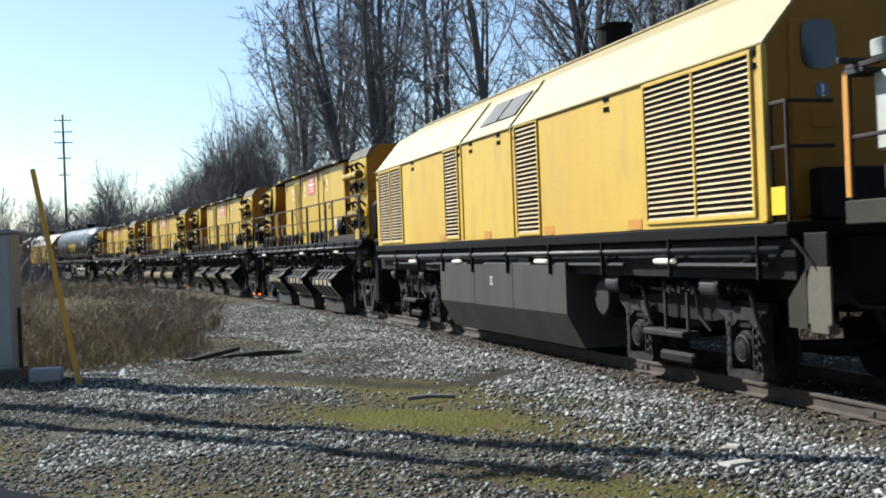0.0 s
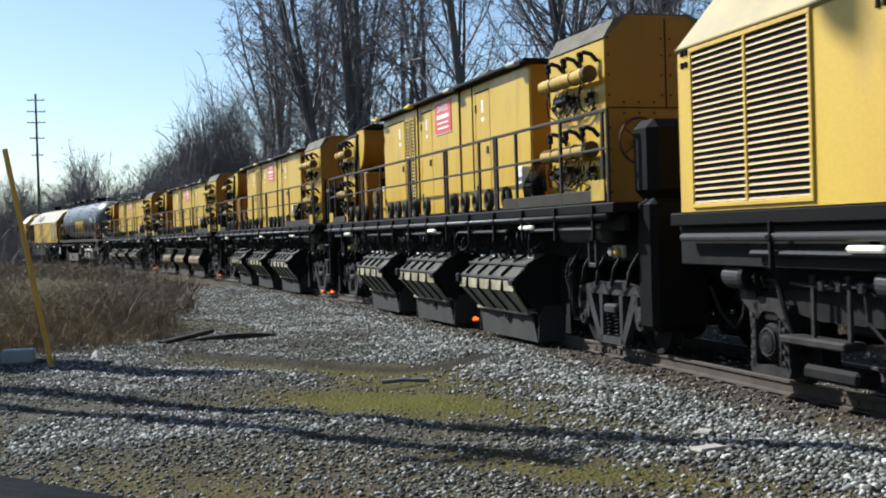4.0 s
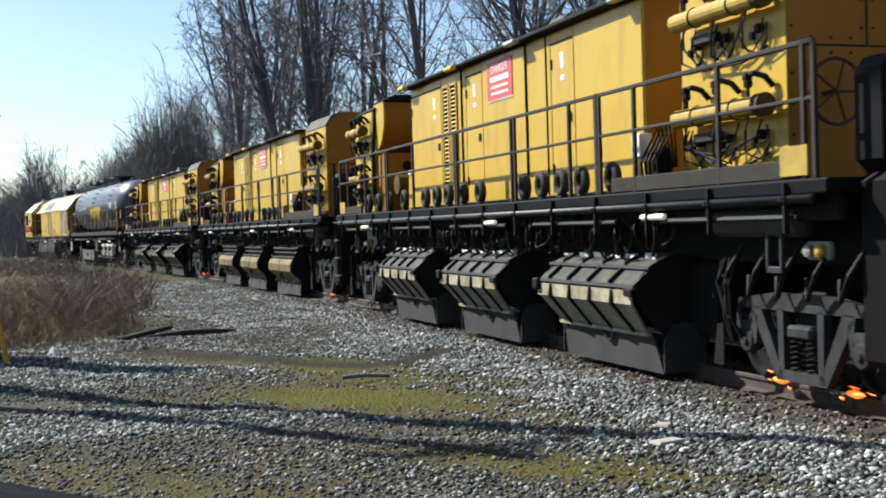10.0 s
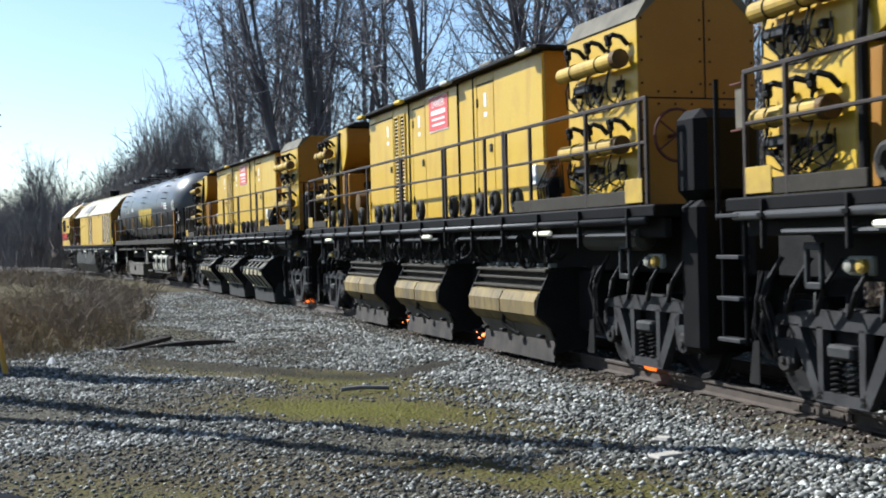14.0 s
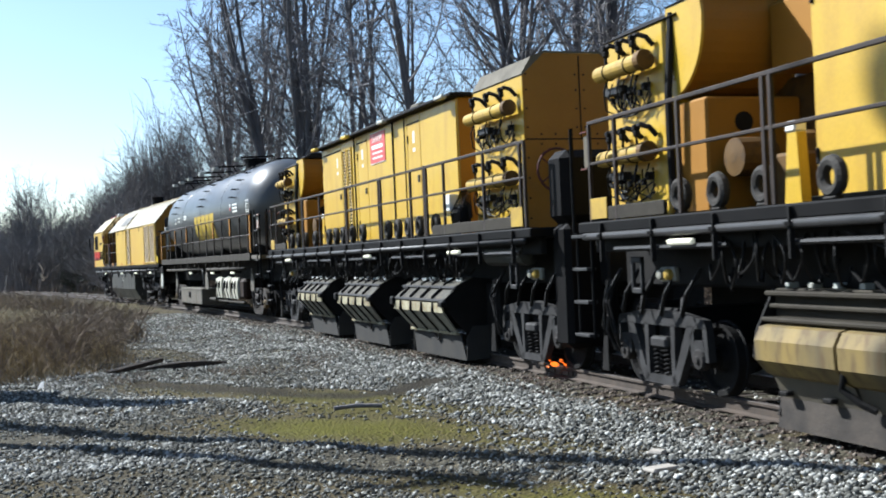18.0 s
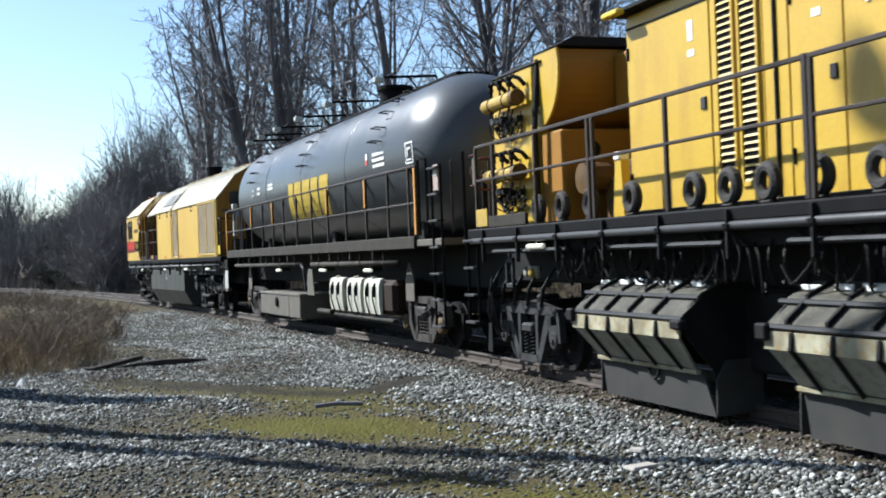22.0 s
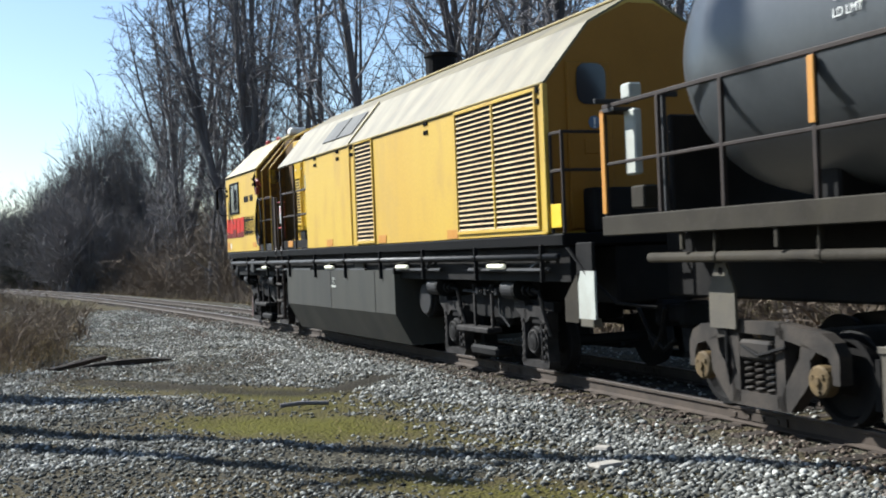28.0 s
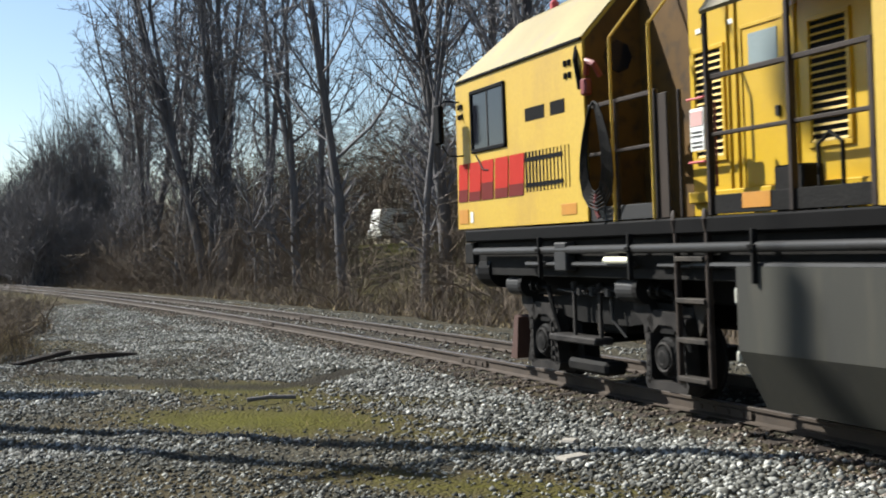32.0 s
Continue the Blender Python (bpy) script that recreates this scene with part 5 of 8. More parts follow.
        h.tube([(s * 1.2, yc - 0.95, 1.10), (s * 1.22, yc - 0.4, 1.16), (s * 1.2, yc + 0.15, 1.1), (s * 1.2, yc + 0.9, 1.13)], 0.028, 6)
        h.tube([(s * 1.16, yc - 0.8, 1.2), (s * 1.18, yc - 0.5, 1.06), (s * 1.2, yc - 0.2, 1.2)], 0.02, 5)
        part("brake_hose", h, HOSE, truck)
        part("cross_pipe", Build().tube([(s * 1.24, yc - 0.55, 1.33), (s * 1.24, yc + 1.25, 1.33)], 0.022, 6), PIPE, truck)
        for q in (-0.12, 0.5):
            part("hanger_link", Build().box(s * 1.18, s * 1.22, yc + q - 0.03, yc + q + 0.03, 0.5, 1.2, 0.008).box(s * 1.17, s * 1.23, yc + q - 0.05, yc + q + 0.05, 1.12, 1.24, 0.015), TRUCKDUST, truck, "dusty hanger link")
        part("step_plank", Build().box(s * 1.06, s * 1.32, yc - 0.18, yc + 1.0, 0.50, 0.59, 0.02), TRUCKDUST, truck, "dusty step plank")
        for q in (-0.36, 0.0, 0.3):
            part("valve", Build().lathe((s * 1.21, yc + q, 1.13), [(-0.06, 0.03), (-0.05, 0.055), (0.05, 0.06), (0.07, 0.025)], "z", 10), PIPE, truck, "grey brake valve")
        v = Build().tube([(s * 1.2, yc - 0.36, 1.06), (s * 1.2, yc - 0.40, 0.8), (s * 1.16, yc - 0.62, 0.62)], 0.016, 5)
        part("valve_pipe", v, PIPE, truck)
        w = Build()
        for q in range(9):
            w.ring((s * 1.23, yc - 0.42 + 0.075 * q, 1.17 - 0.02 * (q % 3)), 0.035, 0.012, "y" if q % 2 else "z", 8, 4)
        part("brake_chain", w, TRUCKDUST, truck, "dusty brake chain")
        for q, r0 in ((-0.95, 0.09), (-0.72, 0.07)):
            part("air_fitting", Build().lathe((s * 1.2, yc + q, 1.2), [(-0.07, 0.03), (-0.06, r0), (0.05, r0), (0.07, 0.04)], "y", 12), TRUCKDUST, truck)
        part("shoe_beam", Build().box(s * 0.9, s * 1.2, yc - 0.2, yc + 0.75, 0.14, 0.30, 0.04), SOOT, truck)
        for q in (-0.75, 0.85):
            part("brake_shoe", Build().prism([(yc + q - 0.1, 0.2), (yc + q + 0.06, 0.2), (yc + q + 0.1, 0.7), (yc + q - 0.04, 0.7)], *sorted((s * 0.72, s * 0.94)), axis="x"), SOOT, truck)
    return truck


def cast_frames(truck, yc, wb, material, cap, spring_mat):
    """Cast side frames with open windows, arched ends over the axles, round bearing caps and springs."""
    hw = wb / 2
    for s in (-1, 1):
        b = Build()
        x0, x1 = sorted((s * 0.95, s * 1.09))
        for q in (-1, 1):
            def side(pts):
                pts = [(yc + q * u, z) for u, z in pts]
                b.prism(pts if q > 0 else list(reversed(pts)), x0, x1, axis="x")
            side([(hw + 0.27, 0.42), (hw + 0.27, 0.68), (hw + 0.20, 0.80), (hw + 0.04, 0.88), (0.36, 0.95), (0.36, 0.80), (hw - 0.12, 0.72), (hw + 0.12, 0.66), (hw + 0.16, 0.58), (hw + 0.17, 0.42)])
            side([(hw - 0.14, 0.42), (hw - 0.14, 0.62), (hw - 0.05, 0.70), (hw - 0.26, 0.78), (hw - 0.30, 0.62), (0.40, 0.30), (0.36, 0.10), (0.50, 0.10)])
            side([(0.30, 0.12), (0.44, 0.12), (0.44, 0.90), (0.30, 0.90)])
        b.prism([(yc - 0.45, 0.09), (yc + 0.45, 0.09), (yc + 0.42, 0.24), (yc - 0.42, 0.24)], x0, x1, axis="x")
        b.prism([(yc - 0.40, 0.82), (yc + 0.40, 0.82), (yc + 0.40, 0.95), (yc - 0.40, 0.95)], x0, x1, axis="x")
        part("side_frame", b, material, truck)
        part("bolster_end", Build().box(s * 0.9, s * 1.13, yc - 0.26, yc + 0.26, 0.56, 0.76, 0.03), material, truck)
        for q in (-0.18, 0.0, 0.18):
            c = Build()
            coil(c, s * 1.02, yc + q, 0.24, 0.56, 0.065)
            part("spring", c, spring_mat, truck)
        for y in (yc - hw, yc + hw):
            a = Build().lathe((s * 1.0, y, 0.44), [(0, 0.15), (s * 0.10, 0.15), (s * 0.12, 0.13), (s * 0.125, 0.05), (s * 0.15, 0.04)], "x", 18)
            for k in range(3):
                t = 2 * math.pi * k / 3 + 0.4
                a.lathe((s * 1.12, y + 0.085 * math.cos(t), 0.44 + 0.085 * math.sin(t)), [(0, 0.028), (s * 0.02, 0.026), (s * 0.021, 0.01)], "x", 6)
            part("bearing_cap", a, cap, truck, "round bearing cap with three bolts")
            part("brake_shoe", Build().prism([(y - 0.52, 0.2), (y - 0.44, 0.2), (y - 0.46, 0.66), (y - 0.52, 0.66)], *sorted((s * 0.7, s * 0.86)), axis="x"), SOOT, truck)
        part("brake_lever", Build().tube([(s * 1.12, yc - 0.5, 0.72), (s * 1.14, yc - 0.1, 0.62), (s * 1.12, yc + 0.2, 0.70)], 0.022, 6).tube([(s * 1.1, yc + 0.5, 0.9), (s * 1.14, yc + 0.44, 0.5), (s * 1.05, yc + 0.5, 0.2)], 0.022, 6), SOOT, truck)


def cast_truck(car, yc, wb, material, label, plate=None):
    """A cast freight truck below the tank car."""
    truck = part("truck", Build().box(-0.95, 0.95, yc - 0.16, yc + 0.16, 0.58, 0.82, 0.03), material, car, label)
    wheels_of(truck, yc, wb)
    cast_frames(truck, yc, wb, material, OCHRE, material)
    if plate:
        for s in (-1, 1):
            q = Build()
            q.plate([(s * 1.12, yc + 0.26, 0.86), (s * 1.12, yc + 0.72, 0.86), (s * 1.12, yc + 0.72, 1.25), (s * 1.12, yc + 0.54, 1.60), (s * 1.12, yc + 0.44, 1.60),
                     (s * 1.12, yc + 0.26, 1.25)], (s * 0.03, 0, 0))
            lug = part("lifting_lug", q, plate, truck, "dusty tan pointed plate with a round eye")
            part("eye", Build().lathe((s * 1.151, yc + 0.49, 1.45), [(0, 0.04), (s * 0.004, 0.04)], "x", 12), BLACK, lug, "dark hole")
    return truck


def open_frames(truck, yc, wb, material):
    """Slim cast side frames: a top bar, slanting struts down to a spring seat, hooked ends over the bearings."""
    hw = wb / 2
    for s in (-1, 1):
        x0, x1 = sorted((s * 0.98, s * 1.08))
        b = Build()
        b.prism([(yc - hw - 0.18, 0.80), (yc + hw + 0.18, 0.80), (yc + hw + 0.14, 0.90), (yc + 0.45, 0.98), (yc - 0.45, 0.98), (yc - hw - 0.14, 0.90)], x0, x1, axis="x")
        b.prism([(yc - 0.42, 0.08), (yc + 0.42, 0.08), (yc + 0.36, 0.19), (yc - 0.36, 0.19)], x0, x1, axis="x")
        for q in (-1, 1):
            def side(pts):
                pts = [(yc + q * u, z) for u, z in pts]
                b.prism(pts if q > 0 else list(reversed(pts)), x0, x1, axis="x")
            side([(hw - 0.06, 0.82), (hw - 0.26, 0.82), (0.28, 0.10), (0.42, 0.10)])
            side([(0.38, 0.82), (0.28, 0.82), (0.28, 0.16), (0.36, 0.16)])
            side([(hw + 0.18, 0.82), (hw + 0.09, 0.82), (hw + 0.12, 0.60), (hw + 0.15, 0.42), (hw + 0.22, 0.42)])
            side([(hw - 0.10, 0.80), (hw - 0.20, 0.72), (hw - 0.16, 0.42), (hw - 0.11, 0.42)])
        part("side_frame", b, material, truck, "worn grey open side frame")
        part("bolster_end", Build().box(s * 0.9, s * 1.11, yc - 0.2, yc + 0.2, 0.52, 0.66, 0.03), material, truck)
        for q in (-0.13, 0.13):
            c = Build()
            coil(c, s * 1.02, yc + q, 0.19, 0.52, 0.06, 6, 0.014)
            part("spring", c, SOOT, truck)
        for y in (yc - hw, yc + hw):
            a = Build().lathe((s * 1.0, y, 0.44), [(0, 0.13), (s * 0.08, 0.13), (s * 0.10, 0.11), (s * 0.105, 0.05), (s * 0.13, 0.035)], "x", 16)
            part("bearing_cap", a, TRUCKDUST, truck, "round bearing cap")
            part("bearing_adapter", Build().prism([(y - 0.13, 0.54), (y + 0.13, 0.54), (y + 0.09, 0.66), (y - 0.09, 0.66)], x0, x1, axis="x"), material, truck)
        if s < 0:
            hg = random.Random(int(yc * 10))
            for q in range(5):
                a = yc + 0.98 + 0.07 * q
                part("hanging_hose", Build().tube([(s * 1.14, a, 1.35), (s * (1.2 + 0.05 * hg.random()), a + hg.uniform(-0.1, 0.1), 1.05), (s * 1.2, a + hg.uniform(-0.12, 0.12), 0.75 - 0.1 * hg.random()), (s * 1.1, a + hg.uniform(-0.1, 0.1), 0.42)], 0.022, 6), TRUCKDUST if q == 2 else HOSE, truck)
            part("deflector", Build().plate([(s * 1.14, yc + 1.28, 0.14), (s * 1.14, yc + 1.48, 0.14), (s * 1.16, yc + 1.36, 0.60), (s * 1.16, yc + 1.24, 0.62)], (s * 0.02, 0, 0)), SOOT, truck, "sooty deflector plate")


def grind_truck(car, yc, wb=1.86):
    """A cast truck with hoses, valves and a step frame before it."""
    truck = part("truck", Build().box(-0.95, 0.95, yc - 0.25, yc + 0.25, 0.5, 1.0, 0.03), SOOT, car, "worn dark truck frame")
    wheels_of(truck, yc, wb)
    open_frames(truck, yc, wb, CASTGREY)
    for s in (-1, 1):
        h = Build()
        for k in range(5):
            y0 = yc - 1.1 + 0.5 * k
            h.tube([(s * 1.1, y0, 1.5), (s * 1.24, y0 + 0.12, 1.2), (s * 1.2, y0 + 0.3, 0.95), (s * 1.12, y0 + 0.4, 1.15)], 0.028, 5)
        part("brake_hose", h, HOSE, truck)
        v = Build()
        v.box(s * 1.1, s * 1.18, yc - 0.62, yc - 0.26, 1.34, 1.52, 0.02)
        v.lathe((s * 1.18, yc - 0.36, 1.43), [(0, 0.06), (s * 0.07, 0.06), (s * 0.08, 0.03)], "x", 12)
        av = part("air_valve", v, SHROUD, truck, "dusty pale air valve")
        part("valve_cap", Build().lathe((s * 1.18, yc - 0.53, 1.43), [(0, 0.065), (s * 0.06, 0.065), (s * 0.08, 0.03)], "x", 12), PLATEYEL, av, "yellow valve cap")
        f = Build()
        f.box(s * 1.28, s * 1.33, yc - 0.08, yc + 0.2, 1.2, 1.27, 0.01)
        f.box(s * 1.28, s * 1.33, yc - 0.08, yc + 0.2, 1.58, 1.65, 0.01)
        f.box(s * 1.28, s * 1.33, yc - 0.08, yc - 0.03, 1.2, 1.65, 0.01)
        f.box(s * 1.28, s * 1.33, yc + 0.15, yc + 0.2, 1.2, 1.65, 0.01)
        part("step_frame", f, GREYSTEEL, truck)
    return truck


def louvre(parent, x, y0, y1, z0, z1, cols, n, material, back=BLACK):
    """A framed panel of slanting slats on a side at x."""
    f = Build()
    w = 0.05
    f.box(x - 0.03, x + 0.01, y0, y1, z0, z0 + w, 0.006)
    f.box(x - 0.03, x + 0.01, y0, y1, z1 - w, z1, 0.006)
    for k in range(cols + 1):
        c = y0 + w / 2 + (y1 - y0 - w) * k / cols
        f.box(x - 0.032, x + 0.01, c - w / 2, c + w / 2, z0 + w, z1 - w, 0.006)
    frame_ob = part("louvre", f, material, parent, "louvred vent with dark gaps")
    part("backing", Build().box(x - 0.006, x + 0.005, y0 + w, y1 - w, z0 + w, z1 - w), back, frame_ob, "dark vent opening")
    sl = Build()
    dz = (z1 - z0 - 2 * w) / n
    sy = (y1 - y0 - w) / cols - w
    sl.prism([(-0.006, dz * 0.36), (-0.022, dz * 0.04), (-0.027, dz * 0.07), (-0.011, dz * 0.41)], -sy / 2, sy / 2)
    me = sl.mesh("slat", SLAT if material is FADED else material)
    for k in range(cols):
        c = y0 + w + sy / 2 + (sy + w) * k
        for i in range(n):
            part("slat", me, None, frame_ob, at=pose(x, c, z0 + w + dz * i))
    return frame_ob


def hand_rail(car, x, ys, z0, zt, zm, material, start=None, end=None, name="handrail"):
    """Top and middle bars on posts; each is a part."""
    a, b = min(ys), max(ys)
    part("top_rail", Build().box(x - 0.02, x + 0.02, a - 0.025, b + 0.025, zt - 0.025, zt + 0.025, 0.008), material, car)
    part("middle_rail", Build().box(x - 0.018, x + 0.018, a - 0.02, b + 0.02, zm - 0.02, zm + 0.02, 0.008), material, car)
    me = Build().box(-0.022, 0.022, -0.03, 0.03, 0, zt - z0 - 0.02, 0.006).mesh("rail_post", material)
    for y in ys:
        part("rail_post", me, None, car, at=pose(x, y, z0))


def ladder(car, x, y0, y1, z0, z1, rungs, material=BLACK):
    s = Build()
    for y in (y0, y1):
        s.tube([(x, y, z0), (x, y, z1)], 0.025, 6)
    lad = part("ladder", s, material, car)
    me = Build().box(-0.09, 0.05, 0, y1 - y0, -0.02, 0.02, 0.005).mesh("rung", GREYSTEEL)
    for i in range(rungs):
        part("rung", me, None, lad, "worn bright step", at=pose(x, y0, z0 + 0.04 + i * (z1 - z0 - 0.1) / max(1, rungs - 1)))


def work_lamp(car, y, z=1.8, x=-1.5, length=0.55):
    b = Build()
    b.lathe((x, y, z), [(-length / 2, 0.02), (-length / 2 + 0.02, 0.036), (length / 2 - 0.02, 0.036), (length / 2, 0.02)], "y", 10)
    ob = part("work_lamp", b, LAMP, car, "lit white tube lamp")
    part("bracket", Build().box(x + 0.02, x + 0.3, y - 0.04, y + 0.04, z - 0.02, z + 0.07, 0.01), SOOT, ob)


def sill_pipes(car, y0, y1, z, lamps, second=True, step=1.55, x=-1.5):
    """Pipes that hang under the deck's edge, with brackets and lamps."""
    for s in (-1, 1):
        part("sill_pipe", Build().tube([(s * 1.5, y0, z), (s * 1.5, y1, z)], 0.048, 8), PIPE, car, "grey air pipe along the deck edge", smooth=True)
        if second:
            a = y0 + 0.3
            while a < y1 - 1.0:
                part("lower_pipe", Build().tube([(s * 1.46, a, z - 0.17), (s * 1.46, min(a + 2.6, y1 - 0.1), z - 0.17)], 0.03, 6), PIPE, car)
                a += 3.7
    me = Build().box(-0.03, 0.03, -0.02, 0.02, -0.33, 0.16, 0.006).tube([(0, 0, -0.02), (0, 0, 0.02)], 0.07, 8).mesh("pipe_bracket", SOOT)
    y = y0 + 0.4
    while y < y1:
        part("pipe_bracket", me, None, car, at=pose(-1.52, y, z))
        y += step
    for y in lamps:
        work_lamp(car, y, z - 0.12)


def coupler(car, y, d):
    b = Build()
    b.box(-0.1, 0.1, min(y, y + d * 0.62), max(y, y + d * 0.62), 0.74, 0.96, 0.03)
    b.box(-0.2, 0.2, min(y + d * 0.5, y + d * 0.72), max(y + d * 0.5, y + d * 0.72), 0.68, 1.02, 0.05)
    part("coupler", b, SOOT, car)
    for s in (-0.45, 0.5):
        part("air_hose", Build().tube([(s, y, 0.95), (s * 0.9, y + d * 0.2, 0.6), (s * 0.8, y + d * 0.45, 0.42), (s * 0.7, y + d * 0.62, 0.55)], 0.03, 6), HOSE, car)


# ---- power cars ----
SECTION = [(-1.5, 1.93), (-1.5, 3.88), (-0.82, 4.68), (-0.14, 5.06), (0.14, 5.06), (0.82, 4.68), (1.5, 3.88), (1.5, 1.93)]


def roof_skin(y0, y1, lift=0.006):
    """The slanting roof, a thin skin on the body's shoulders."""
    b = Build()
    top = [(-1.53, 3.86), (-0.83, 4.69), (-0.14, 5.075), (0.14, 5.075), (0.83, 4.69), (1.53, 3.86)]
    low = [(x * 0.985, z - 0.03) for x, z in reversed(top)]
    b.prism(top + low, y0, y1)
    return b


BOLT = Build().box(-0.025, 0.005, -0.025, 0.025, -0.035, 0.035, 0.006).mesh("lifting_bolt", BLACK)


def bolts(car, y, z, x=-1.5):
    for dy in (-0.05, 0.05):
        for dz in (-0.07, 0.07):
            part("lifting_bolt", BOLT, None, car, "small dark lifting point", at=pose(x, y + dy, z + dz))


def marker(car, y0, y1, z0, z1, material=ORANGE, name="reflector", x=-1.5, label="orange reflective patch"):
    part(name, Build().box(x - 0.008, x + 0.004, y0, y1, z0, z1, 0.002), material, car, label)


def power_car(with_cab):
    """A locomotive-like power car; the second one ends in a driving cab."""
    label = "faded yellow power car with louvred vents and a driving cab" if with_cab else "faded yellow power car with louvred vents and a slanting roof"
    car = empty("power_car", label, "rail vehicle", "cars of the grinding train")
    hood = 11.27 if with_cab else 19.03
    part("body", Build().prism(SECTION, 0.02, hood), FADED, car, "faded yellow steel body")
    part("roof", roof_skin(0.0, 13.5 if with_cab else 19.05), ROOF_GREY if with_cab else ROOF_FADED, car, "chalky pale yellow roof, stained")
    part("deck", Build().box(-1.5, 1.5, -0.35, 19.35, 1.76, 1.925, 0.02), BLACK, car, "black deck edge")
    part("frame_beam", Build().box(-0.7, 0.7, -0.3, 19.3, 1.0, 1.76, 0.03), SOOT, car)
    part("side_sill", Build().box(-1.38, -1.3, -0.3, 19.3, 1.3, 1.76, 0.01), SOOT, car)
    part("side_sill", Build().box(1.3, 1.38, -0.3, 19.3, 1.3, 1.76, 0.01), SOOT, car)
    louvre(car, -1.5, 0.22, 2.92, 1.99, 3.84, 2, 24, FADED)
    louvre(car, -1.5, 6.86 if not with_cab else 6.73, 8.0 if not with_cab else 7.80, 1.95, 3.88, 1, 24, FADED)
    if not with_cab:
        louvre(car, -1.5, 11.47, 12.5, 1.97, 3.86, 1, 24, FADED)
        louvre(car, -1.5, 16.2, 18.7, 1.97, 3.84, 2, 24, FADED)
    for y in (8.19, 11.23) if not with_cab else (8.10,):
        b = Build()
        b.box(-1.525, -1.495, y - 0.025, y + 0.025, 1.95, 3.87, 0.006)
        part("panel_seam", b, FADED, car)
        s = Build()
        s.plate([(-1.52, y - 0.03, 3.88), (-1.52, y + 0.03, 3.88), (-0.84, y + 0.03, 4.70), (-0.84, y - 0.03, 4.70)], (-0.02, 0, 0.015))
        part("roof_seam", s, ROOF_FADED, car)
    # ribs round the body edge and the eave
    part("eave_strip", Build().box(-1.535, -1.5, 0.02, hood, 3.855, 3.885, 0.006), ROOF_FADED, car)
    part("corner_strip", Build().box(-1.53, -1.46, -0.02, 0.08, 1.94, 3.86, 0.01), FADED, car)
    for y, z in ((0.13, 3.72), (4.1, 3.74), (7.98, 3.74), (8.87, 3.74)):
        bolts(car, y, z)
    if not with_cab:
        for y in (10.56, 11.4, 15.12, 18.85):
            bolts(car, y, 3.74)
    else:
        bolts(car, 10.46, 3.74)
    for y in (3.1, 6.3, 9.5) if not with_cab else (2.95, 6.17, 9.4):
        marker(car, y, y + 0.42, 1.94, 2.08)
    if not with_cab:
        marker(car, 12.62, 13.0, 1.95, 2.09)
    # roof: dark glazed hatch, stack, rails
    w = Build()
    a, c = Vector((-1.50, 0, 3.905)), Vector((-0.86, 0, 4.665))
    up = (c - a)
    lo, hi = a + up * 0.28, a + up * 0.86
    n = Vector((-0.76, 0, 0.65)) * 0.02
    for y0, y1 in ((8.45, 9.4), (9.5, 10.45)):
        w.plate([(lo.x, y0, lo.z), (lo.x, y1, lo.z), (hi.x, y1, hi.z), (hi.x, y0, hi.z)], n)
    part("roof_hatch", w, TANKGREY, car, "dark grey glazed roof hatch")
    part("exhaust_pipe", Build().lathe((0.15, 7.3, 4.9), [(0, 0.30), (0.55, 0.30), (0.57, 0.33), (0.63, 0.33), (0.63, 0.26), (0.3, 0.25)], "z", 20), BLACK, car, "black round exhaust stack")
    part("roof_rail", Build().box(-0.2, -0.14, 0.2, hood - 0.3, 5.06, 5.10, 0.01), ROOF_FADED, car)
    # this plate carries the end wall's shade as brown colour
    part("end_panel", Build().plate([(-1.47, 0.018, 1.95), (1.47, 0.018, 1.95), (1.47, 0.018, 3.86), (0.84, 0.018, 4.66), (0.2, 0.018, 4.96), (-0.2, 0.018, 4.96), (-0.84, 0.018, 4.66), (-1.47, 0.018, 3.86)], (0, -0.012, 0)), SHADE_BROWN, car, "yellow end wall in a painted shade brown")
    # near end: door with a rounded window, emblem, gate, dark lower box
    door = part("end_door", Build().box(-1.18, -0.52, -0.03, 0.03, 1.98, 4.15, 0.015), SHADE_BROWN, car, "narrow end door in the same painted shade")
    win = Build()
    pts = []
    for k in range(20):
        t = 2 * math.pi * k / 20
        px, pz = math.cos(t), math.sin(t)
        e = 0.55
        pts.append((-0.83 + 0.22 * abs(px) ** e * (1 if px > 0 else -1), -0.035, 3.86 + 0.27 * abs(pz) ** e * (1 if pz > 0 else -1)))
    win.plate(pts, (0, -0.012, 0))
    part("door_window", win, GLASS, door, "rounded dark window")
    em = Build().lathe((-0.80, -0.036, 3.36), [(0, 0.085), (-0.006, 0.085)], "y", 20)
    part("warning_emblem", em, mat("emblem_blue", (0.10, 0.16, 0.25), 0.5, scale=6, amount=0.2, bump=0), door, "round blue warning emblem")
    part("emblem_mark", Build().box(-0.812, -0.788, -0.05, -0.044, 3.33, 3.42).box(-0.812, -0.788, -0.05, -0.044, 3.29, 3.312), WHITE, door)
    part("door_plate", Build().box(-0.95, -0.62, -0.045, -0.03, 2.95, 3.14, 0.004), SHADE_BROWN, door)
    g = Build()
    for y in (-0.05, -0.36):
        g.box(-1.49, -1.45, y - 0.02, y + 0.02, 1.93, 3.22, 0.006)
    for z in (3.2, 2.72):
        g.box(-1.49, -1.45, -0.36, -0.05, z - 0.02, z + 0.02, 0.006)
        g.box(-1.47, -0.9, -0.38, -0.34, z - 0.02, z + 0.02, 0.006)
    gate = part("end_gate", g, RAILPAINT, car, "dark tube gate")
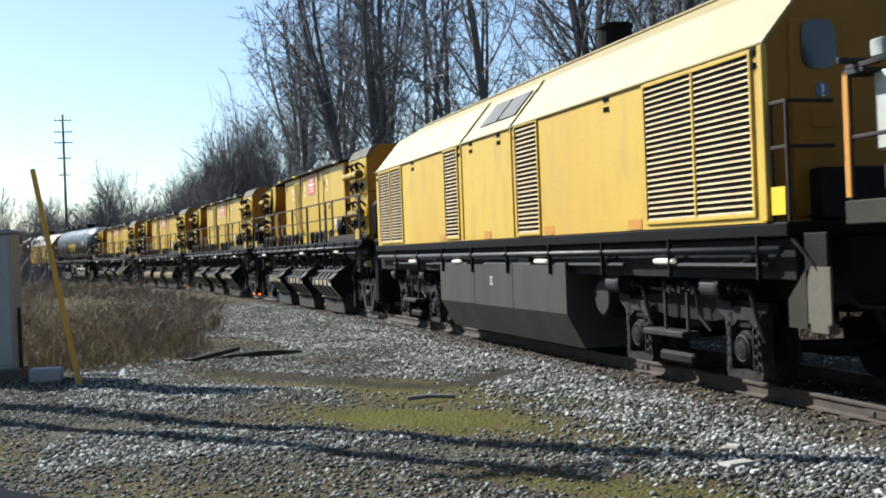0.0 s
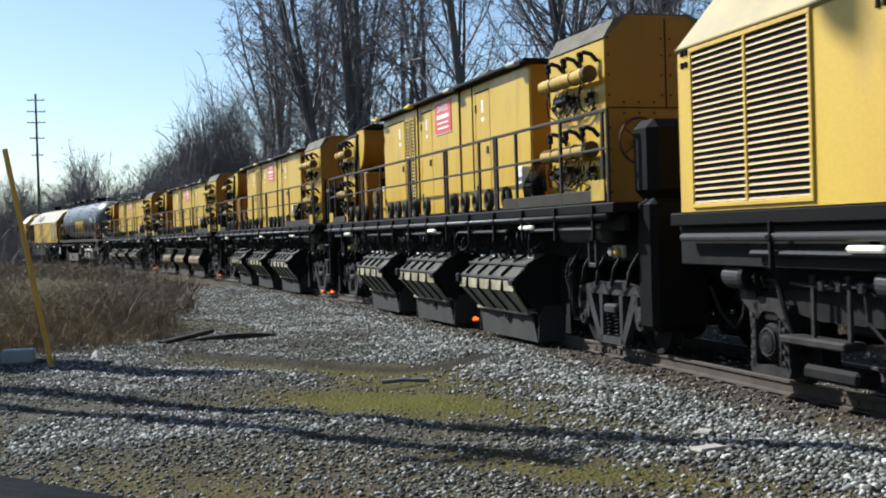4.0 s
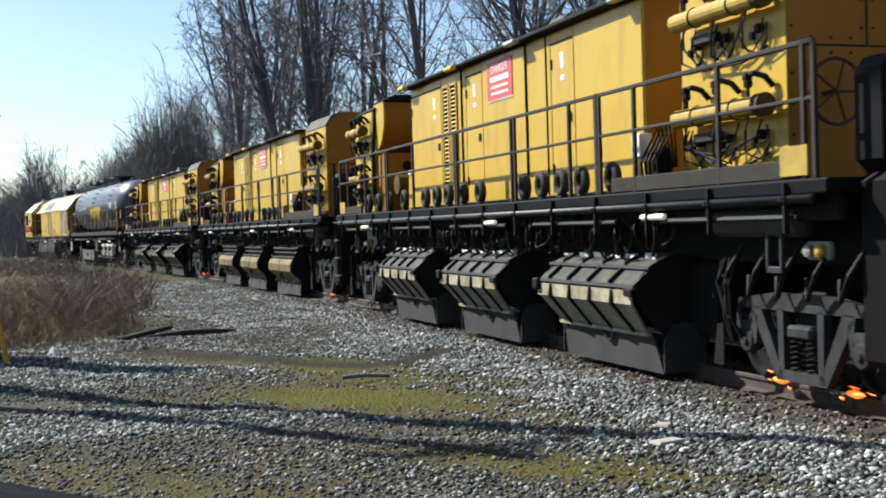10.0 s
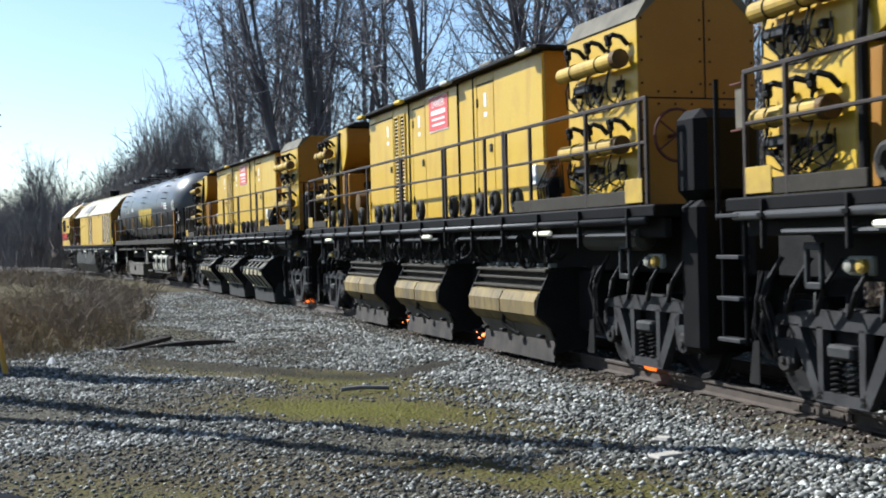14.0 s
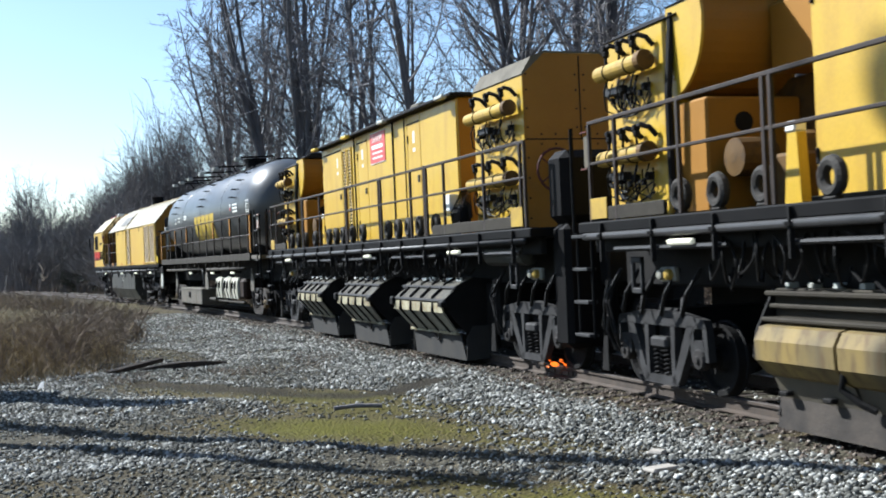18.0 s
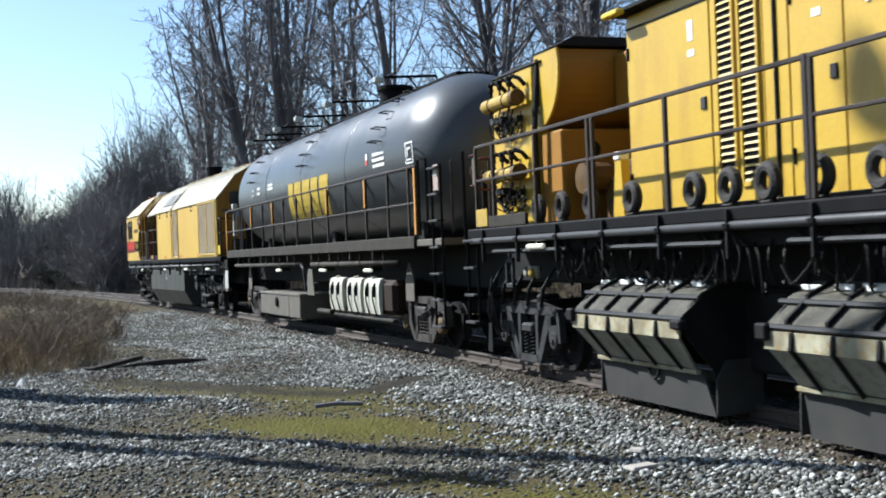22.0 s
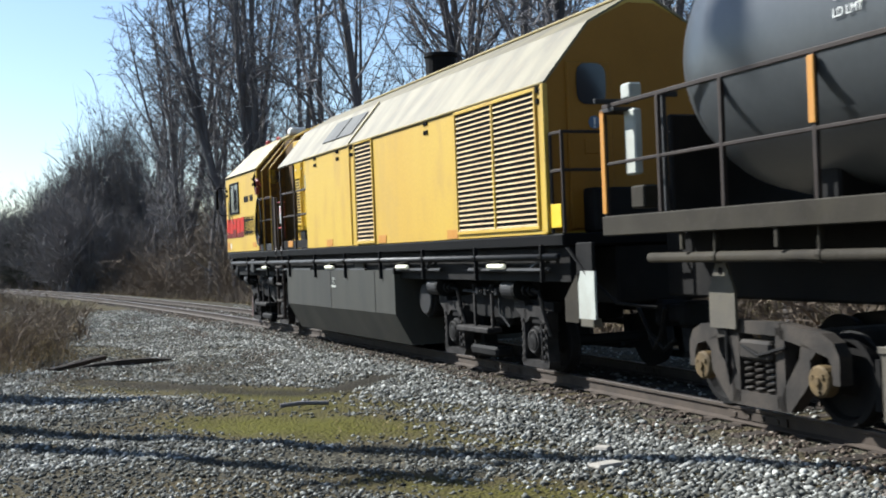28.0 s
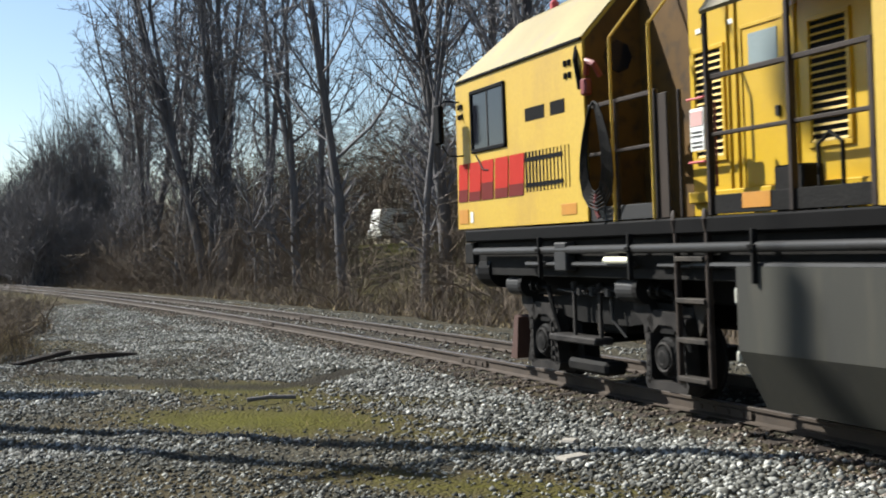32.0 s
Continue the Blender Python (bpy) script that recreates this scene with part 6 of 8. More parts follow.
    part("gate_plate", Build().box(-1.505, -1.492, -0.34, -0.07, 2.0, 2.3, 0.004), TABYEL, gate, "bright yellow plate")
    part("end_box", Build().box(-1.0, 1.0, -0.3, 0.0, 1.93, 2.5, 0.03), SOOT, car)
    part("step_side", Build().plate([(-1.40, -0.5, 1.42), (-1.40, -0.16, 1.1), (-1.40, -0.16, 0.8), (-1.40, -0.5, 0.8)], (0.03, 0, 0)), SILL, car, "dusty tan step side")
    part("side_cover", Build().plate([(-1.42, -0.95, 1.45), (-1.42, -0.62, 1.45), (-1.42, -0.55, 1.3), (-1.42, -0.55, 0.86), (-1.42, -0.95, 0.86)], (0.03, 0, 0)), DUSTWHITE if with_cab else TAN, car, "dusty white hanging plate" if with_cab else "dusty tan hanging plate")
    part("cover_hanger", Build().box(-1.41, -1.36, -0.9, -0.5, 1.4, 1.8, 0.01), SOOT, car)
    part("cover_weight", Build().box(-1.42, -1.3, -0.9, -0.58, 0.76, 0.87, 0.01), TAN, car)
    part("end_cable", Build().tube([(-1.45, -0.35, 1.75), (-1.4, -0.75, 1.4), (-1.2, -1.1, 1.05), (-0.9, -1.5, 1.0)], 0.022, 6), HOSE, car)
    # fuel tank
    tp = [(-1.5, 1.45), (-1.5, 0.68), (-1.2, 0.12), (1.2, 0.12), (1.5, 0.68), (1.5, 1.45)]
    if with_cab:
        tank = part("fuel_tank", Build().prism(tp, 5.90 if not with_cab else 5.86, 13.1), TANKGREY, car, "grey fuel tank with slanted lower side")
        for body, z, size in (("DIESEL", 1.27, 0.075), ("FUEL", 1.195, 0.075)):
            part("stencil", text_mesh("stencil", body, size, DUSTWHITE), None, tank, "small white stencilled letters", at=facing_left(-1.504, 9.46, z))
        for y, wide in ((9.32, 0.10), (9.45, 0.15)):
            part("stencil_bar", Build().box(-1.507, -1.5, y, y + wide, 1.10, 1.15), DUSTWHITE, tank, "dim white stencilled bar")
    else:
        tank = part("fuel_tank", Build().prism(tp, 5.90 if not with_cab else 5.86, 13.1), TANKGREY, car, "grey fuel tank with slanted lower side")
    for y in (6.9, 9.66) if with_cab else (8.4, 10.66):
        part("tank_joint", Build().box(-1.505, -1.499, y, y + 0.016, 0.69, 1.44), SOOT, tank)
    if not with_cab:
        for z, w in ((1.21, 0.16), (1.15, 0.10), (1.09, 0.18)):
            part("stencil_bar", Build().box(-1.506, -1.499, 9.60 - w / 2, 9.60 + w / 2, z - 0.02, z + 0.02), DUSTWHITE, tank, "dim white stencilled bar")
    part("tank_strap", Build().box(-1.52, 1.52, 5.82, 5.89, 1.38, 1.5, 0.01), SOOT, tank)
    part("sill_plate", Build().box(-1.44, -1.40, 7.72, 8.24, 1.45, 1.66, 0.01), TAN, car, "dusty pale plate below the sill")
    part("reservoir", Build().lathe((-1.12, 5.25, 0.95), [(-0.02, 0.05), (0.0, 0.31), (0.04, 0.33), (0.6, 0.33)], "x", 20), SOOT, car, "round dark reservoir end")
    part("reservoir_cap", Build().lathe((-1.15, 5.25, 0.95), [(0.0, 0.27), (-0.03, 0.25), (-0.035, 0.05)], "x", 20), GREYSTEEL, car, "grey round cap")
    for y in (2.6, 16.25):
        loco_truck(car, y)
    sill_pipes(car, -0.2, 19.0, 1.63, (1.65, 5.45, 9.73, 15.2) if with_cab else (2.49, 6.94, 11.8, 15.43), step=2.1)
    for y in (0.3, 4.2, 13.4):
        b = Build()
        b.tube([(-1.42, y, 1.62), (-1.44, y + 0.5, 1.45), (-1.42, y + 1.1, 1.45)], 0.025, 6)
        part("branch_pipe", b, PIPE, car)
    coupler(car, -0.35, -1)
    if not with_cab:
        coupler(car, 19.35, 1)
        part("end_platform", Build().box(-1.3, 1.3, 19.0, 19.5, 1.7, 1.9, 0.02), SOOT, car)
    if with_cab:
        # cab: raked windscreen at the far end
        prof = [(-1.5, 1.95), (-1.5, 4.02), (-0.82, 4.74), (-0.14, 5.06), (0.14, 5.06), (0.82, 4.74), (1.5, 4.02), (1.5, 1.95)]
        y0 = 15.8
        front = [19.58, 19.50, 18.75, 18.35, 18.35, 18.75, 19.50, 19.58]
        vs = [(x, y0, z) for x, z in prof] + [(x, fy, z) for (x, z), fy in zip(prof, front)]
        k = len(prof)
        fs = [(i, (i + 1) % k, (i + 1) % k + k, i + k) for i in range(k)] + [tuple(reversed(range(k))), tuple(range(k, 2 * k))]
        cab = part("cab", Build().convex(vs, fs), FADED, car, "faded yellow driving cab")
        part("gutter", Build().box(-1.53, -1.49, y0, 19.5, 4.0, 4.035, 0.006), BLACK, cab, "dark roof gutter")
        # side window
        wf = Build()
        wy0, wy1, wz0, wz1 = 17.86, 18.98, 2.98, 3.84
        for q in ((wy0, wy1, wz0, wz0 + 0.06), (wy0, wy1, wz1 - 0.06, wz1), (wy0, wy0 + 0.06, wz0, wz1), (wy1 - 0.06, wy1, wz0, wz1)):
            wf.box(-1.53, -1.495, q[0], q[1], q[2], q[3], 0.012)
        sw = part("cab_window", wf, BLACK, cab, "black framed side window")
        part("pane", Build().box(-1.512, -1.5, wy0 + 0.05, (wy0 + wy1) / 2 - 0.012, wz0 + 0.05, wz1 - 0.05), GLASS, sw)
        part("pane", Build().box(-1.508, -1.5, (wy0 + wy1) / 2 + 0.012, wy1 - 0.05, wz0 + 0.05, wz1 - 0.05), GLASS, sw)
        part("sliding_bar", Build().box(-1.52, -1.5, (wy0 + wy1) / 2 - 0.015, (wy0 + wy1) / 2 + 0.015, wz0 + 0.05, wz1 - 0.05), GREYSTEEL, sw)
        mr = Build().box(-1.82, -1.74, 19.38, 19.62, 3.15, 3.72, 0.03)
        mirror = part("side_mirror", mr, BLACK, cab, "black wing mirror")
        for way in ([(-1.5, 19.4, 3.75), (-1.7, 19.48, 3.77), (-1.78, 19.5, 3.68)], [(-1.5, 19.3, 2.98), (-1.68, 19.4, 2.98), (-1.78, 19.5, 3.2)]):
            part("mirror_arm", Build().tube(way, 0.012, 5), BLACK, mirror)
        part("wiper_arm", Build().tube([(-1.51, 18.85, 2.95), (-1.52, 18.6, 2.74), (-1.51, 18.45, 2.72)], 0.012, 5), BLACK, cab)
        # lettering and maker's mark as plain shapes
        part("number_bar", Build().box(-1.506, -1.499, 16.78, 17.3, 3.24, 3.40), BLACK, cab, "dark painted bar")
        part("number_bar", Build().box(-1.506, -1.499, 16.26, 16.62, 3.24, 3.40), BLACK, cab, "dark painted bar")
        wd = [(19.52, 19.20), (19.15, 18.76), (18.72, 18.34), (18.29, 17.89), (17.85, 17.42)]
        for a1, a0 in wd:
            u, lean = Build(), -0.06
            mid = 2.50 + 0.06 * math.sin(a0 * 9)
            u.plate([(-1.506, a1 + lean * 0, 2.33), (-1.506, a0, 2.33), (-1.506, a0 + lean * 0.35, mid), (-1.506, a1 + lean * 0.35, mid)], (-0.004, 0, 0), 1)
            u.plate([(-1.506, a1 + lean * 0.35, mid), (-1.506, a0 + lean * 0.35, mid), (-1.506, a0 + lean, 2.86), (-1.506, a1 + lean, 2.86)], (-0.004, 0, 0), 0)
            part("mark_block", u, [mat("mark_red", (0.50, 0.024, 0.012), 0.7, scale=4, amount=0.4, bump=0, spec=0.15), mat("mark_dark_red", (0.16, 0.016, 0.012), 0.7, scale=5, amount=0.5, bump=0, spec=0.15)], cab, "red and dark block of a painted mark")
        for i in range(13):
            y = 17.34 - i * 0.095
            wdt = 0.045 * (1 - i / 16)
            part("painted_tie", Build().box(-1.506, -1.499, y - wdt, y, 2.36, 2.86), BLACK, cab, "dark painted stripe")
        part("painted_rail", Build().box(-1.509, -1.499, 16.35, 17.36, 2.74, 2.79).box(-1.509, -1.499, 16.35, 17.36, 2.42, 2.47), BLACK, cab)
        marker(cab, 19.2, 19.52, 2.02, 2.22)
        marker(cab, 16.05, 16.42, 2.04, 2.17)
        marker(cab, 19.02, 19.12, 2.03, 2.18, WHITE, "reflector", label="white reflector")
        bolts(cab, 16.15, 3.72)
        bolts(cab, 19.35, 3.6)
        for q, y in ((-0.55, 18.2), (-0.5, 17.2)):
            part("cab_lamp", Build().lathe((q, y, 4.86), [(0, 0.06), (0.1, 0.06), (0.13, 0.03)], "z", 12), RED, cab, "small red roof lamp")
        # open walkway between hood and cab
        part("recess_wall", Build().box(-0.80, 0.80, hood - 0.02, 14.75, 1.93, 4.6, 0.02), INNER, car, "deep yellow inner wall")
        # walkway shade is put into the brown of bulkhead and cab rear
        part("inner_bulkhead", Build().box(-0.75, 0.75, 14.75, y0, 1.93, 4.7, 0.02), DARKBROWN, car, "bulkhead with recess shade painted dark brown")
        part("cab_rear", Build().plate([(-1.47, y0 - 0.006, 1.95), (-1.47, y0 - 0.006, 4.0), (-0.8, y0 - 0.006, 4.72), (-0.3, y0 - 0.006, 4.95), (-0.3, y0 - 0.006, 1.95)], (0, -0.012, 0)), DARKBROWN, cab, "cab rear wall, its shade painted dark brown")
        for q in (((-1.5, 4.03), (-0.82, 4.75), 19.5, 18.75), ((-0.82, 4.75), (-0.14, 5.07), 18.75, 18.35)):
            (xa, za), (xb, zb), ya, yb = q
            part("cab_roof", Build().plate([(xa, y0, za), (xa, ya, za), (xb, yb, zb), (xb, y0, zb)], (-0.008, 0, 0.01)), ROOF_FADED, cab, "chalky pale cab roof")
        for y in (14.42, 15.2):
            h = Build()
            ring = [(-1.5, 1.93), (-1.5, 3.92), (-0.84, 4.68), (-0.2, 5.0)]
            for (xa, za), (xb, zb) in zip(ring, ring[1:]):
                h.tube([(xa, y, za), (xb, y, zb)], 0.018, 6)
            part("roof_hoop", h, FADED, car)
        rear = Build().lathe((-1.05, y0 - 0.018, 3.82), [(0, 0.19), (-0.006, 0.19)], "y", 8)
        part("rear_window", rear, GLASS, cab, "dark eight-sided window")
        part("eave_post", Build().box(-1.5, -1.46, 13.45, 13.5, 1.93, 3.87, 0.006), RAILPAINT, car)
        part("eave_post", Build().box(-1.5, -1.46, 12.27, 12.32, 1.93, 3.87, 0.006), RAILPAINT, car)
        part("roof_unit", Build().box(-0.62, -0.2, 15.55, 15.9, 4.88, 5.06, 0.04), WHITE, car, "low white roof unit")
        louvre(car, -0.80, 14.1, 14.66, 2.5, 3.7, 1, 16, INNER)
        louvre(car, -0.80, 12.28, 12.86, 2.5, 3.7, 1, 16, INNER)
        dr = part("inner_door", Build().box(-0.83, -0.79, 13.17, 13.78, 2.2, 3.76, 0.012), INNER, car, "yellow service door")
        part("door_glass", Build().box(-0.838, -0.829, 13.24, 13.68, 3.34, 3.70, 0.003), mat("milky_glass", (0.30, 0.36, 0.36), 0.2, scale=3, amount=0.4, bump=0), dr, "pale glazed window")
        part("door_frame", Build().box(-0.845, -0.82, 13.13, 13.17, 2.2, 3.8, 0.006).box(-0.845, -0.82, 13.78, 13.82, 2.2, 3.8, 0.006).box(-0.845, -0.82, 13.13, 13.82, 3.76, 3.8, 0.006), INNER, dr)
        part("door_handle", Build().box(-0.86, -0.83, 13.22, 13.28, 2.85, 2.95, 0.006), GREYSTEEL, dr)
        for y in (11.6, 12.0, 13.02, 13.92, 14.05):
            part("wall_rib", Build().box(-0.825, -0.79, y - 0.015, y + 0.015, 2.0, 4.5, 0.006), INNER, car)
        part("wall_foot", Build().box(-0.86, -0.79, 11.3, 14.75, 2.08, 2.2, 0.01), INNER, car)
        for y in (12.6, 13.0, 13.95, 14.5):
            part("sticker", Build().box(-0.812, -0.80, y, y + 0.09, 3.86, 3.91), WHITE, car, "small white sticker")
        part("walk_box", Build().box(-1.2, -0.95, 12.5, 12.9, 1.93, 2.35, 0.02), SOOT, car, "dark box on the walkway")
        part("walk_hoop", Build().tube([(-1.1, 12.1, 1.93), (-1.1, 12.1, 2.5), (-1.1, 12.25, 2.6), (-1.1, 12.4, 2.5), (-1.1, 12.4, 1.93)], 0.02, 6), SOOT, car)
        hand_rail(car, -1.45, (11.35, 12.3, 13.48), 1.93, 3.23, 2.69, RAILPAINT)
        hand_rail(car, -1.45, (14.42, 15.2, 15.95), 1.93, 3.23, 2.69, RAILPAINT)
        part("gate_panel", Build().box(-1.46, -1.42, 14.2, 14.38, 1.93, 3.2, 0.01).box(-1.46, -1.42, 13.98, 14.02, 1.93, 3.2, 0.01), RAILPAINT, car, "dark brown gate panel")
        kick = Build().box(-1.47, -1.43, 11.35, 13.45, 1.94, 2.12, 0.005)
        part("kick_plate", kick, SOOT, car)
        part("kick_plate", Build().box(-1.47, -1.43, 14.46, 15.14, 1.94, 2.10, 0.005), GREYSTEEL, car)
        part("kick_plate", Build().box(-1.47, -1.43, 15.25, 15.9, 1.94, 2.10, 0.005), GREYSTEEL, car)
        marker(car, 12.6, 13.0, 1.98, 2.12, ORANGE, x=-1.47)
        sgn = part("warning_sign", Build().box(-1.44, -1.42, 13.6, 13.83, 2.56, 2.97, 0.004), WHITE, car, "white sign with a pink head")
        part("sign_head", Build().box(-1.446, -1.438, 13.62, 13.81, 2.80, 2.94), mat("pink_head", (0.72, 0.42, 0.38), 0.5, scale=6, amount=0.3, bump=0), sgn)
        for z in (2.74, 2.70, 2.64, 2.60):
            part("sign_line", Build().box(-1.446, -1.438, 13.63, 13.8, z - 0.008, z + 0.008), GREYSTEEL, sgn)
        for z in (2.45, 3.06):
            part("grab_bar", Build().tube([(-1.4, 13.5, z), (-1.47, 13.56, z), (-1.47, 13.82, z)], 0.013, 6), RED, car, "dull red grab bar")
        part("red_post", Build().box(-1.44, -1.42, 13.42, 13.44, 2.2, 3.0, 0.004), mat("dark_red_post", (0.20, 0.03, 0.025), 0.6, scale=5, amount=0.5, bump=0), car, "dark red post")
        for i in range(6):
            loop = []
            for k in range(17):
                t = 2 * math.pi * k / 16
                loop.append((-1.53 - 0.008 * i, 15.56 - 0.02 * i + (0.13 + 0.028 * i) * math.sin(t) * (1.25 - 0.5 * math.cos(t)), 2.76 - 0.02 * i + (0.50 + 0.02 * i) * math.cos(t)))
            part("coiled_hose", Build().tube(loop, 0.013, 6), HOSE, car, "hanging coiled hose")
        dark_red = mat("dark_red_coupling", (0.22, 0.03, 0.025), 0.5, scale=5, amount=0.5, bump=0)
        part("hose_valve", Build().tube([(-1.45, 15.5, 3.55), (-1.54, 15.48, 3.68), (-1.54, 15.62, 3.74), (-1.5, 15.72, 3.6)], 0.035, 7).box(-1.56, -1.46, 15.66, 15.78, 3.36, 3.55, 0.02), dark_red, car, "dark red hose coupling")
        part("hose_tip", Build().tube([(-1.54, 15.52, 2.24), (-1.55, 15.55, 2.1), (-1.54, 15.48, 1.98)], 0.024, 6), dark_red, car, "dark red hose end")
        part("lock_arm", Build().tube([(-1.48, 15.95, 3.95), (-1.54, 15.9, 3.8), (-1.52, 15.84, 3.45)], 0.03, 6), BLACK, car)
        for y in (13.56, 14.09):
            part("ladder_rail", Build().box(-1.50, -1.44, y - 0.025, y + 0.025, 0.28, 1.78, 0.01).tube([(-1.47, y, 1.75), (-1.50, y, 1.9), (-1.47, y + 0.04, 1.98), (-1.42, y + 0.06, 1.9)], 0.028, 6), RAILPAINT, car, "dark ladder rail with a curved grab")
        for z in (1.52, 1.11, 0.72, 0.34):
            part("ladder_step", Build().box(-1.53, -1.40, 13.58, 14.07, z - 0.025, z + 0.025, 0.008), DUSTY, car, "worn ladder step")
        part("ladder_backing", Build().prism([(13.75, 1.1), (14.02, 1.1), (13.9, 0.75)], -1.36, -1.33, axis="x"), DUSTY, car)
        part("white_valve", Build().box(-1.40, -1.32, 13.2, 13.3, 1.08, 1.26, 0.03).box(-1.40, -1.32, 13.22, 13.29, 0.55, 0.66, 0.02), DUSTWHITE, car, "white valve body")
        part("end_beam", Build().box(-1.45, 1.45, 19.2, 19.5, 1.45, 1.75, 0.02), SOOT, car)
        part("headlamp_box", Build().lathe((-1.18, 18.95, 1.36), [(-0.2, 0.1), (-0.18, 0.24), (0.2, 0.24), (0.22, 0.2)], "y", 18), BLACK, car, "black round lamp housing")
        part("headlamp", Build().lathe((-1.18, 19.2, 1.36), [(0, 0.20), (0.1, 0.21), (0.12, 0.17), (0.1, 0.1)], "y", 14), GREYSTEEL, car, "round caged headlamp")
        part("junction_box", Build().box(-1.54, -1.4, 16.3, 16.6, 1.38, 1.72, 0.015), GREYSTEEL, car, "grey junction box")
        for k in (0, 1):
            pl = Build()
            y = 18.75 - 0.55 * k
            pl.prism([(y + 0.02, 0.70), (y + 0.14, 0.72), (y + 0.2, 0.45), (y + 0.30, 0.12), (y + 0.10, 0.12), (y + 0.06, 0.42)], -1.0, -0.66, axis="x")
            part("rail_guard", pl, mat("rusty_guard", (0.085, 0.036, 0.024), 0.8, scale=4, amount=0.6, bump=0.2) if k == 0 else SOOT, car, "rust-brown rail guard")
    return car


# ---- grinding cars ----
def valve_panel(car, y0, y1, x=-0.9):
    """Two dusty yellow manifolds with hooked valves above, grey valve blocks and thin hose loops below, on a block's side."""
    part("panel_seam", Build().box(x - 0.012, x, y0, y1, 3.50, 3.515, 0.003), SOOT, car)
    for z in (4.08, 2.95):
        mf = part("manifold", Build().lathe((x - 0.2, 0, z), [(y0 + 0.12, 0.05), (y0 + 0.14, 0.108), (y1 - 0.14, 0.108), (y1 - 0.12, 0.05)], "y", 16), PLATEYEL, car, "dusty yellow air manifold", smooth=False)
        part("end_flange", Build().lathe((x - 0.2, 0, z), [(y0 + 0.02, 0.02), (y0 + 0.03, 0.125), (y0 + 0.15, 0.128), (y0 + 0.16, 0.1)], "y", 18), DARKBROWN, mf, "dirty brown end flange")
        for q in (0.3, 0.7):
            y = y0 + (y1 - y0) * q
            part("band_clamp", Build().ring((x - 0.2, y, z), 0.112, 0.010, "y", 18, 4), SOOT, mf)
        n = 3
        for k in range(n):
            y = y0 + 0.35 + (y1 - y0 - 0.7) * k / (n - 1)
            v = Build()
            v.tube([(x - 0.2, y, z + 0.1), (x - 0.2, y, z + 0.27)], 0.02, 6)
            v.lathe((x - 0.2, y, z + 0.2), [(0, 0.03), (0.02, 0.05), (0.07, 0.05), (0.1, 0.03)], "z", 8)
            v.tube([(x - 0.2, y + 0.03, z + 0.33), (x - 0.18, y - 0.08, z + 0.35), (x - 0.1, y - 0.16, z + 0.31), (x - 0.02, y - 0.2, z + 0.2)], 0.034, 6)
            v.box(x - 0.25, x - 0.16, y - 0.04, y + 0.05, z + 0.28, z + 0.36, 0.015)
            part("valve", v, SOOT, mf, "black hooked valve")
            h = Build()
            h.tube([(x - 0.2, y, z - 0.1), (x - 0.24, y + 0.02, z - 0.25), (x - 0.16, y + 0.14, z - 0.48), (x - 0.05, y + 0.02, z - 0.56), (x - 0.03, y - 0.12, z - 0.4)], 0.013, 5)
            h.tube([(x - 0.06, y - 0.16, z - 0.25), (x - 0.12, y - 0.24, z - 0.45), (x - 0.08, y - 0.08, z - 0.58), (x - 0.02, y + 0.16, z - 0.36)], 0.010, 5)
            part("hose", h, HOSE, mf)
            c = Build().box(x - 0.10, x - 0.0, y - 0.06, y + 0.04, z - 0.34, z - 0.24, 0.02).lathe((x - 0.08, y + 0.08, z - 0.38), [(-0.02, 0.04), (0.06, 0.04)], "z", 8)
            part("solenoid", c, SOOT, mf)
        rr = random.Random(int(z * 100))
        for k in range(4):
            ya, yb = rr.uniform(y0 + 0.1, y1 - 0.1), rr.uniform(y0 + 0.1, y1 - 0.1)
            ym, zl = (ya + yb) / 2, z - rr.uniform(0.42, 0.62)
            part("thin_hose", Build().tube([(x - 0.12, ya, z - 0.14), (x - 0.17, ya + 0.03, z - 0.32), (x - 0.13, ym, zl), (x - 0.08, yb, z - 0.36), (x - 0.10, yb - 0.03, z - 0.2)], 0.011, 5), HOSE, mf)
        ym = (y0 + y1) / 2 + 0.18
        part("valve_block", Build().box(x - 0.15, x - 0.02, ym - 0.05, ym + 0.42, z - 0.30, z - 0.19, 0.012), PIPE, mf, "grey valve block")
        part("air_line", Build().tube([(x - 0.05, y0 + 0.2, z - 0.5), (x - 0.09, y0 + 0.6, z - 0.62), (x - 0.06, y1 - 0.5, z - 0.6), (x - 0.1, y1 - 0.15, z - 0.3), (x - 0.1, y1 - 0.12, z + 0.3)], 0.015, 5), HOSE, mf)


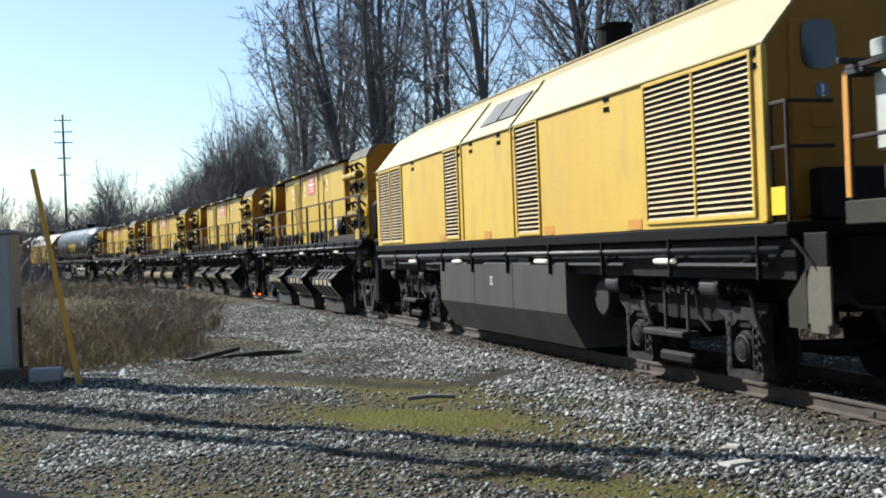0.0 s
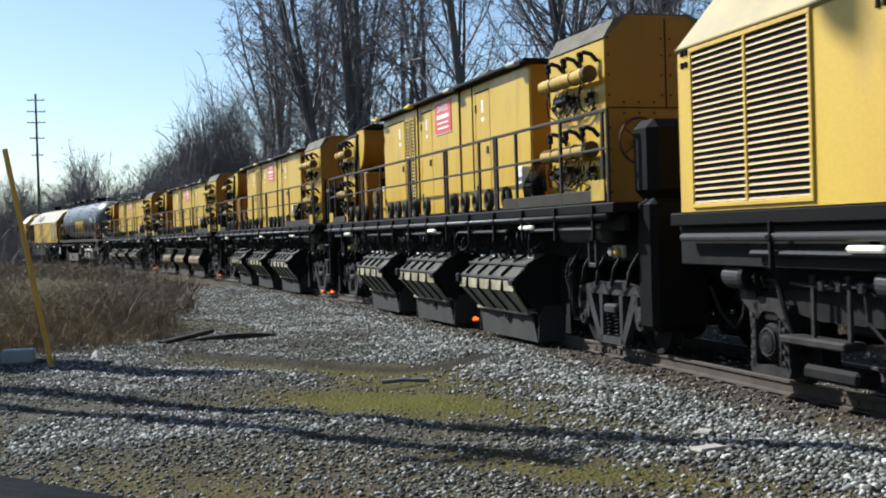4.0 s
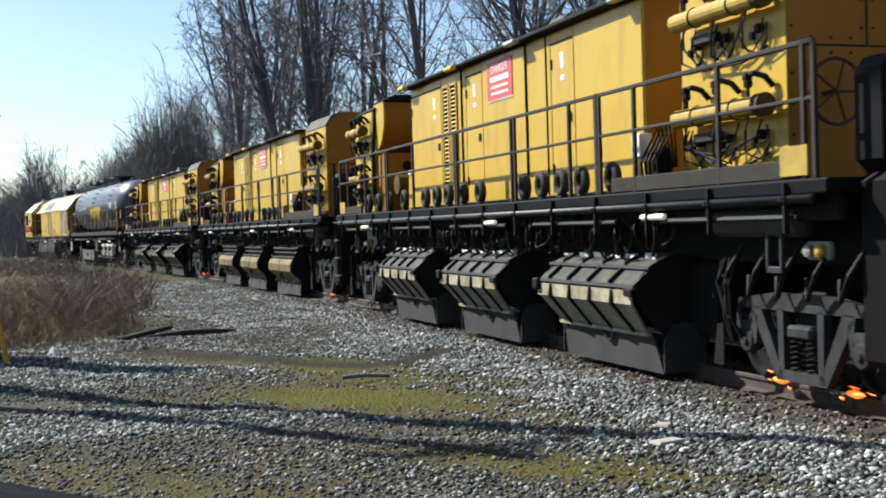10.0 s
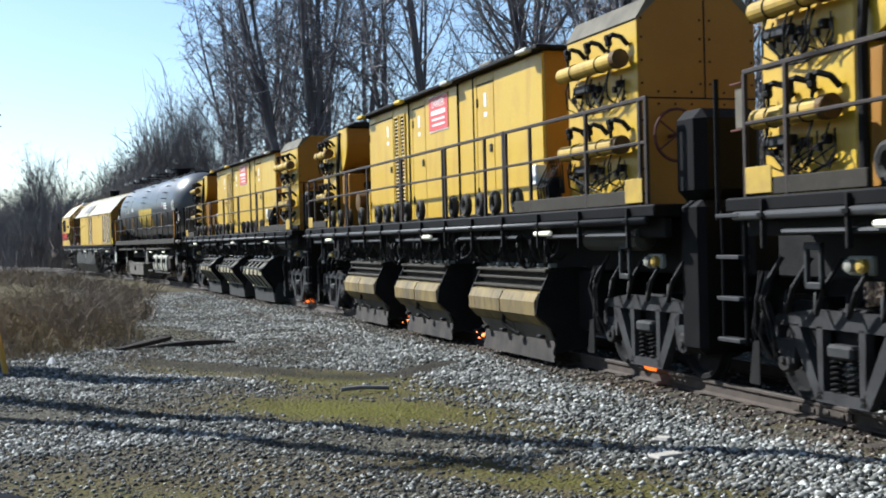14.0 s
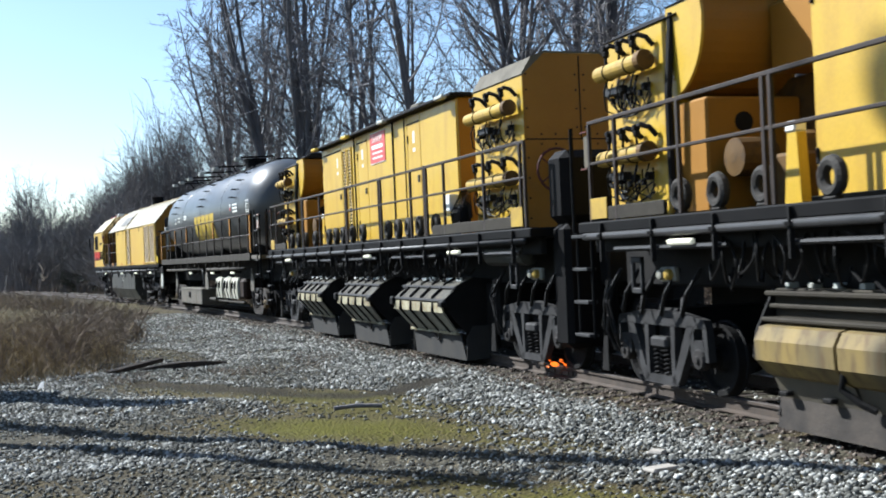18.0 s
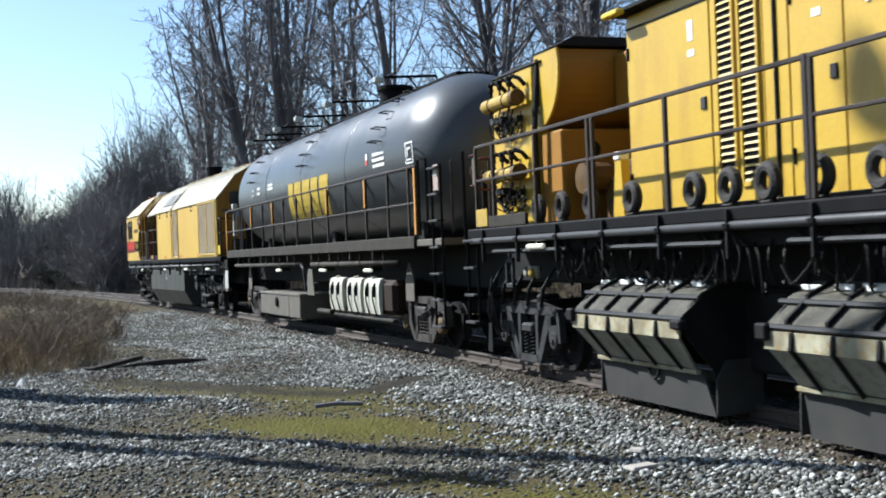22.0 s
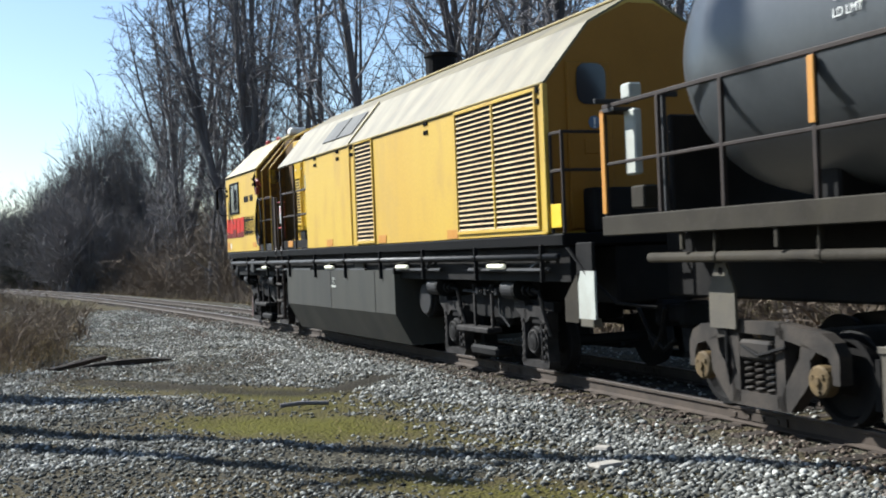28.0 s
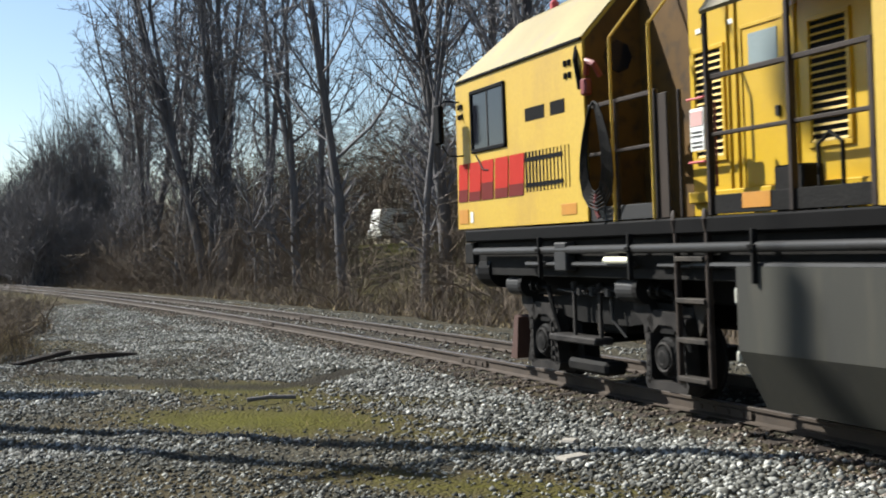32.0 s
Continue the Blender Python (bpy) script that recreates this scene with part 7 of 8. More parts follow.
def shroud(car, y0, y1, kind):
    """One grinding-stone shroud with its rubber skirt; kind 1: raised ribbed panels, kind 2: lowered rusty barrels."""
    L = y1 - y0
    if kind == 1:
        b = Build()
        b.plate([(-1.02, y0, 1.34), (-1.02, y1, 1.34), (-1.34, y1, 1.20), (-1.34, y0, 1.20)], (0.02, 0, 0.03))
        b.plate([(-1.34, y0, 1.16), (-1.34, y1, 1.16), (-1.56, y1, 0.98), (-1.56, y0, 0.98)], (0.02, 0, 0.03))
        sh = part("shroud", b, SHROUD_TOP, car, "dusty grey grinding shroud")
        part("hinge_bar", Build().tube([(-1.36, y0 - 0.06, 1.19), (-1.36, y1 + 0.06, 1.19)], 0.03, 6).tube([(-1.58, y0 - 0.06, 0.97), (-1.58, y1 + 0.06, 0.97)], 0.03, 6), GREYSTEEL, sh)
        part("front_band", Build().plate([(-1.60, y0, 0.93), (-1.60, y1, 0.93), (-1.60, y1, 0.76), (-1.60, y0, 0.76)], (0.025, 0, 0)), PALE, sh, "pale chipped band")
        part("slant_panel", Build().plate([(-1.60, y0 + 0.02, 0.78), (-1.60, y1 - 0.02, 0.78), (-1.24, y1 - 0.05, 0.37), (-1.24, y0 + 0.26, 0.37)], (0.02, 0, 0.02)), SHROUD, sh)
        part("bottom_edge", Build().box(-1.27, -1.20, y0 + 0.22, y1, 0.335, 0.385, 0.008), PALE, sh, "bright worn edge")
        part("clamp_strip", Build().box(-1.265, -1.215, y0 + 0.4, y1 - 0.2, 0.385, 0.425, 0.008), GREYSTEEL, sh)
        n = 4
        for k in range(n):
            y = y0 + L * (0.17 + 0.22 * k)
            r = Build()
            r.plate([(-1.62, y, 0.93), (-1.64, y, 0.77), (-1.27, y + 0.06, 0.36), (-1.22, y + 0.06, 0.39), (-1.58, y, 0.80), (-1.58, y, 0.93)], (0, 0.04, 0))
            part("rib", r, SOOT, sh)
            u = Build()
            u.plate([(-1.03, y + 0.12, 1.40), (-1.34, y + 0.12, 1.26), (-1.34, y + 0.12, 1.20), (-1.03, y + 0.12, 1.34)], (0, 0.04, 0))
            u.plate([(-1.36, y + 0.12, 1.22), (-1.58, y + 0.12, 1.04), (-1.58, y + 0.12, 0.98), (-1.36, y + 0.12, 1.14)], (0, 0.04, 0))
            part("rib", u, SOOT, sh)
        for k in range(6):
            y = y0 + 0.15 + k * (L - 0.45) / 5
            # sun glints along the hinge, painted as short white strips
            part("worn_plate", Build().box(-1.17, -1.14, y, y + 0.25 + 0.06 * (k % 2), 1.29, 1.365 - 0.012 * (k % 3), 0.006), WHITE, sh, "white strip painted as the hinge glint")
        ends = [(-1.57, 0.96), (-1.34, 1.2), (-1.0, 1.36), (-0.55, 1.3), (-0.5, 0.1), (-1.1, 0.05), (-1.14, 0.36), (-1.5, 0.78)]
        for y in (y0 + 0.02, y1 - 0.05):
            part("end_plate", Build().plate([(x, y, z) for x, z in ends], (0, 0.03, 0)), SOOT, sh, "sooty black end plate")
        sk = Build().plate([(-1.20, y0 + 0.2, 0.36), (-1.20, y1 - 0.02, 0.36), (-1.20, y1 - 0.12, -0.10), (-1.20, y0 - 0.05, -0.10)], (0.025, 0, 0.004))
        part("rubber_skirt", sk, RUBBER, sh, "dark rubber skirt")
        part("skirt_handle", Build().ring((-1.24, (y0 + y1) / 2 - 0.1, 0.33), 0.12, 0.02, "x", 8, 5, 180, 360), SOOT, sh)
        for y in (y0 - 0.05, y1 + 0.05):
            part("end_flap", Build().plate([(-1.05, y, 0.5), (-1.18, y, 0.3), (-1.19, y, -0.10), (-0.6, y, -0.08), (-0.6, y, 0.5)], (0, 0.02, 0)), RUBBER, sh)
        part("latch", Build().box(-1.66, -1.56, y0 - 0.12, y0 + 0.1, 0.86, 0.96, 0.02), SOOT, sh)
        part("latch", Build().box(-1.66, -1.56, y1 - 0.1, y1 + 0.08, 0.84, 1.0, 0.02), SOOT, sh)
    else:
        b = Build()
        b.box(-1.20, -1.02, y0, y1, 0.96, 1.30, 0.015)
        sh = part("shroud", b, SILL, car, "sooty grey lowered shroud")
        for xa, za, zb in ((-1.30, 1.225, 1.28), (-1.27, 1.10, 1.15), (-1.36, 0.97, 1.02)):
            part("ledge", Build().box(xa, -1.18, y0 - 0.03, y1 + 0.03, za, zb, 0.015), SILL, sh, "dusty grey ledge")
        half = (y0 + y1) / 2
        for a, c in ((y0 + 0.02, half - 0.025), (half + 0.025, y1 - 0.02)):
            q = Build()
            q.prism([(-1.24, 0.97), (-1.40, 0.93), (-1.47, 0.80), (-1.46, 0.60), (-1.34, 0.46), (-1.20, 0.40), (-1.1, 0.5), (-1.1, 0.95)], a, c)
            part("barrel_panel", q, SHROUD_TAN, sh, "rust-stained tan panel")
            part("lower_panel", Build().plate([(-1.26, a, 0.43), (-1.26, c, 0.43), (-1.16, c, 0.20), (-1.16, a, 0.20)], (0.03, 0, 0)), TAN, sh)
        part("skirt_panel", Build().plate([(-1.16, y0, 0.22), (-1.16, y1, 0.22), (-1.20, y1 + 0.03, -0.10), (-1.20, y0 - 0.06, -0.10)], (0.02, 0, 0.01)), DUSTY, sh, "dusty brown rubber skirt")
        part("hanger", Build().tube([(-1.40, half - 0.03, 0.56), (-1.40, half + 0.02, 0.42), (-1.32, half - 0.14, 0.30), (-1.25, half - 0.26, 0.24)], 0.035, 7), SOOT, sh, "sooty hanger arm")
        for y in (y0 + 0.3, half + 0.4, y1 - 0.2):
            part("clip", Build().box(-1.29, -1.2, y - 0.07, y + 0.07, 0.24, 0.29, 0.012), SOOT, sh)
        for k in range(7):
            y = y0 + 0.1 + k * (L - 0.3) / 6
            part("worn_plate", Build().box(-1.16, -1.04, y, y + 0.08, 1.30, 1.36, 0.01), DUSTWHITE, sh, "small pale worn block")
        ends = [(-1.42, 0.88), (-1.2, 1.3), (-0.55, 1.3), (-0.5, 0.1), (-1.2, 0.02), (-1.12, 0.3), (-1.46, 0.62)]
        for y in (y0 - 0.03, y1):
            part("end_plate", Build().plate([(x, y, z) for x, z in ends], (0, 0.03, 0)), SOOT, sh, "sooty black end plate")
    return sh


def sparks(car, y, seed, n=6, spread=0.3, x=-0.9):
    """A burst of glowing grit at the foot of the stones."""
    rnd = random.Random(seed)
    b = Build()
    w = rnd.uniform(0.10, 0.17)
    b.lathe((x - 0.02, y, 0.04), [(-w, 0.008), (-w * 0.6, 0.030), (0.0, 0.042), (w * 0.7, 0.026), (w, 0.008)], "y", 8)
    for i in range(n):
        u = rnd.random()
        c = Vector((x + rnd.uniform(-0.16, 0.12), y + rnd.gauss(0, spread * 0.4), 0.0 + 0.14 * rnd.random() ** 2))
        b.tube([c - Vector((0, 0.02 + 0.04 * u, 0)), c + Vector((0, 0.02 + 0.04 * u, 0.012))], rnd.uniform(0.005, 0.016), 5, r1=0.005)
    part("spark_burst", b, SPARK, car, "orange glowing grinding sparks")


SIGN_TEXT = text_mesh("sign_text", "DANGER", 0.19, WHITE)
WEIGHT_TEXT = [text_mesh("weight_text", "LD LMT", 0.11, WHITE), text_mesh("weight_text", "LT WT", 0.11, WHITE)]
HOSE_LOOPS = []
for q in range(4):
    r = 0.17 + 0.025 * q
    arc = [(-0.02 - 0.10 * math.sin(math.pi * k / 10), r * 0.55 - r * 0.75 * math.sin(math.pi * k / 10) * (1 + 0.1 * q), 0.24 - (0.42 + 0.03 * q) * k / 10) for k in range(11)]
    arc += [(0.05, r * 0.9, -0.2 - 0.03 * q), (0.12, r * 1.3, -0.1)]
    hb = Build().tube(arc, 0.016, 6)
    HOSE_LOOPS.append(hb.mesh("hydraulic_hose", HOSE))


def grinding_car(label):
    car = empty("grinding_car", label, "rail vehicle", "cars of the grinding train")
    part("deck", Build().box(-1.5, 1.5, -4.6, 14.3, 1.97, 2.12, 0.02), BLACK, car, "black deck edge")
    part("frame_beam", Build().box(-0.62, 0.62, -5.3, 14.7, 1.25, 1.97, 0.03), SOOT, car)
    part("side_beam", Build().box(-1.30, -1.2, -4.5, 14.2, 1.72, 1.97, 0.01), SOOT, car)
    part("side_beam", Build().box(1.2, 1.30, -4.5, 14.2, 1.72, 1.97, 0.01), SOOT, car)
    # long cabinet with doors
    cab = part("cabinet", Build().box(-0.785, 0.8, 0.0, 10.05, 2.14, 4.70, 0.02), YELLOW, car, "yellow steel machinery cabinet")
    part("cabinet_roof", Build().box(-0.98, 0.98, -0.18, 10.25, 4.70, 4.765, 0.015), SOOT, cab, "dark overhanging roof edge")
    seams = [0.0, 2.06, 2.88, 3.84, 5.84, 6.68, 7.12, 8.12, 10.05]
    for i, (a, c) in enumerate(zip(seams, seams[1:])):
        if i == 6:
            continue
        d = part("door" if i in (1, 4, 7) else "side_panel", Build().box(-0.812, -0.784, a + 0.012, c - 0.012, 2.2, 4.66, 0.006), YELLOW, cab)
        if i in (1, 4, 7):
            part("door_handle", Build().box(-0.835, -0.81, a + 0.1, a + 0.2, 3.28, 3.42, 0.006), GREYSTEEL, d, "grey latch")
            for z in (2.6, 4.2):
                part("hinge", Build().box(-0.835, -0.81, c - 0.06, c - 0.02, z - 0.08, z + 0.08, 0.006), SOOT, d)
            part("door_lip", Build().box(-0.83, -0.81, a + 0.02, c - 0.02, 4.5, 4.525, 0.004), SOOT, d)
            part("sticker", Build().box(-0.817, -0.811, a + 0.34, a + 0.46, 4.1, 4.34, 0.001), WHITE, d, "small white sticker")
            part("sticker", Build().box(-0.817, -0.811, a + 0.32, a + 0.47, 3.92, 4.0, 0.001), WHITE, d, "small white sticker")
    part("side_panel", Build().box(-0.805, -0.784, 7.13, 8.11, 2.2, 4.66, 0.004), YELLOW, cab)
    for a in (7.18, 7.62):
        louvre(cab, -0.806, a, a + 0.38, 2.35, 4.5, 1, 26, YELLOW)
    part("batten", Build().box(-0.84, -0.80, 3.82, 3.86, 2.2, 4.68, 0.006), SOOT, cab, "dark vertical joint")
    part("batten", Build().box(-0.84, -0.80, 6.88, 6.92, 2.2, 4.68, 0.006), SOOT, cab, "dark vertical joint")
    part("batten", Build().box(-0.83, -0.80, 3.03, 3.06, 2.2, 4.68, 0.006), SOOT, cab, "dark vertical joint")
    part("end_plate", Build().box(-0.77, 0.79, -0.012, -0.001, 2.16, 4.68, 0.002), SHADE_BROWN, cab, "yellow end wall, shade painted brown")
    sg = part("danger_sign", Build().box(-0.826, -0.811, 4.41, 5.55, 3.93, 4.60, 0.002), RED, cab, "red warning sign with white lettering")
    part("sign_text", SIGN_TEXT, None, sg, "white letters", at=facing_left(-0.829, 4.98, 4.45))
    part("sign_line", Build().box(-0.831, -0.825, 4.56, 5.4, 4.24, 4.33), WHITE, sg)
    part("sign_line", Build().box(-0.831, -0.825, 4.6, 5.36, 4.13, 4.17), WHITE, sg)
    part("sign_line", Build().box(-0.831, -0.825, 4.6, 5.36, 4.02, 4.06), WHITE, sg)
    dash = Build().box(-0.829, -0.812, 0, 0.05, 0, 0.03).mesh("sign_dash", WHITE)
    for k in range(10):
        for z in (4.60, 3.90):
            part("sign_dash", dash, None, sg, "white border dash", at=pose(0, 4.40 + k * 0.118, z))
    for y in (0.25, 3.95, 6.95, 10.0):
        lp = part("eave_lamp", Build().box(-1.08, -0.96, y - 0.22, y + 0.22, 4.67, 4.745, 0.02), TABYEL if y > 6 else DUSTWHITE, cab, "small eave lamp")
    for y, w_, h_ in ((3.1, 0.6, 0.28), (4.9, 0.7, 0.2), (1.5, 0.5, 0.14), (8.0, 0.5, 0.12)):
        part("roof_vent", Build().box(-0.45, 0.25, y, y + w_, 4.76, 4.76 + h_, 0.04), DUSTROOF if h_ > 0.18 else SOOT, cab, "small roof vent")
    part("kick_strip", Build().box(-0.90, -0.80, 0.0, 10.05, 2.13, 2.20, 0.01), SILL, cab)
    # near block: tall yellow housing with arched roof and a valve panel
    nb = Build()
    nb.prism([(-0.9, 2.14), (-0.9, 4.62), (-0.72, 4.86), (-0.5, 4.95), (0.5, 4.95), (0.72, 4.86), (0.9, 4.62), (0.9, 2.14)], -3.2, -1.12)
    nbp = part("filter_housing", nb, YELLOW, car, "tall yellow filter housing with curved roof")
    part("roof_skin", Build().prism([(-0.92, 4.60), (-0.74, 4.88), (-0.5, 4.975), (0.5, 4.975), (0.74, 4.88), (0.92, 4.60), (0.9, 4.58), (0.5, 4.95), (-0.5, 4.95), (-0.9, 4.58)], -3.22, -1.1), DUSTROOF, nbp)
    # shade of the housing's end is painted in here
    part("end_plate", Build().plate([(-0.89, -3.202, 2.15), (0.89, -3.202, 2.15), (0.89, -3.202, 4.60), (0.7, -3.202, 4.85), (0.5, -3.202, 4.94), (-0.5, -3.202, 4.94), (-0.7, -3.202, 4.85), (-0.89, -3.202, 4.60)], (0, -0.01, 0)), SHADE_BROWN, nbp, "yellow end wall, shade painted brown")
    part("end_seam", Build().box(-0.88, 0.9, -3.222, -3.205, 3.55, 3.57, 0.004), SOOT, nbp)
    part("end_seam", Build().box(0.1, 0.12, -3.224, -3.205, 3.57, 4.9, 0.004), SOOT, nbp)
    rv = Build()
    for z in (2.3, 2.62, 2.94, 3.26, 3.75, 4.05, 4.35, 4.6):
        for x in (-0.84, 0.04, 0.19, 0.84):
            rv.box(x - 0.014, x + 0.014, -3.222, -3.210, z - 0.014, z + 0.014)
    for x in (-0.6, -0.35, -0.1, 0.4, 0.65):
        for z in (3.48, 3.64):
            rv.box(x - 0.014, x + 0.014, -3.222, -3.210, z - 0.014, z + 0.014)
    part("rivets", rv, SOOT, nbp, "rows of dark rivets")
    part("skirt_rail", Build().box(-0.95, -0.9, -3.2, -1.12, 2.14, 2.3, 0.01), SOOT, nbp)
    valve_panel(car, -3.15, -1.2)
    hw = Build().ring((-0.45, -3.42, 3.05), 0.34, 0.022, "y", 20, 5)
    for k in range(5):
        a = radians(72 * k)
        hw.tube([(-0.45, -3.42, 3.05), (-0.45 + 0.33 * math.cos(a), -3.42, 3.05 + 0.33 * math.sin(a))], 0.014, 5)
    hw.tube([(-0.45, -3.42, 3.05), (-0.45, -3.2, 3.05)], 0.03, 6)
    part("hand_wheel", hw, WHEELRED, car, "dull red spoked brake wheel")
    part("dust_duct", Build().box(-1.15, -0.25, -5.05, -4.45, 2.15, 3.22, 0.12), BLACK, car, "black dust duct hood")
    part("duct_trunk", Build().box(-1.15, -0.3, -5.05, -4.55, 0.35, 2.15, 0.08), BLACK, car)
    part("control_box", Build().box(-1.28, -1.1, -0.72, -0.5, 2.55, 2.85, 0.015), WHITE, car, "small white control box")
    part("air_dryer", Build().lathe((-1.1, -0.95, 2.15), [(0, 0.12), (0.45, 0.12), (0.5, 0.08)], "z", 12), SOOT, car)
    for k in range(5):
        bt = Build().tube([(-1.15, -0.55 - 0.1 * k, 2.2), (-1.25, -0.7 - 0.1 * k, 2.5), (-1.1, -0.85 - 0.1 * k, 2.9), (-1.05, -1.0 - 0.05 * k, 2.4)], 0.02, 5)
        part("cable", bt, HOSE, car)
    part("toe_board", Build().box(-1.47, -1.42, -4.2, -0.3, 2.13, 2.31, 0.008), SILL, car)
    # far block: valve panel before a round fan drum
    fb = part("far_housing", Build().box(-0.9, 0.9, 12.88, 14.5, 2.14, 4.55, 0.03), YELLOW, car, "yellow housing with a valve panel")
    part("housing_roof", Build().prism([(-0.92, 4.55), (-0.6, 4.72), (0.6, 4.72), (0.92, 4.55)], 12.6, 14.52), SOOT, fb)
    valve_panel(car, 12.95, 14.42)
    scroll = [(12.87, 4.66), (12.10, 4.66), (12.06, 4.50)] + [(12.86 - 0.80 * math.cos(radians(a)), 4.40 - 0.84 * math.sin(radians(a))) for a in range(0, 91, 9)] + [(12.87, 3.56)]
    fan = part("fan_housing", Build().prism(scroll, -0.82, 0.55, axis="x"), SHADE_BROWN, car, "ochre fan scroll housing, dirt and shade painted in")
    part("scroll_side", Build().prism([(12.868 - (12.868 - y) * 1.03, z + (0.02 if z > 4.6 else -0.012)) for y, z in scroll], -0.86, -0.82, axis="x"), YELLOW, fan, "yellow flanged scroll side")
    part("scroll_band", Build().prism([(12.868 - (12.868 - y) * 1.03, z + (0.02 if z > 4.6 else -0.012)) for y, z in scroll], 0.50, 0.56, axis="x"), SHADE_BROWN, fan)
    part("fan_outlet", Build().box(0.05, 0.78, 10.1, 12.05, 3.75, 4.58, 0.04), SHADE_BROWN, car, "duct with dirt and shade painted brown")
    part("recess_wall", Build().box(0.5, 0.8, 10.08, 12.86, 2.14, 3.75, 0.02), DARKBROWN, car, "back wall, dirt and recess shade painted brown")
    part("fan_cap", Build().prism([(-0.88, 4.69), (-0.6, 4.82), (0.5, 4.82), (0.62, 4.69)], 11.98, 12.9), SOOT, car, "dark sooty cap over the fan")
    part("fan_base", Build().box(-0.80, 0.5, 12.12, 12.84, 2.14, 3.50, 0.03), SHADE_BROWN, car, "ochre fan base, dirt and shade painted in")
    part("pump_block", Build().box(-0.35, 0.4, 11.0, 11.7, 2.14, 2.75, 0.04).lathe((0, 11.3, 2.75), [(-0.02, 0.2), (0.2, 0.2), (0.25, 0.1)], "z", 14), DARKBROWN, car, "pump block, dirt and recess shade painted brown")
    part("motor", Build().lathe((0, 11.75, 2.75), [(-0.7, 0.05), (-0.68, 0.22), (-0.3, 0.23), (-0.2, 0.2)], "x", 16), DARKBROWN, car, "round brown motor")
    part("motor_stand", Build().convex([(-0.72, 10.45, 2.14), (-0.72, 10.75, 2.14), (-0.72, 10.66, 2.9), (-0.72, 10.5, 2.9), (-0.6, 10.45, 2.14), (-0.6, 10.75, 2.14), (-0.6, 10.66, 2.9), (-0.6, 10.5, 2.9)], [(0, 1, 2, 3), (7, 6, 5, 4), (0, 4, 5, 1), (1, 5, 6, 2), (2, 6, 7, 3), (3, 7, 4, 0)]), YELLOW, car, "yellow stand with a white cap")
    part("stand_cap", Build().box(-0.74, -0.58, 10.5, 10.68, 2.9, 3.02, 0.02), WHITE, car)
    part("round_plate", Build().lathe((-0.3, 12.12, 3.2), [(0, 0.12), (-0.015, 0.12)], "y", 16), SOOT, car)
    part("fan_pipe", Build().tube([(-0.85, 12.75, 4.6), (-0.95, 12.72, 3.6), (-0.92, 12.76, 2.3)], 0.05, 8), SOOT, car)
    part("toe_board", Build().box(-1.47, -1.42, 12.0, 13.9, 2.13, 2.30, 0.008), SILL, car)
    # rails, plates, ladder
    hand_rail(car, -1.45, (-4.38, -4.22, -2.76, -0.91, 0.02, 0.93, 2.87, 3.01, 5.51, 8.06, 9.84, 9.97, 11.64, 13.22, 13.95), 2.12, 3.40, 2.87, RAILPAINT)
    part("heavy_post", Build().box(-1.48, -1.42, 0.05, 0.14, 2.12, 3.43, 0.01), RAILPAINT, car)
    part("heavy_post", Build().box(-1.48, -1.42, 5.54, 5.62, 2.12, 3.43, 0.01), RAILPAINT, car)
    part("yellow_plate", Build().box(-1.485, -1.47, 13.45, 13.92, 2.15, 2.42, 0.004), PLATEYEL, car, "bright yellow end plate")
    part("yellow_plate", Build().box(-1.485, -1.47, -4.3, -3.87, 2.15, 2.44, 0.004), PLATEYEL, car, "bright yellow end plate")
    # grey here holds the shade that lies on the placard
    part("end_placard", Build().box(-1.43, -1.41, 13.99, 14.17, 2.84, 3.26, 0.004), DUSTROOF, car, "small placard, its shade painted grey")
    ladder(car, -1.46, 13.98, 14.42, 0.60, 2.0, 4)
    for z in (2.82, 3.3):
        part("grab_bar", Build().tube([(-1.42, 13.98, z), (-1.46, 14.0, z), (-1.46, 14.2, z)], 0.012, 6), WHEELRED, car, "dull red grab bar")
    part("ladder_post", Build().tube([(-1.46, 14.5, 1.9), (-1.46, 14.5, 3.4)], 0.03, 6), BLACK, car)
    # hose reels standing along the deck edge
    ring = Build().ring((0, 0, 0.21), 0.145, 0.062, "x", 20, 8).box(-0.05, 0.05, -0.1, 0.1, 0.0, 0.03, 0.01).mesh("hose_reel", REEL)
    for y in (-0.02, 0.89, 1.55, 2.24, 2.89, 4.8, 5.63, 6.42, 7.08, 7.76, 9.15, 10.24, 11.11, 11.9):
        part("hose_reel", ring, None, car, "dark coiled hose ring", at=pose(-1.30, y, 2.13, 0, 0, -4))
    # under the deck
    sill_pipes(car, -4.4, 14.1, 1.93, (11.6, 3.9, -1.4), step=1.35)
    part("carriage", Build().box(-0.75, 0.75, -1.5, 10.9, 0.35, 1.25, 0.04), SOOT, car, "sooty grinding carriage")
    # added dark boxes stand in for the shade between the trucks
    for ya, yb in ((-5.1, -1.6), (11.0, 14.4)):
        part("valve_locker", Build().box(0.5, 1.1, ya, yb, 0.75, 1.9, 0.04), SOOT, car, "dark box added to blacken the gap below deck")
    part("air_tank", Build().lathe((-1.2, 0, 1.72), [(-3.9, 0.05), (-3.85, 0.16), (-2.4, 0.16), (-2.35, 0.05)], "y", 14), TANKGREY, car, "grey air tank")
    rnd = random.Random(5)
    y = -1.5
    while y < 11.2:
        part("hydraulic_hose", HOSE_LOOPS[rnd.randrange(4)], None, car, at=pose(-1.28 + rnd.uniform(-0.05, 0.06), y, 1.62 + rnd.uniform(-0.06, 0.05), rnd.uniform(-25, 25), 0, rnd.uniform(-35, 35)))
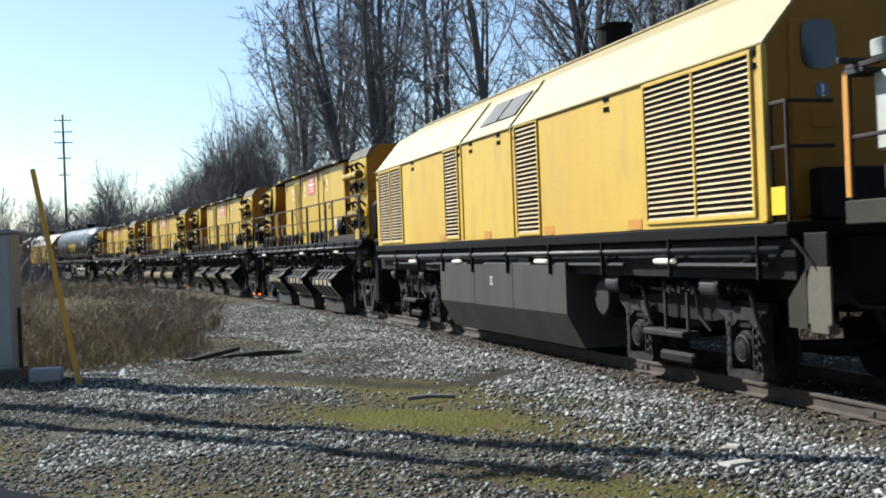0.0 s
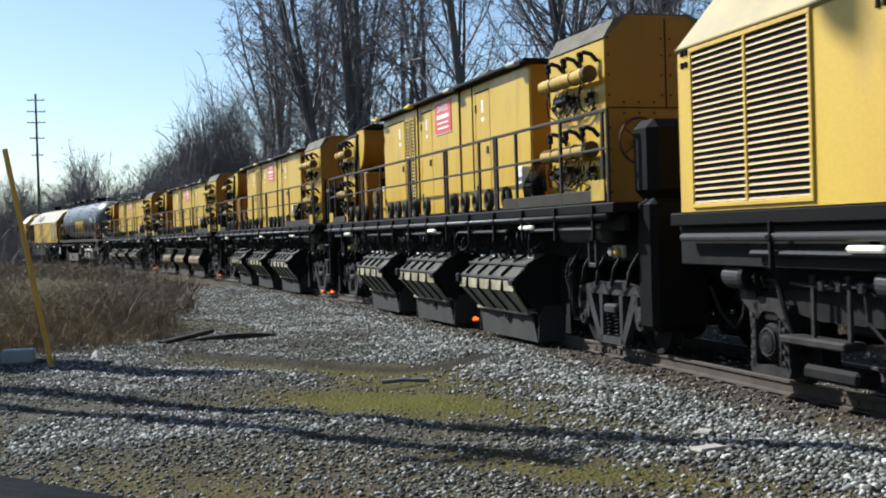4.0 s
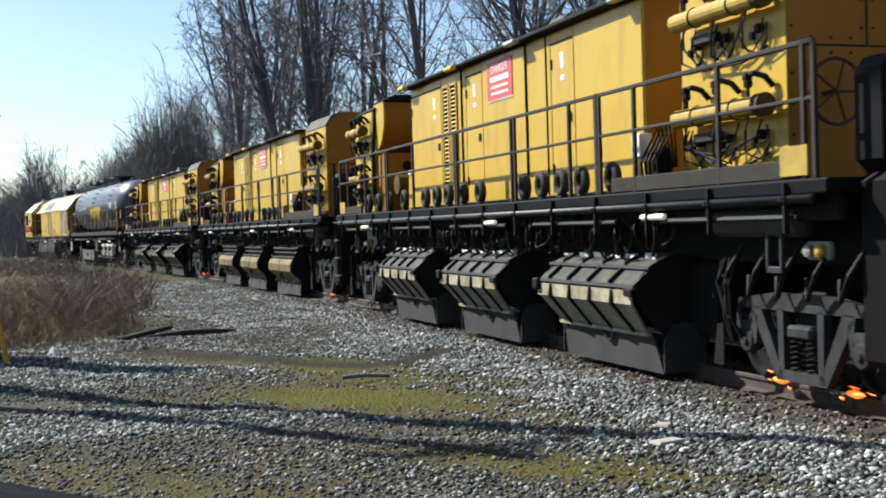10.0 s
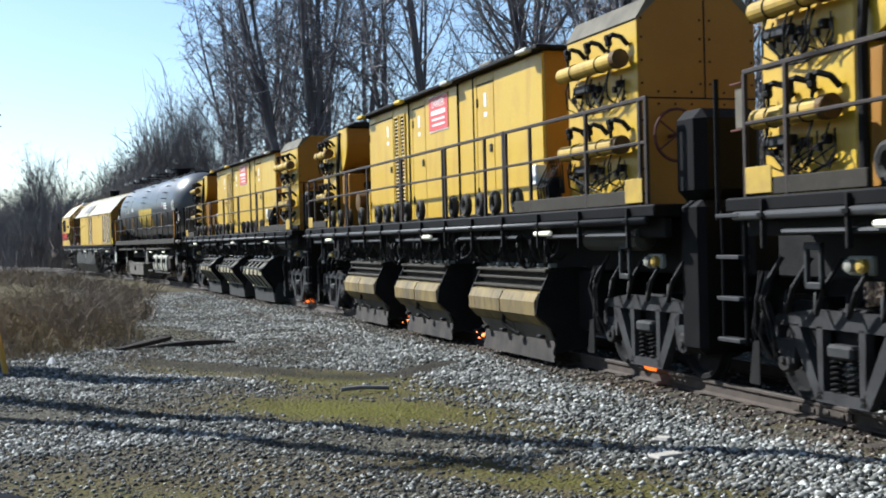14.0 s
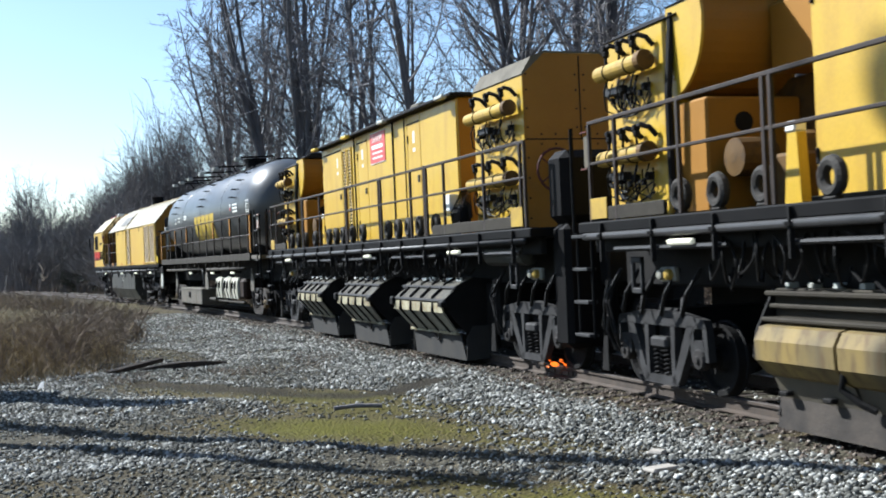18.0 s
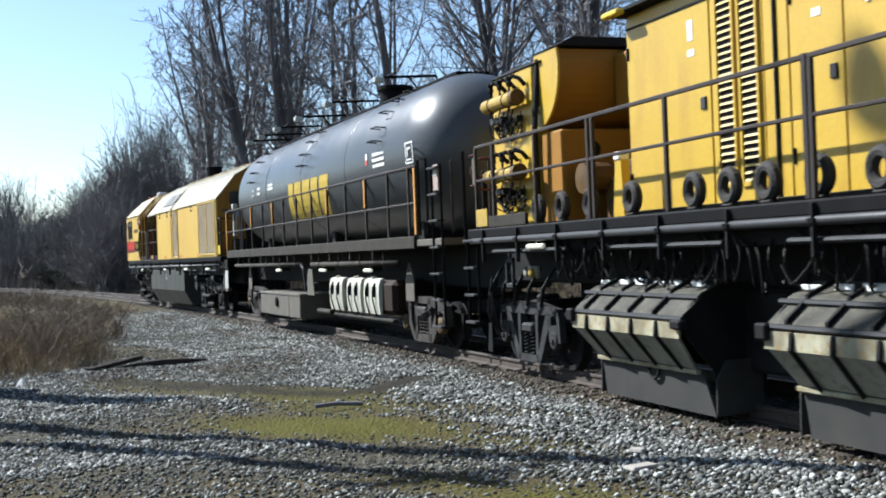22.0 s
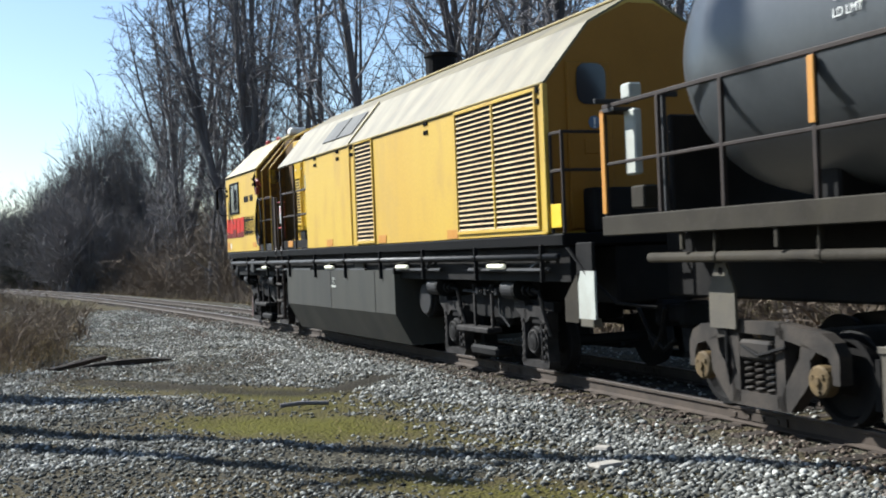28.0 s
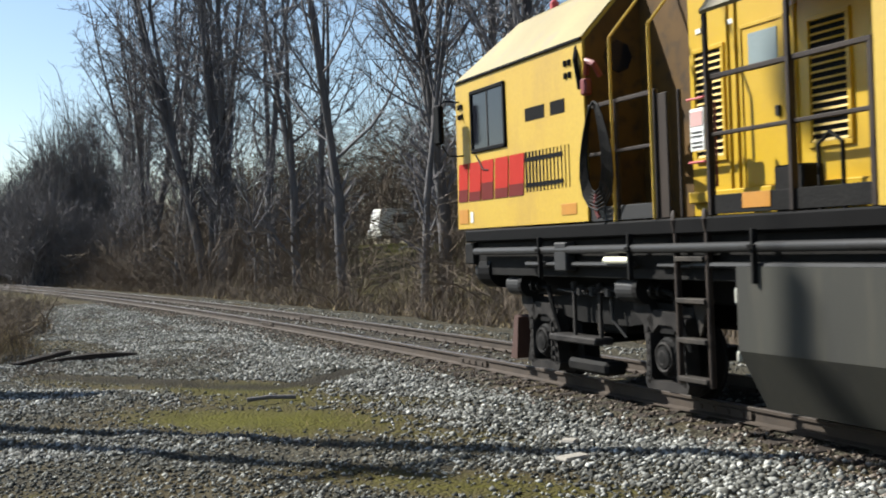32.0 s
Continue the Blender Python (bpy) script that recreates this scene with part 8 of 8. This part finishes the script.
        y += rnd.uniform(0.10, 0.24)
    for y in (-3.57, 12.97):
        grind_truck(car, y)
    coupler(car, -5.3, -1)
    coupler(car, 14.7, 1)
    return car


# ---- tank car ----
def tank_car():
    car = empty("tank_car", "glossy black water tank car with railings and yellow mark", "rail vehicle", "cars of the grinding train")
    zc, r = 3.66, 1.5
    prof = [(1.05, 0.25), (1.10, 0.55), (1.25, 0.90), (1.52, 1.2), (1.9, 1.4), (2.4, r), (17.5, r), (18.0, 1.4), (18.38, 1.2), (18.65, 0.90), (18.8, 0.55), (18.85, 0.25)]
    shell = part("shell", Build().lathe((0, 0, zc), prof, "y", 56), SHELL, car, "glossy black tank shell", smooth=True)
    for y in (6.2, 10.0, 13.8):
        part("weld_band", Build().lathe((0, y, zc), [(-0.03, r + 0.001), (-0.025, r + 0.006), (0.025, r + 0.006), (0.03, r + 0.001)], "y", 56), SHELL, shell, smooth=True)
    # lighter tan makes the deck a reflector for the shell's lower half
    part("deck", Build().box(-1.45, 1.45, 0.6, 19.75, 1.9, 2.02, 0.01), TAN, car, "dusty tan deck, lightened to throw light on the shell")
    part("side_sill", Build().box(-1.5, -1.42, 1.95, 19.77, 1.86, 2.09, 0.012), SILL, car, "dusty tan side sill")
    part("side_sill", Build().box(1.42, 1.5, 1.95, 19.77, 1.86, 2.09, 0.012), SILL, car, "dusty tan side sill")
    part("centre_sill", Build().box(-0.4, 0.4, 0.2, 20.2, 1.1, 1.9, 0.03), SOOT, car)
    for y in (3.4, 9.6, 16.6):
        part("saddle", Build().box(-0.8, 0.8, y - 0.15, y + 0.15, 2.0, 2.5, 0.03), SOOT, car)
    ys = [1.85, 2.25, 3.45, 4.85, 6.3, 7.74, 9.15, 10.6, 12.0, 13.2, 14.5, 15.92, 17.32, 18.5, 19.7]
    hand_rail(car, -1.46, ys, 2.09, 3.36, 2.69, RAILPAINT)
    for y in (1.85, 4.85, 7.74, 13.2, 15.92, 19.7):
        part("reflective_post", Build().box(-1.50, -1.478, y - 0.045, y + 0.045, 2.74 if y not in (1.85, 19.7) else 2.12, 3.32, 0.004), ORANGE, car, "orange reflective post strip")
    # painted mark as plain slanted blocks
    wd = [(11.17, 10.70), (10.56, 9.92), (9.78, 9.10), (8.96, 8.36), (8.22, 7.47)]
    for a1, a0 in wd:
        u, n = Build(), 6
        for k in range(n + 1):
            za = 2.76 + 0.9 * k / n
            xa = -math.sqrt(r * r - (za - zc) ** 2) - 0.008
            la = 0.34 - 0.36 * k / n + 1.3 * (r + xa)
            u.v += [(xa, a1 + la, za), (xa, a0 + la, za)]
        u.f = [(2 * k, 2 * k + 1, 2 * k + 3, 2 * k + 2) for k in range(n)]
        u.m = [0] * n
        part("mark_block", u, MARKYEL, shell, "yellow painted block")

    def decal(y0, y1, z0, z1, material=WHITE):
        z = (z0 + z1) / 2
        x0, x1 = -math.sqrt(r * r - (z0 - zc) ** 2) - 0.008, -math.sqrt(r * r - (z1 - zc) ** 2) - 0.008
        part("painted_bar", Build().plate([(x0, y1, z0), (x0, y0, z0), (x1, y0, z1), (x1, y1, z1)], (-0.004, 0, 0)), material, shell, "white painted bar")

    for k in range(3):
        decal(3.46, 3.46 + 0.72, 3.51 + 0.115 * k, 3.57 + 0.115 * k)
    decal(4.52, 4.63, 3.70, 3.83)
    decal(4.52, 4.63, 3.60, 3.697, RED)
    for q in ((1.84, 2.24, 3.79, 3.82), (1.84, 2.24, 3.42, 3.45), (1.84, 1.87, 3.45, 3.79), (2.21, 2.24, 3.45, 3.79), (1.95, 2.13, 3.68, 3.72), (2.09, 2.13, 3.56, 3.68), (1.92, 2.16, 3.48, 3.51)):
        decal(*q)
    for k in range(2):
        part("weight_text", WEIGHT_TEXT[k], None, shell, "small white letters", at=facing_left(-1.515, 15.4, 3.60 + 0.14 * k))
        decal(14.5, 14.82, 3.61 + 0.14 * k, 3.67 + 0.14 * k)
        decal(12.92, 13.48, 3.66 + 0.10 * k, 3.72 + 0.10 * k)
    # steps and brackets on the shoulder
    for y in (3.85, 9.55, 15.3):
        for a in (116, 129, 142, 156, 167):
            ang = radians(a)
            cx, cz = r * math.cos(ang), zc + r * math.sin(ang)
            b = Build().tube([(cx + 0.02, y - 0.17, cz), (cx - 0.2, y - 0.17, cz + 0.01), (cx - 0.2, y + 0.17, cz + 0.01), (cx + 0.02, y + 0.17, cz)], 0.014, 5)
            part("foot_loop", b, BLACK, shell, "small black step loop")
    part("top_walk", Build().box(-0.35, 0.35, 2.4, 17.5, zc + r - 0.02, zc + r + 0.04, 0.01), BLACK, car, "black roof walk")
    for k, y in enumerate((4.6, 8.4, 11.2, 13.6, 15.6, 17.2)):
        arm = part("lamp_arm", Build().tube([(0.2, y, zc + r), (0.1, y, zc + r + 0.3), (-1.05, y + 0.1, zc + r + 0.26)], 0.03, 6).tube([(-0.3, y, zc + r), (-0.5, y + 0.05, zc + r + 0.28)], 0.02, 5)
                   .tube([(-0.9, y - 0.3, zc + r + 0.3), (-0.9, y + 0.5, zc + r + 0.3)], 0.025, 6), BLACK, car, "black lamp arm over the tank")
        part("flood_lamp", Build().box(-1.24, -1.04, y - 0.02, y + 0.2, zc + r + 0.14, zc + r + 0.26, 0.02), DUSTWHITE, arm, "small pale flood lamp")
    part("manway", Build().lathe((0, 6.9, zc + r - 0.1), [(0, 0.36), (0.4, 0.36), (0.42, 0.42), (0.5, 0.42), (0.52, 0.2)], "z", 18), BLACK, car, "round black manway")
    # near end: ladder, grabs, placard, brake wheel
    ladder(car, -1.46, 0.62, 1.05, 0.45, 3.3, 7)
    part("end_grab", Build().tube([(-1.46, 1.3, 2.1), (-1.46, 1.3, 3.45), (-1.46, 1.7, 3.45), (-1.46, 1.7, 2.1)], 0.025, 6), BLACK, car)
    part("end_grab", Build().tube([(-1.3, 0.5, 2.1), (-1.3, 0.5, 3.35), (-0.6, 0.5, 3.35), (-0.6, 0.5, 2.1)], 0.025, 6), RAILPAINT, car, "dark rusty end grab rail")
    pc = part("placard", Build().box(-1.47, -1.45, 0.72, 0.95, 2.85, 3.3, 0.004), mat("dusty_pink_plate", (0.42, 0.31, 0.25), 0.7, scale=4, amount=0.4, bump=0), car, "pink and white placard")
    part("placard_head", Build().box(-1.478, -1.468, 0.74, 0.93, 3.1, 3.27), DUSTWHITE, pc)
    bw = Build().ring((-0.7, 0.42, 3.1), 0.28, 0.02, "y", 18, 5)
    for k in range(4):
        a = radians(90 * k + 20)
        bw.tube([(-0.7, 0.42, 3.1), (-0.7 + 0.27 * math.cos(a), 0.42, 3.1 + 0.27 * math.sin(a))], 0.013, 5)
    part("brake_wheel", bw, WHEELRED, car, "dull red brake wheel")
    part("wheel_post", Build().box(-0.74, -0.66, 0.46, 0.54, 2.0, 3.15, 0.01), BLACK, car)
    # far end: white cabinet, brackets
    fc = part("end_cabinet", Build().box(-1.32, -1.22, 19.25, 19.5, 2.55, 3.3, 0.02), DUSTWHITE, car, "white narrow equipment cabinet")
    part("cabinet_cap", Build().box(-1.34, -1.18, 19.3, 19.52, 3.42, 3.6, 0.02), DUSTWHITE, fc)
    part("bracket", Build().box(-1.65, -1.2, 19.55, 19.6, 3.38, 3.44, 0.008).box(-1.5, -1.2, 19.4, 19.75, 3.28, 3.33, 0.008), GREYSTEEL, fc)
    part("pump_box", Build().box(-1.32, -1.05, 19.1, 19.4, 2.16, 2.42, 0.02), SILL, car)
    part("end_panel", Build().box(-1.0, 1.0, 19.0, 19.1, 2.05, 3.2, 0.02), SOOT, car, "dark end panel")
    part("tall_bracket", Build().box(-1.25, -1.2, 18.75, 18.8, 2.1, 3.4, 0.006).box(-1.25, -1.05, 18.75, 18.8, 3.36, 3.42, 0.006), GREYSTEEL, car)
    # underneath: pump skid with three white wrapped units, tan box, pipes
    skid = part("skid_frame", Build().box(-1.36, -1.24, 3.7, 8.35, 0.42, 0.49, 0.02).tube([(-1.4, 7.9, 0.5), (-1.4, 9.0, 0.5)], 0.06, 8), SILL, car, "dusty tan skid rail")
    drum_mat = mat("rusty_drum", (0.026, 0.014, 0.007), 0.75, scale=3, amount=0.7, bump=0.15, spec=0.15)
    drum = part("pump_housing", Build().box(-1.33, -0.55, 3.7, 8.1, 0.56, 1.26, 0.10), drum_mat, car, "rusty brown pump housing")
    for y0 in (4.38, 5.62, 6.99):
        prof = [(-1.30, 1.30), (-1.37, 1.27), (-1.405, 1.16), (-1.42, 0.95), (-1.41, 0.74), (-1.385, 0.57), (-1.34, 0.56), (-1.32, 0.9)]
        bx = part("wrapped_sleeve", Build().plate([(x, y0, z) for x, z in prof], (0, 1.0, 0)), SLEEVE, drum, "white wrapped sleeve with black clamps")
        for q in (0.24, 0.7):
            part("clamp", Build().box(-1.47, -1.40, y0 + q - 0.04, y0 + q + 0.04, 0.92, 1.14, 0.02).tube([(-1.41, y0 + q, 1.20), (-1.47, y0 + q, 1.05), (-1.46, y0 + q + 0.03, 0.85), (-1.44, y0 + q - 0.03, 0.68), (-1.41, y0 + q - 0.08, 0.52)], 0.018, 5), BLACK, bx, "black clamp with a hanging strap")
        part("cap", Build().lathe((-1.3, y0 + 0.62, 1.28), [(0, 0.06), (0.05, 0.06), (0.06, 0.03)], "z", 10), SLEEVE, bx)
    tb = part("tan_box", Build().box(-1.42, -0.4, 10.75, 15.3, 0.22, 0.86, 0.03), TAN, car, "dusty tan steel box under the deck")
    part("box_seam", Build().box(-1.428, -1.419, 11.9, 11.94, 0.26, 0.9).box(-1.44, -1.41, 10.75, 15.3, 0.80, 0.86, 0.006), TAN, tb)
    part("outlet", Build().ring((-1.44, 13.2, 0.6), 0.11, 0.03, "x", 14, 5).lathe((-1.42, 13.2, 0.6), [(0, 0.11), (-0.06, 0.11)], "x", 14), SOOT, tb, "round black outlet")
    part("hanger_plate", Build().plate([(-1.4, 9.4, 0.85), (-1.4, 10.05, 0.85), (-1.4, 10.0, 1.35), (-1.4, 9.85, 1.5), (-1.4, 9.55, 1.45)], (0.03, 0, 0)), TAN, car, "tan hanger plate")
    # two bodies added to keep the view under the tank dark
    part("far_reservoir", Build().lathe((0.75, 0, 0.95), [(3.9, 0.05), (4.0, 0.40), (9.4, 0.40), (9.5, 0.05)], "y", 18), SOOT, car, "dark drum added to blacken the underside", smooth=True)
    part("far_box", Build().box(0.4, 1.3, 10.4, 15.6, 0.35, 1.35, 0.03), SOOT, car, "dark body added to close the underside's shade")
    for a, c in ((3.2, 9.6), (10.6, 18.9)):
        part("air_line", Build().tube([(-1.38, a, 1.60), (-1.38, c, 1.60)], 0.055, 10), SILL, car, "dusty fat air line", smooth=True)
    for y in (4.0, 5.6, 7.2, 8.8, 11.2, 12.8, 14.4, 16.0, 17.6):
        part("line_bracket", Build().box(-1.42, -1.36, y - 0.02, y + 0.02, 1.54, 1.88, 0.008).tube([(-1.38, y - 0.03, 1.6), (-1.38, y + 0.03, 1.6)], 0.068, 10), SILL, car)
        part("stake_pocket", Build().box(-1.47, -1.43, y + 0.5, y + 0.56, 1.68, 1.88, 0.006), SILL, car)
    for y in (5.07, 8.57, 13.01):
        work_lamp(car, y, 1.46, -1.4, 0.5)
    part("drop_pipe", Build().tube([(-1.4, 10.6, 1.6), (-1.42, 10.3, 1.5), (-1.4, 10.2, 0.95)], 0.03, 6), PIPE, car)
    cast_truck(car, 2.75, 1.88, DUSTY, "dusty brown cast truck", TAN)
    cast_truck(car, 17.42, 1.91, DUSTY, "dusty brown cast truck", TAN)
    coupler(car, 0.2, -1)
    coupler(car, 20.2, 1)
    return car


# ---- the consist: (thing, metres along the train, truck centres) ----
CONSIST = []
pa = power_car(False)
CONSIST.append((pa, -58.22, 2.6, 16.25))
pb = power_car(True)
CONSIST.append((pb, 65.22, 2.6, 16.25))
g1 = grinding_car("yellow rail grinding car with raised grey shrouds and railings")
GRINDERS = [g1] + [copy_thing(g1, Matrix()) for _ in range(3)]
tagged(GRINDERS[2], label="yellow rail grinding car with lowered rusty tan shrouds")
for i, (g, a0) in enumerate(zip(GRINDERS, (-32.65, -12.1, 8.4, 28.95))):
    for y0, y1 in ((-0.98, 1.8), (3.5, 6.15), (7.7, 10.3)):
        shroud(g, y0, y1, 2 if i == 2 else 1)
    for k, y in enumerate(((2.9,), (-3.0, -4.2), (-3.4, 2.5, 6.9), (-4.0,))[i]):
        sparks(g, y, 10 * i + k)
    CONSIST.append((g, a0, -3.57, 12.97))
tk = tank_car()
CONSIST.append((tk, 44.0, 2.75, 17.42))
CONSIST.append((copy_thing(tk, Matrix()), -79.45, 2.75, 17.42))


def place(s_at, p1, p2):
    """The pose of a car whose origin is s_at metres along the track and whose trucks stand at p1 and p2 from it."""
    a, b = on_track(s_at + p1), on_track(s_at + p2)
    u = (b - a).normalized()
    o = a - u * p1
    return pose(o.x, o.y, 0, 0, 0, math.degrees(math.atan2(-u.x, u.y)))


def motions():
    for car, a0, p1, p2 in CONSIST:
        walk(car, [(t, place(a0 - travel(t), p1, p2)) for t in range(33)])
        for ob in car.children_recursive:
            if ob.name.startswith("wheelset"):
                c = ob.matrix_basis.translation.copy()
                rows = []
                for k in range(241):
                    t = k * 32 / 240
                    rows.append((t, pose(c.x, c.y, c.z, math.degrees((travel(t) - travel(0)) / 0.432) % 360)))
                walk(ob, rows)


motions()
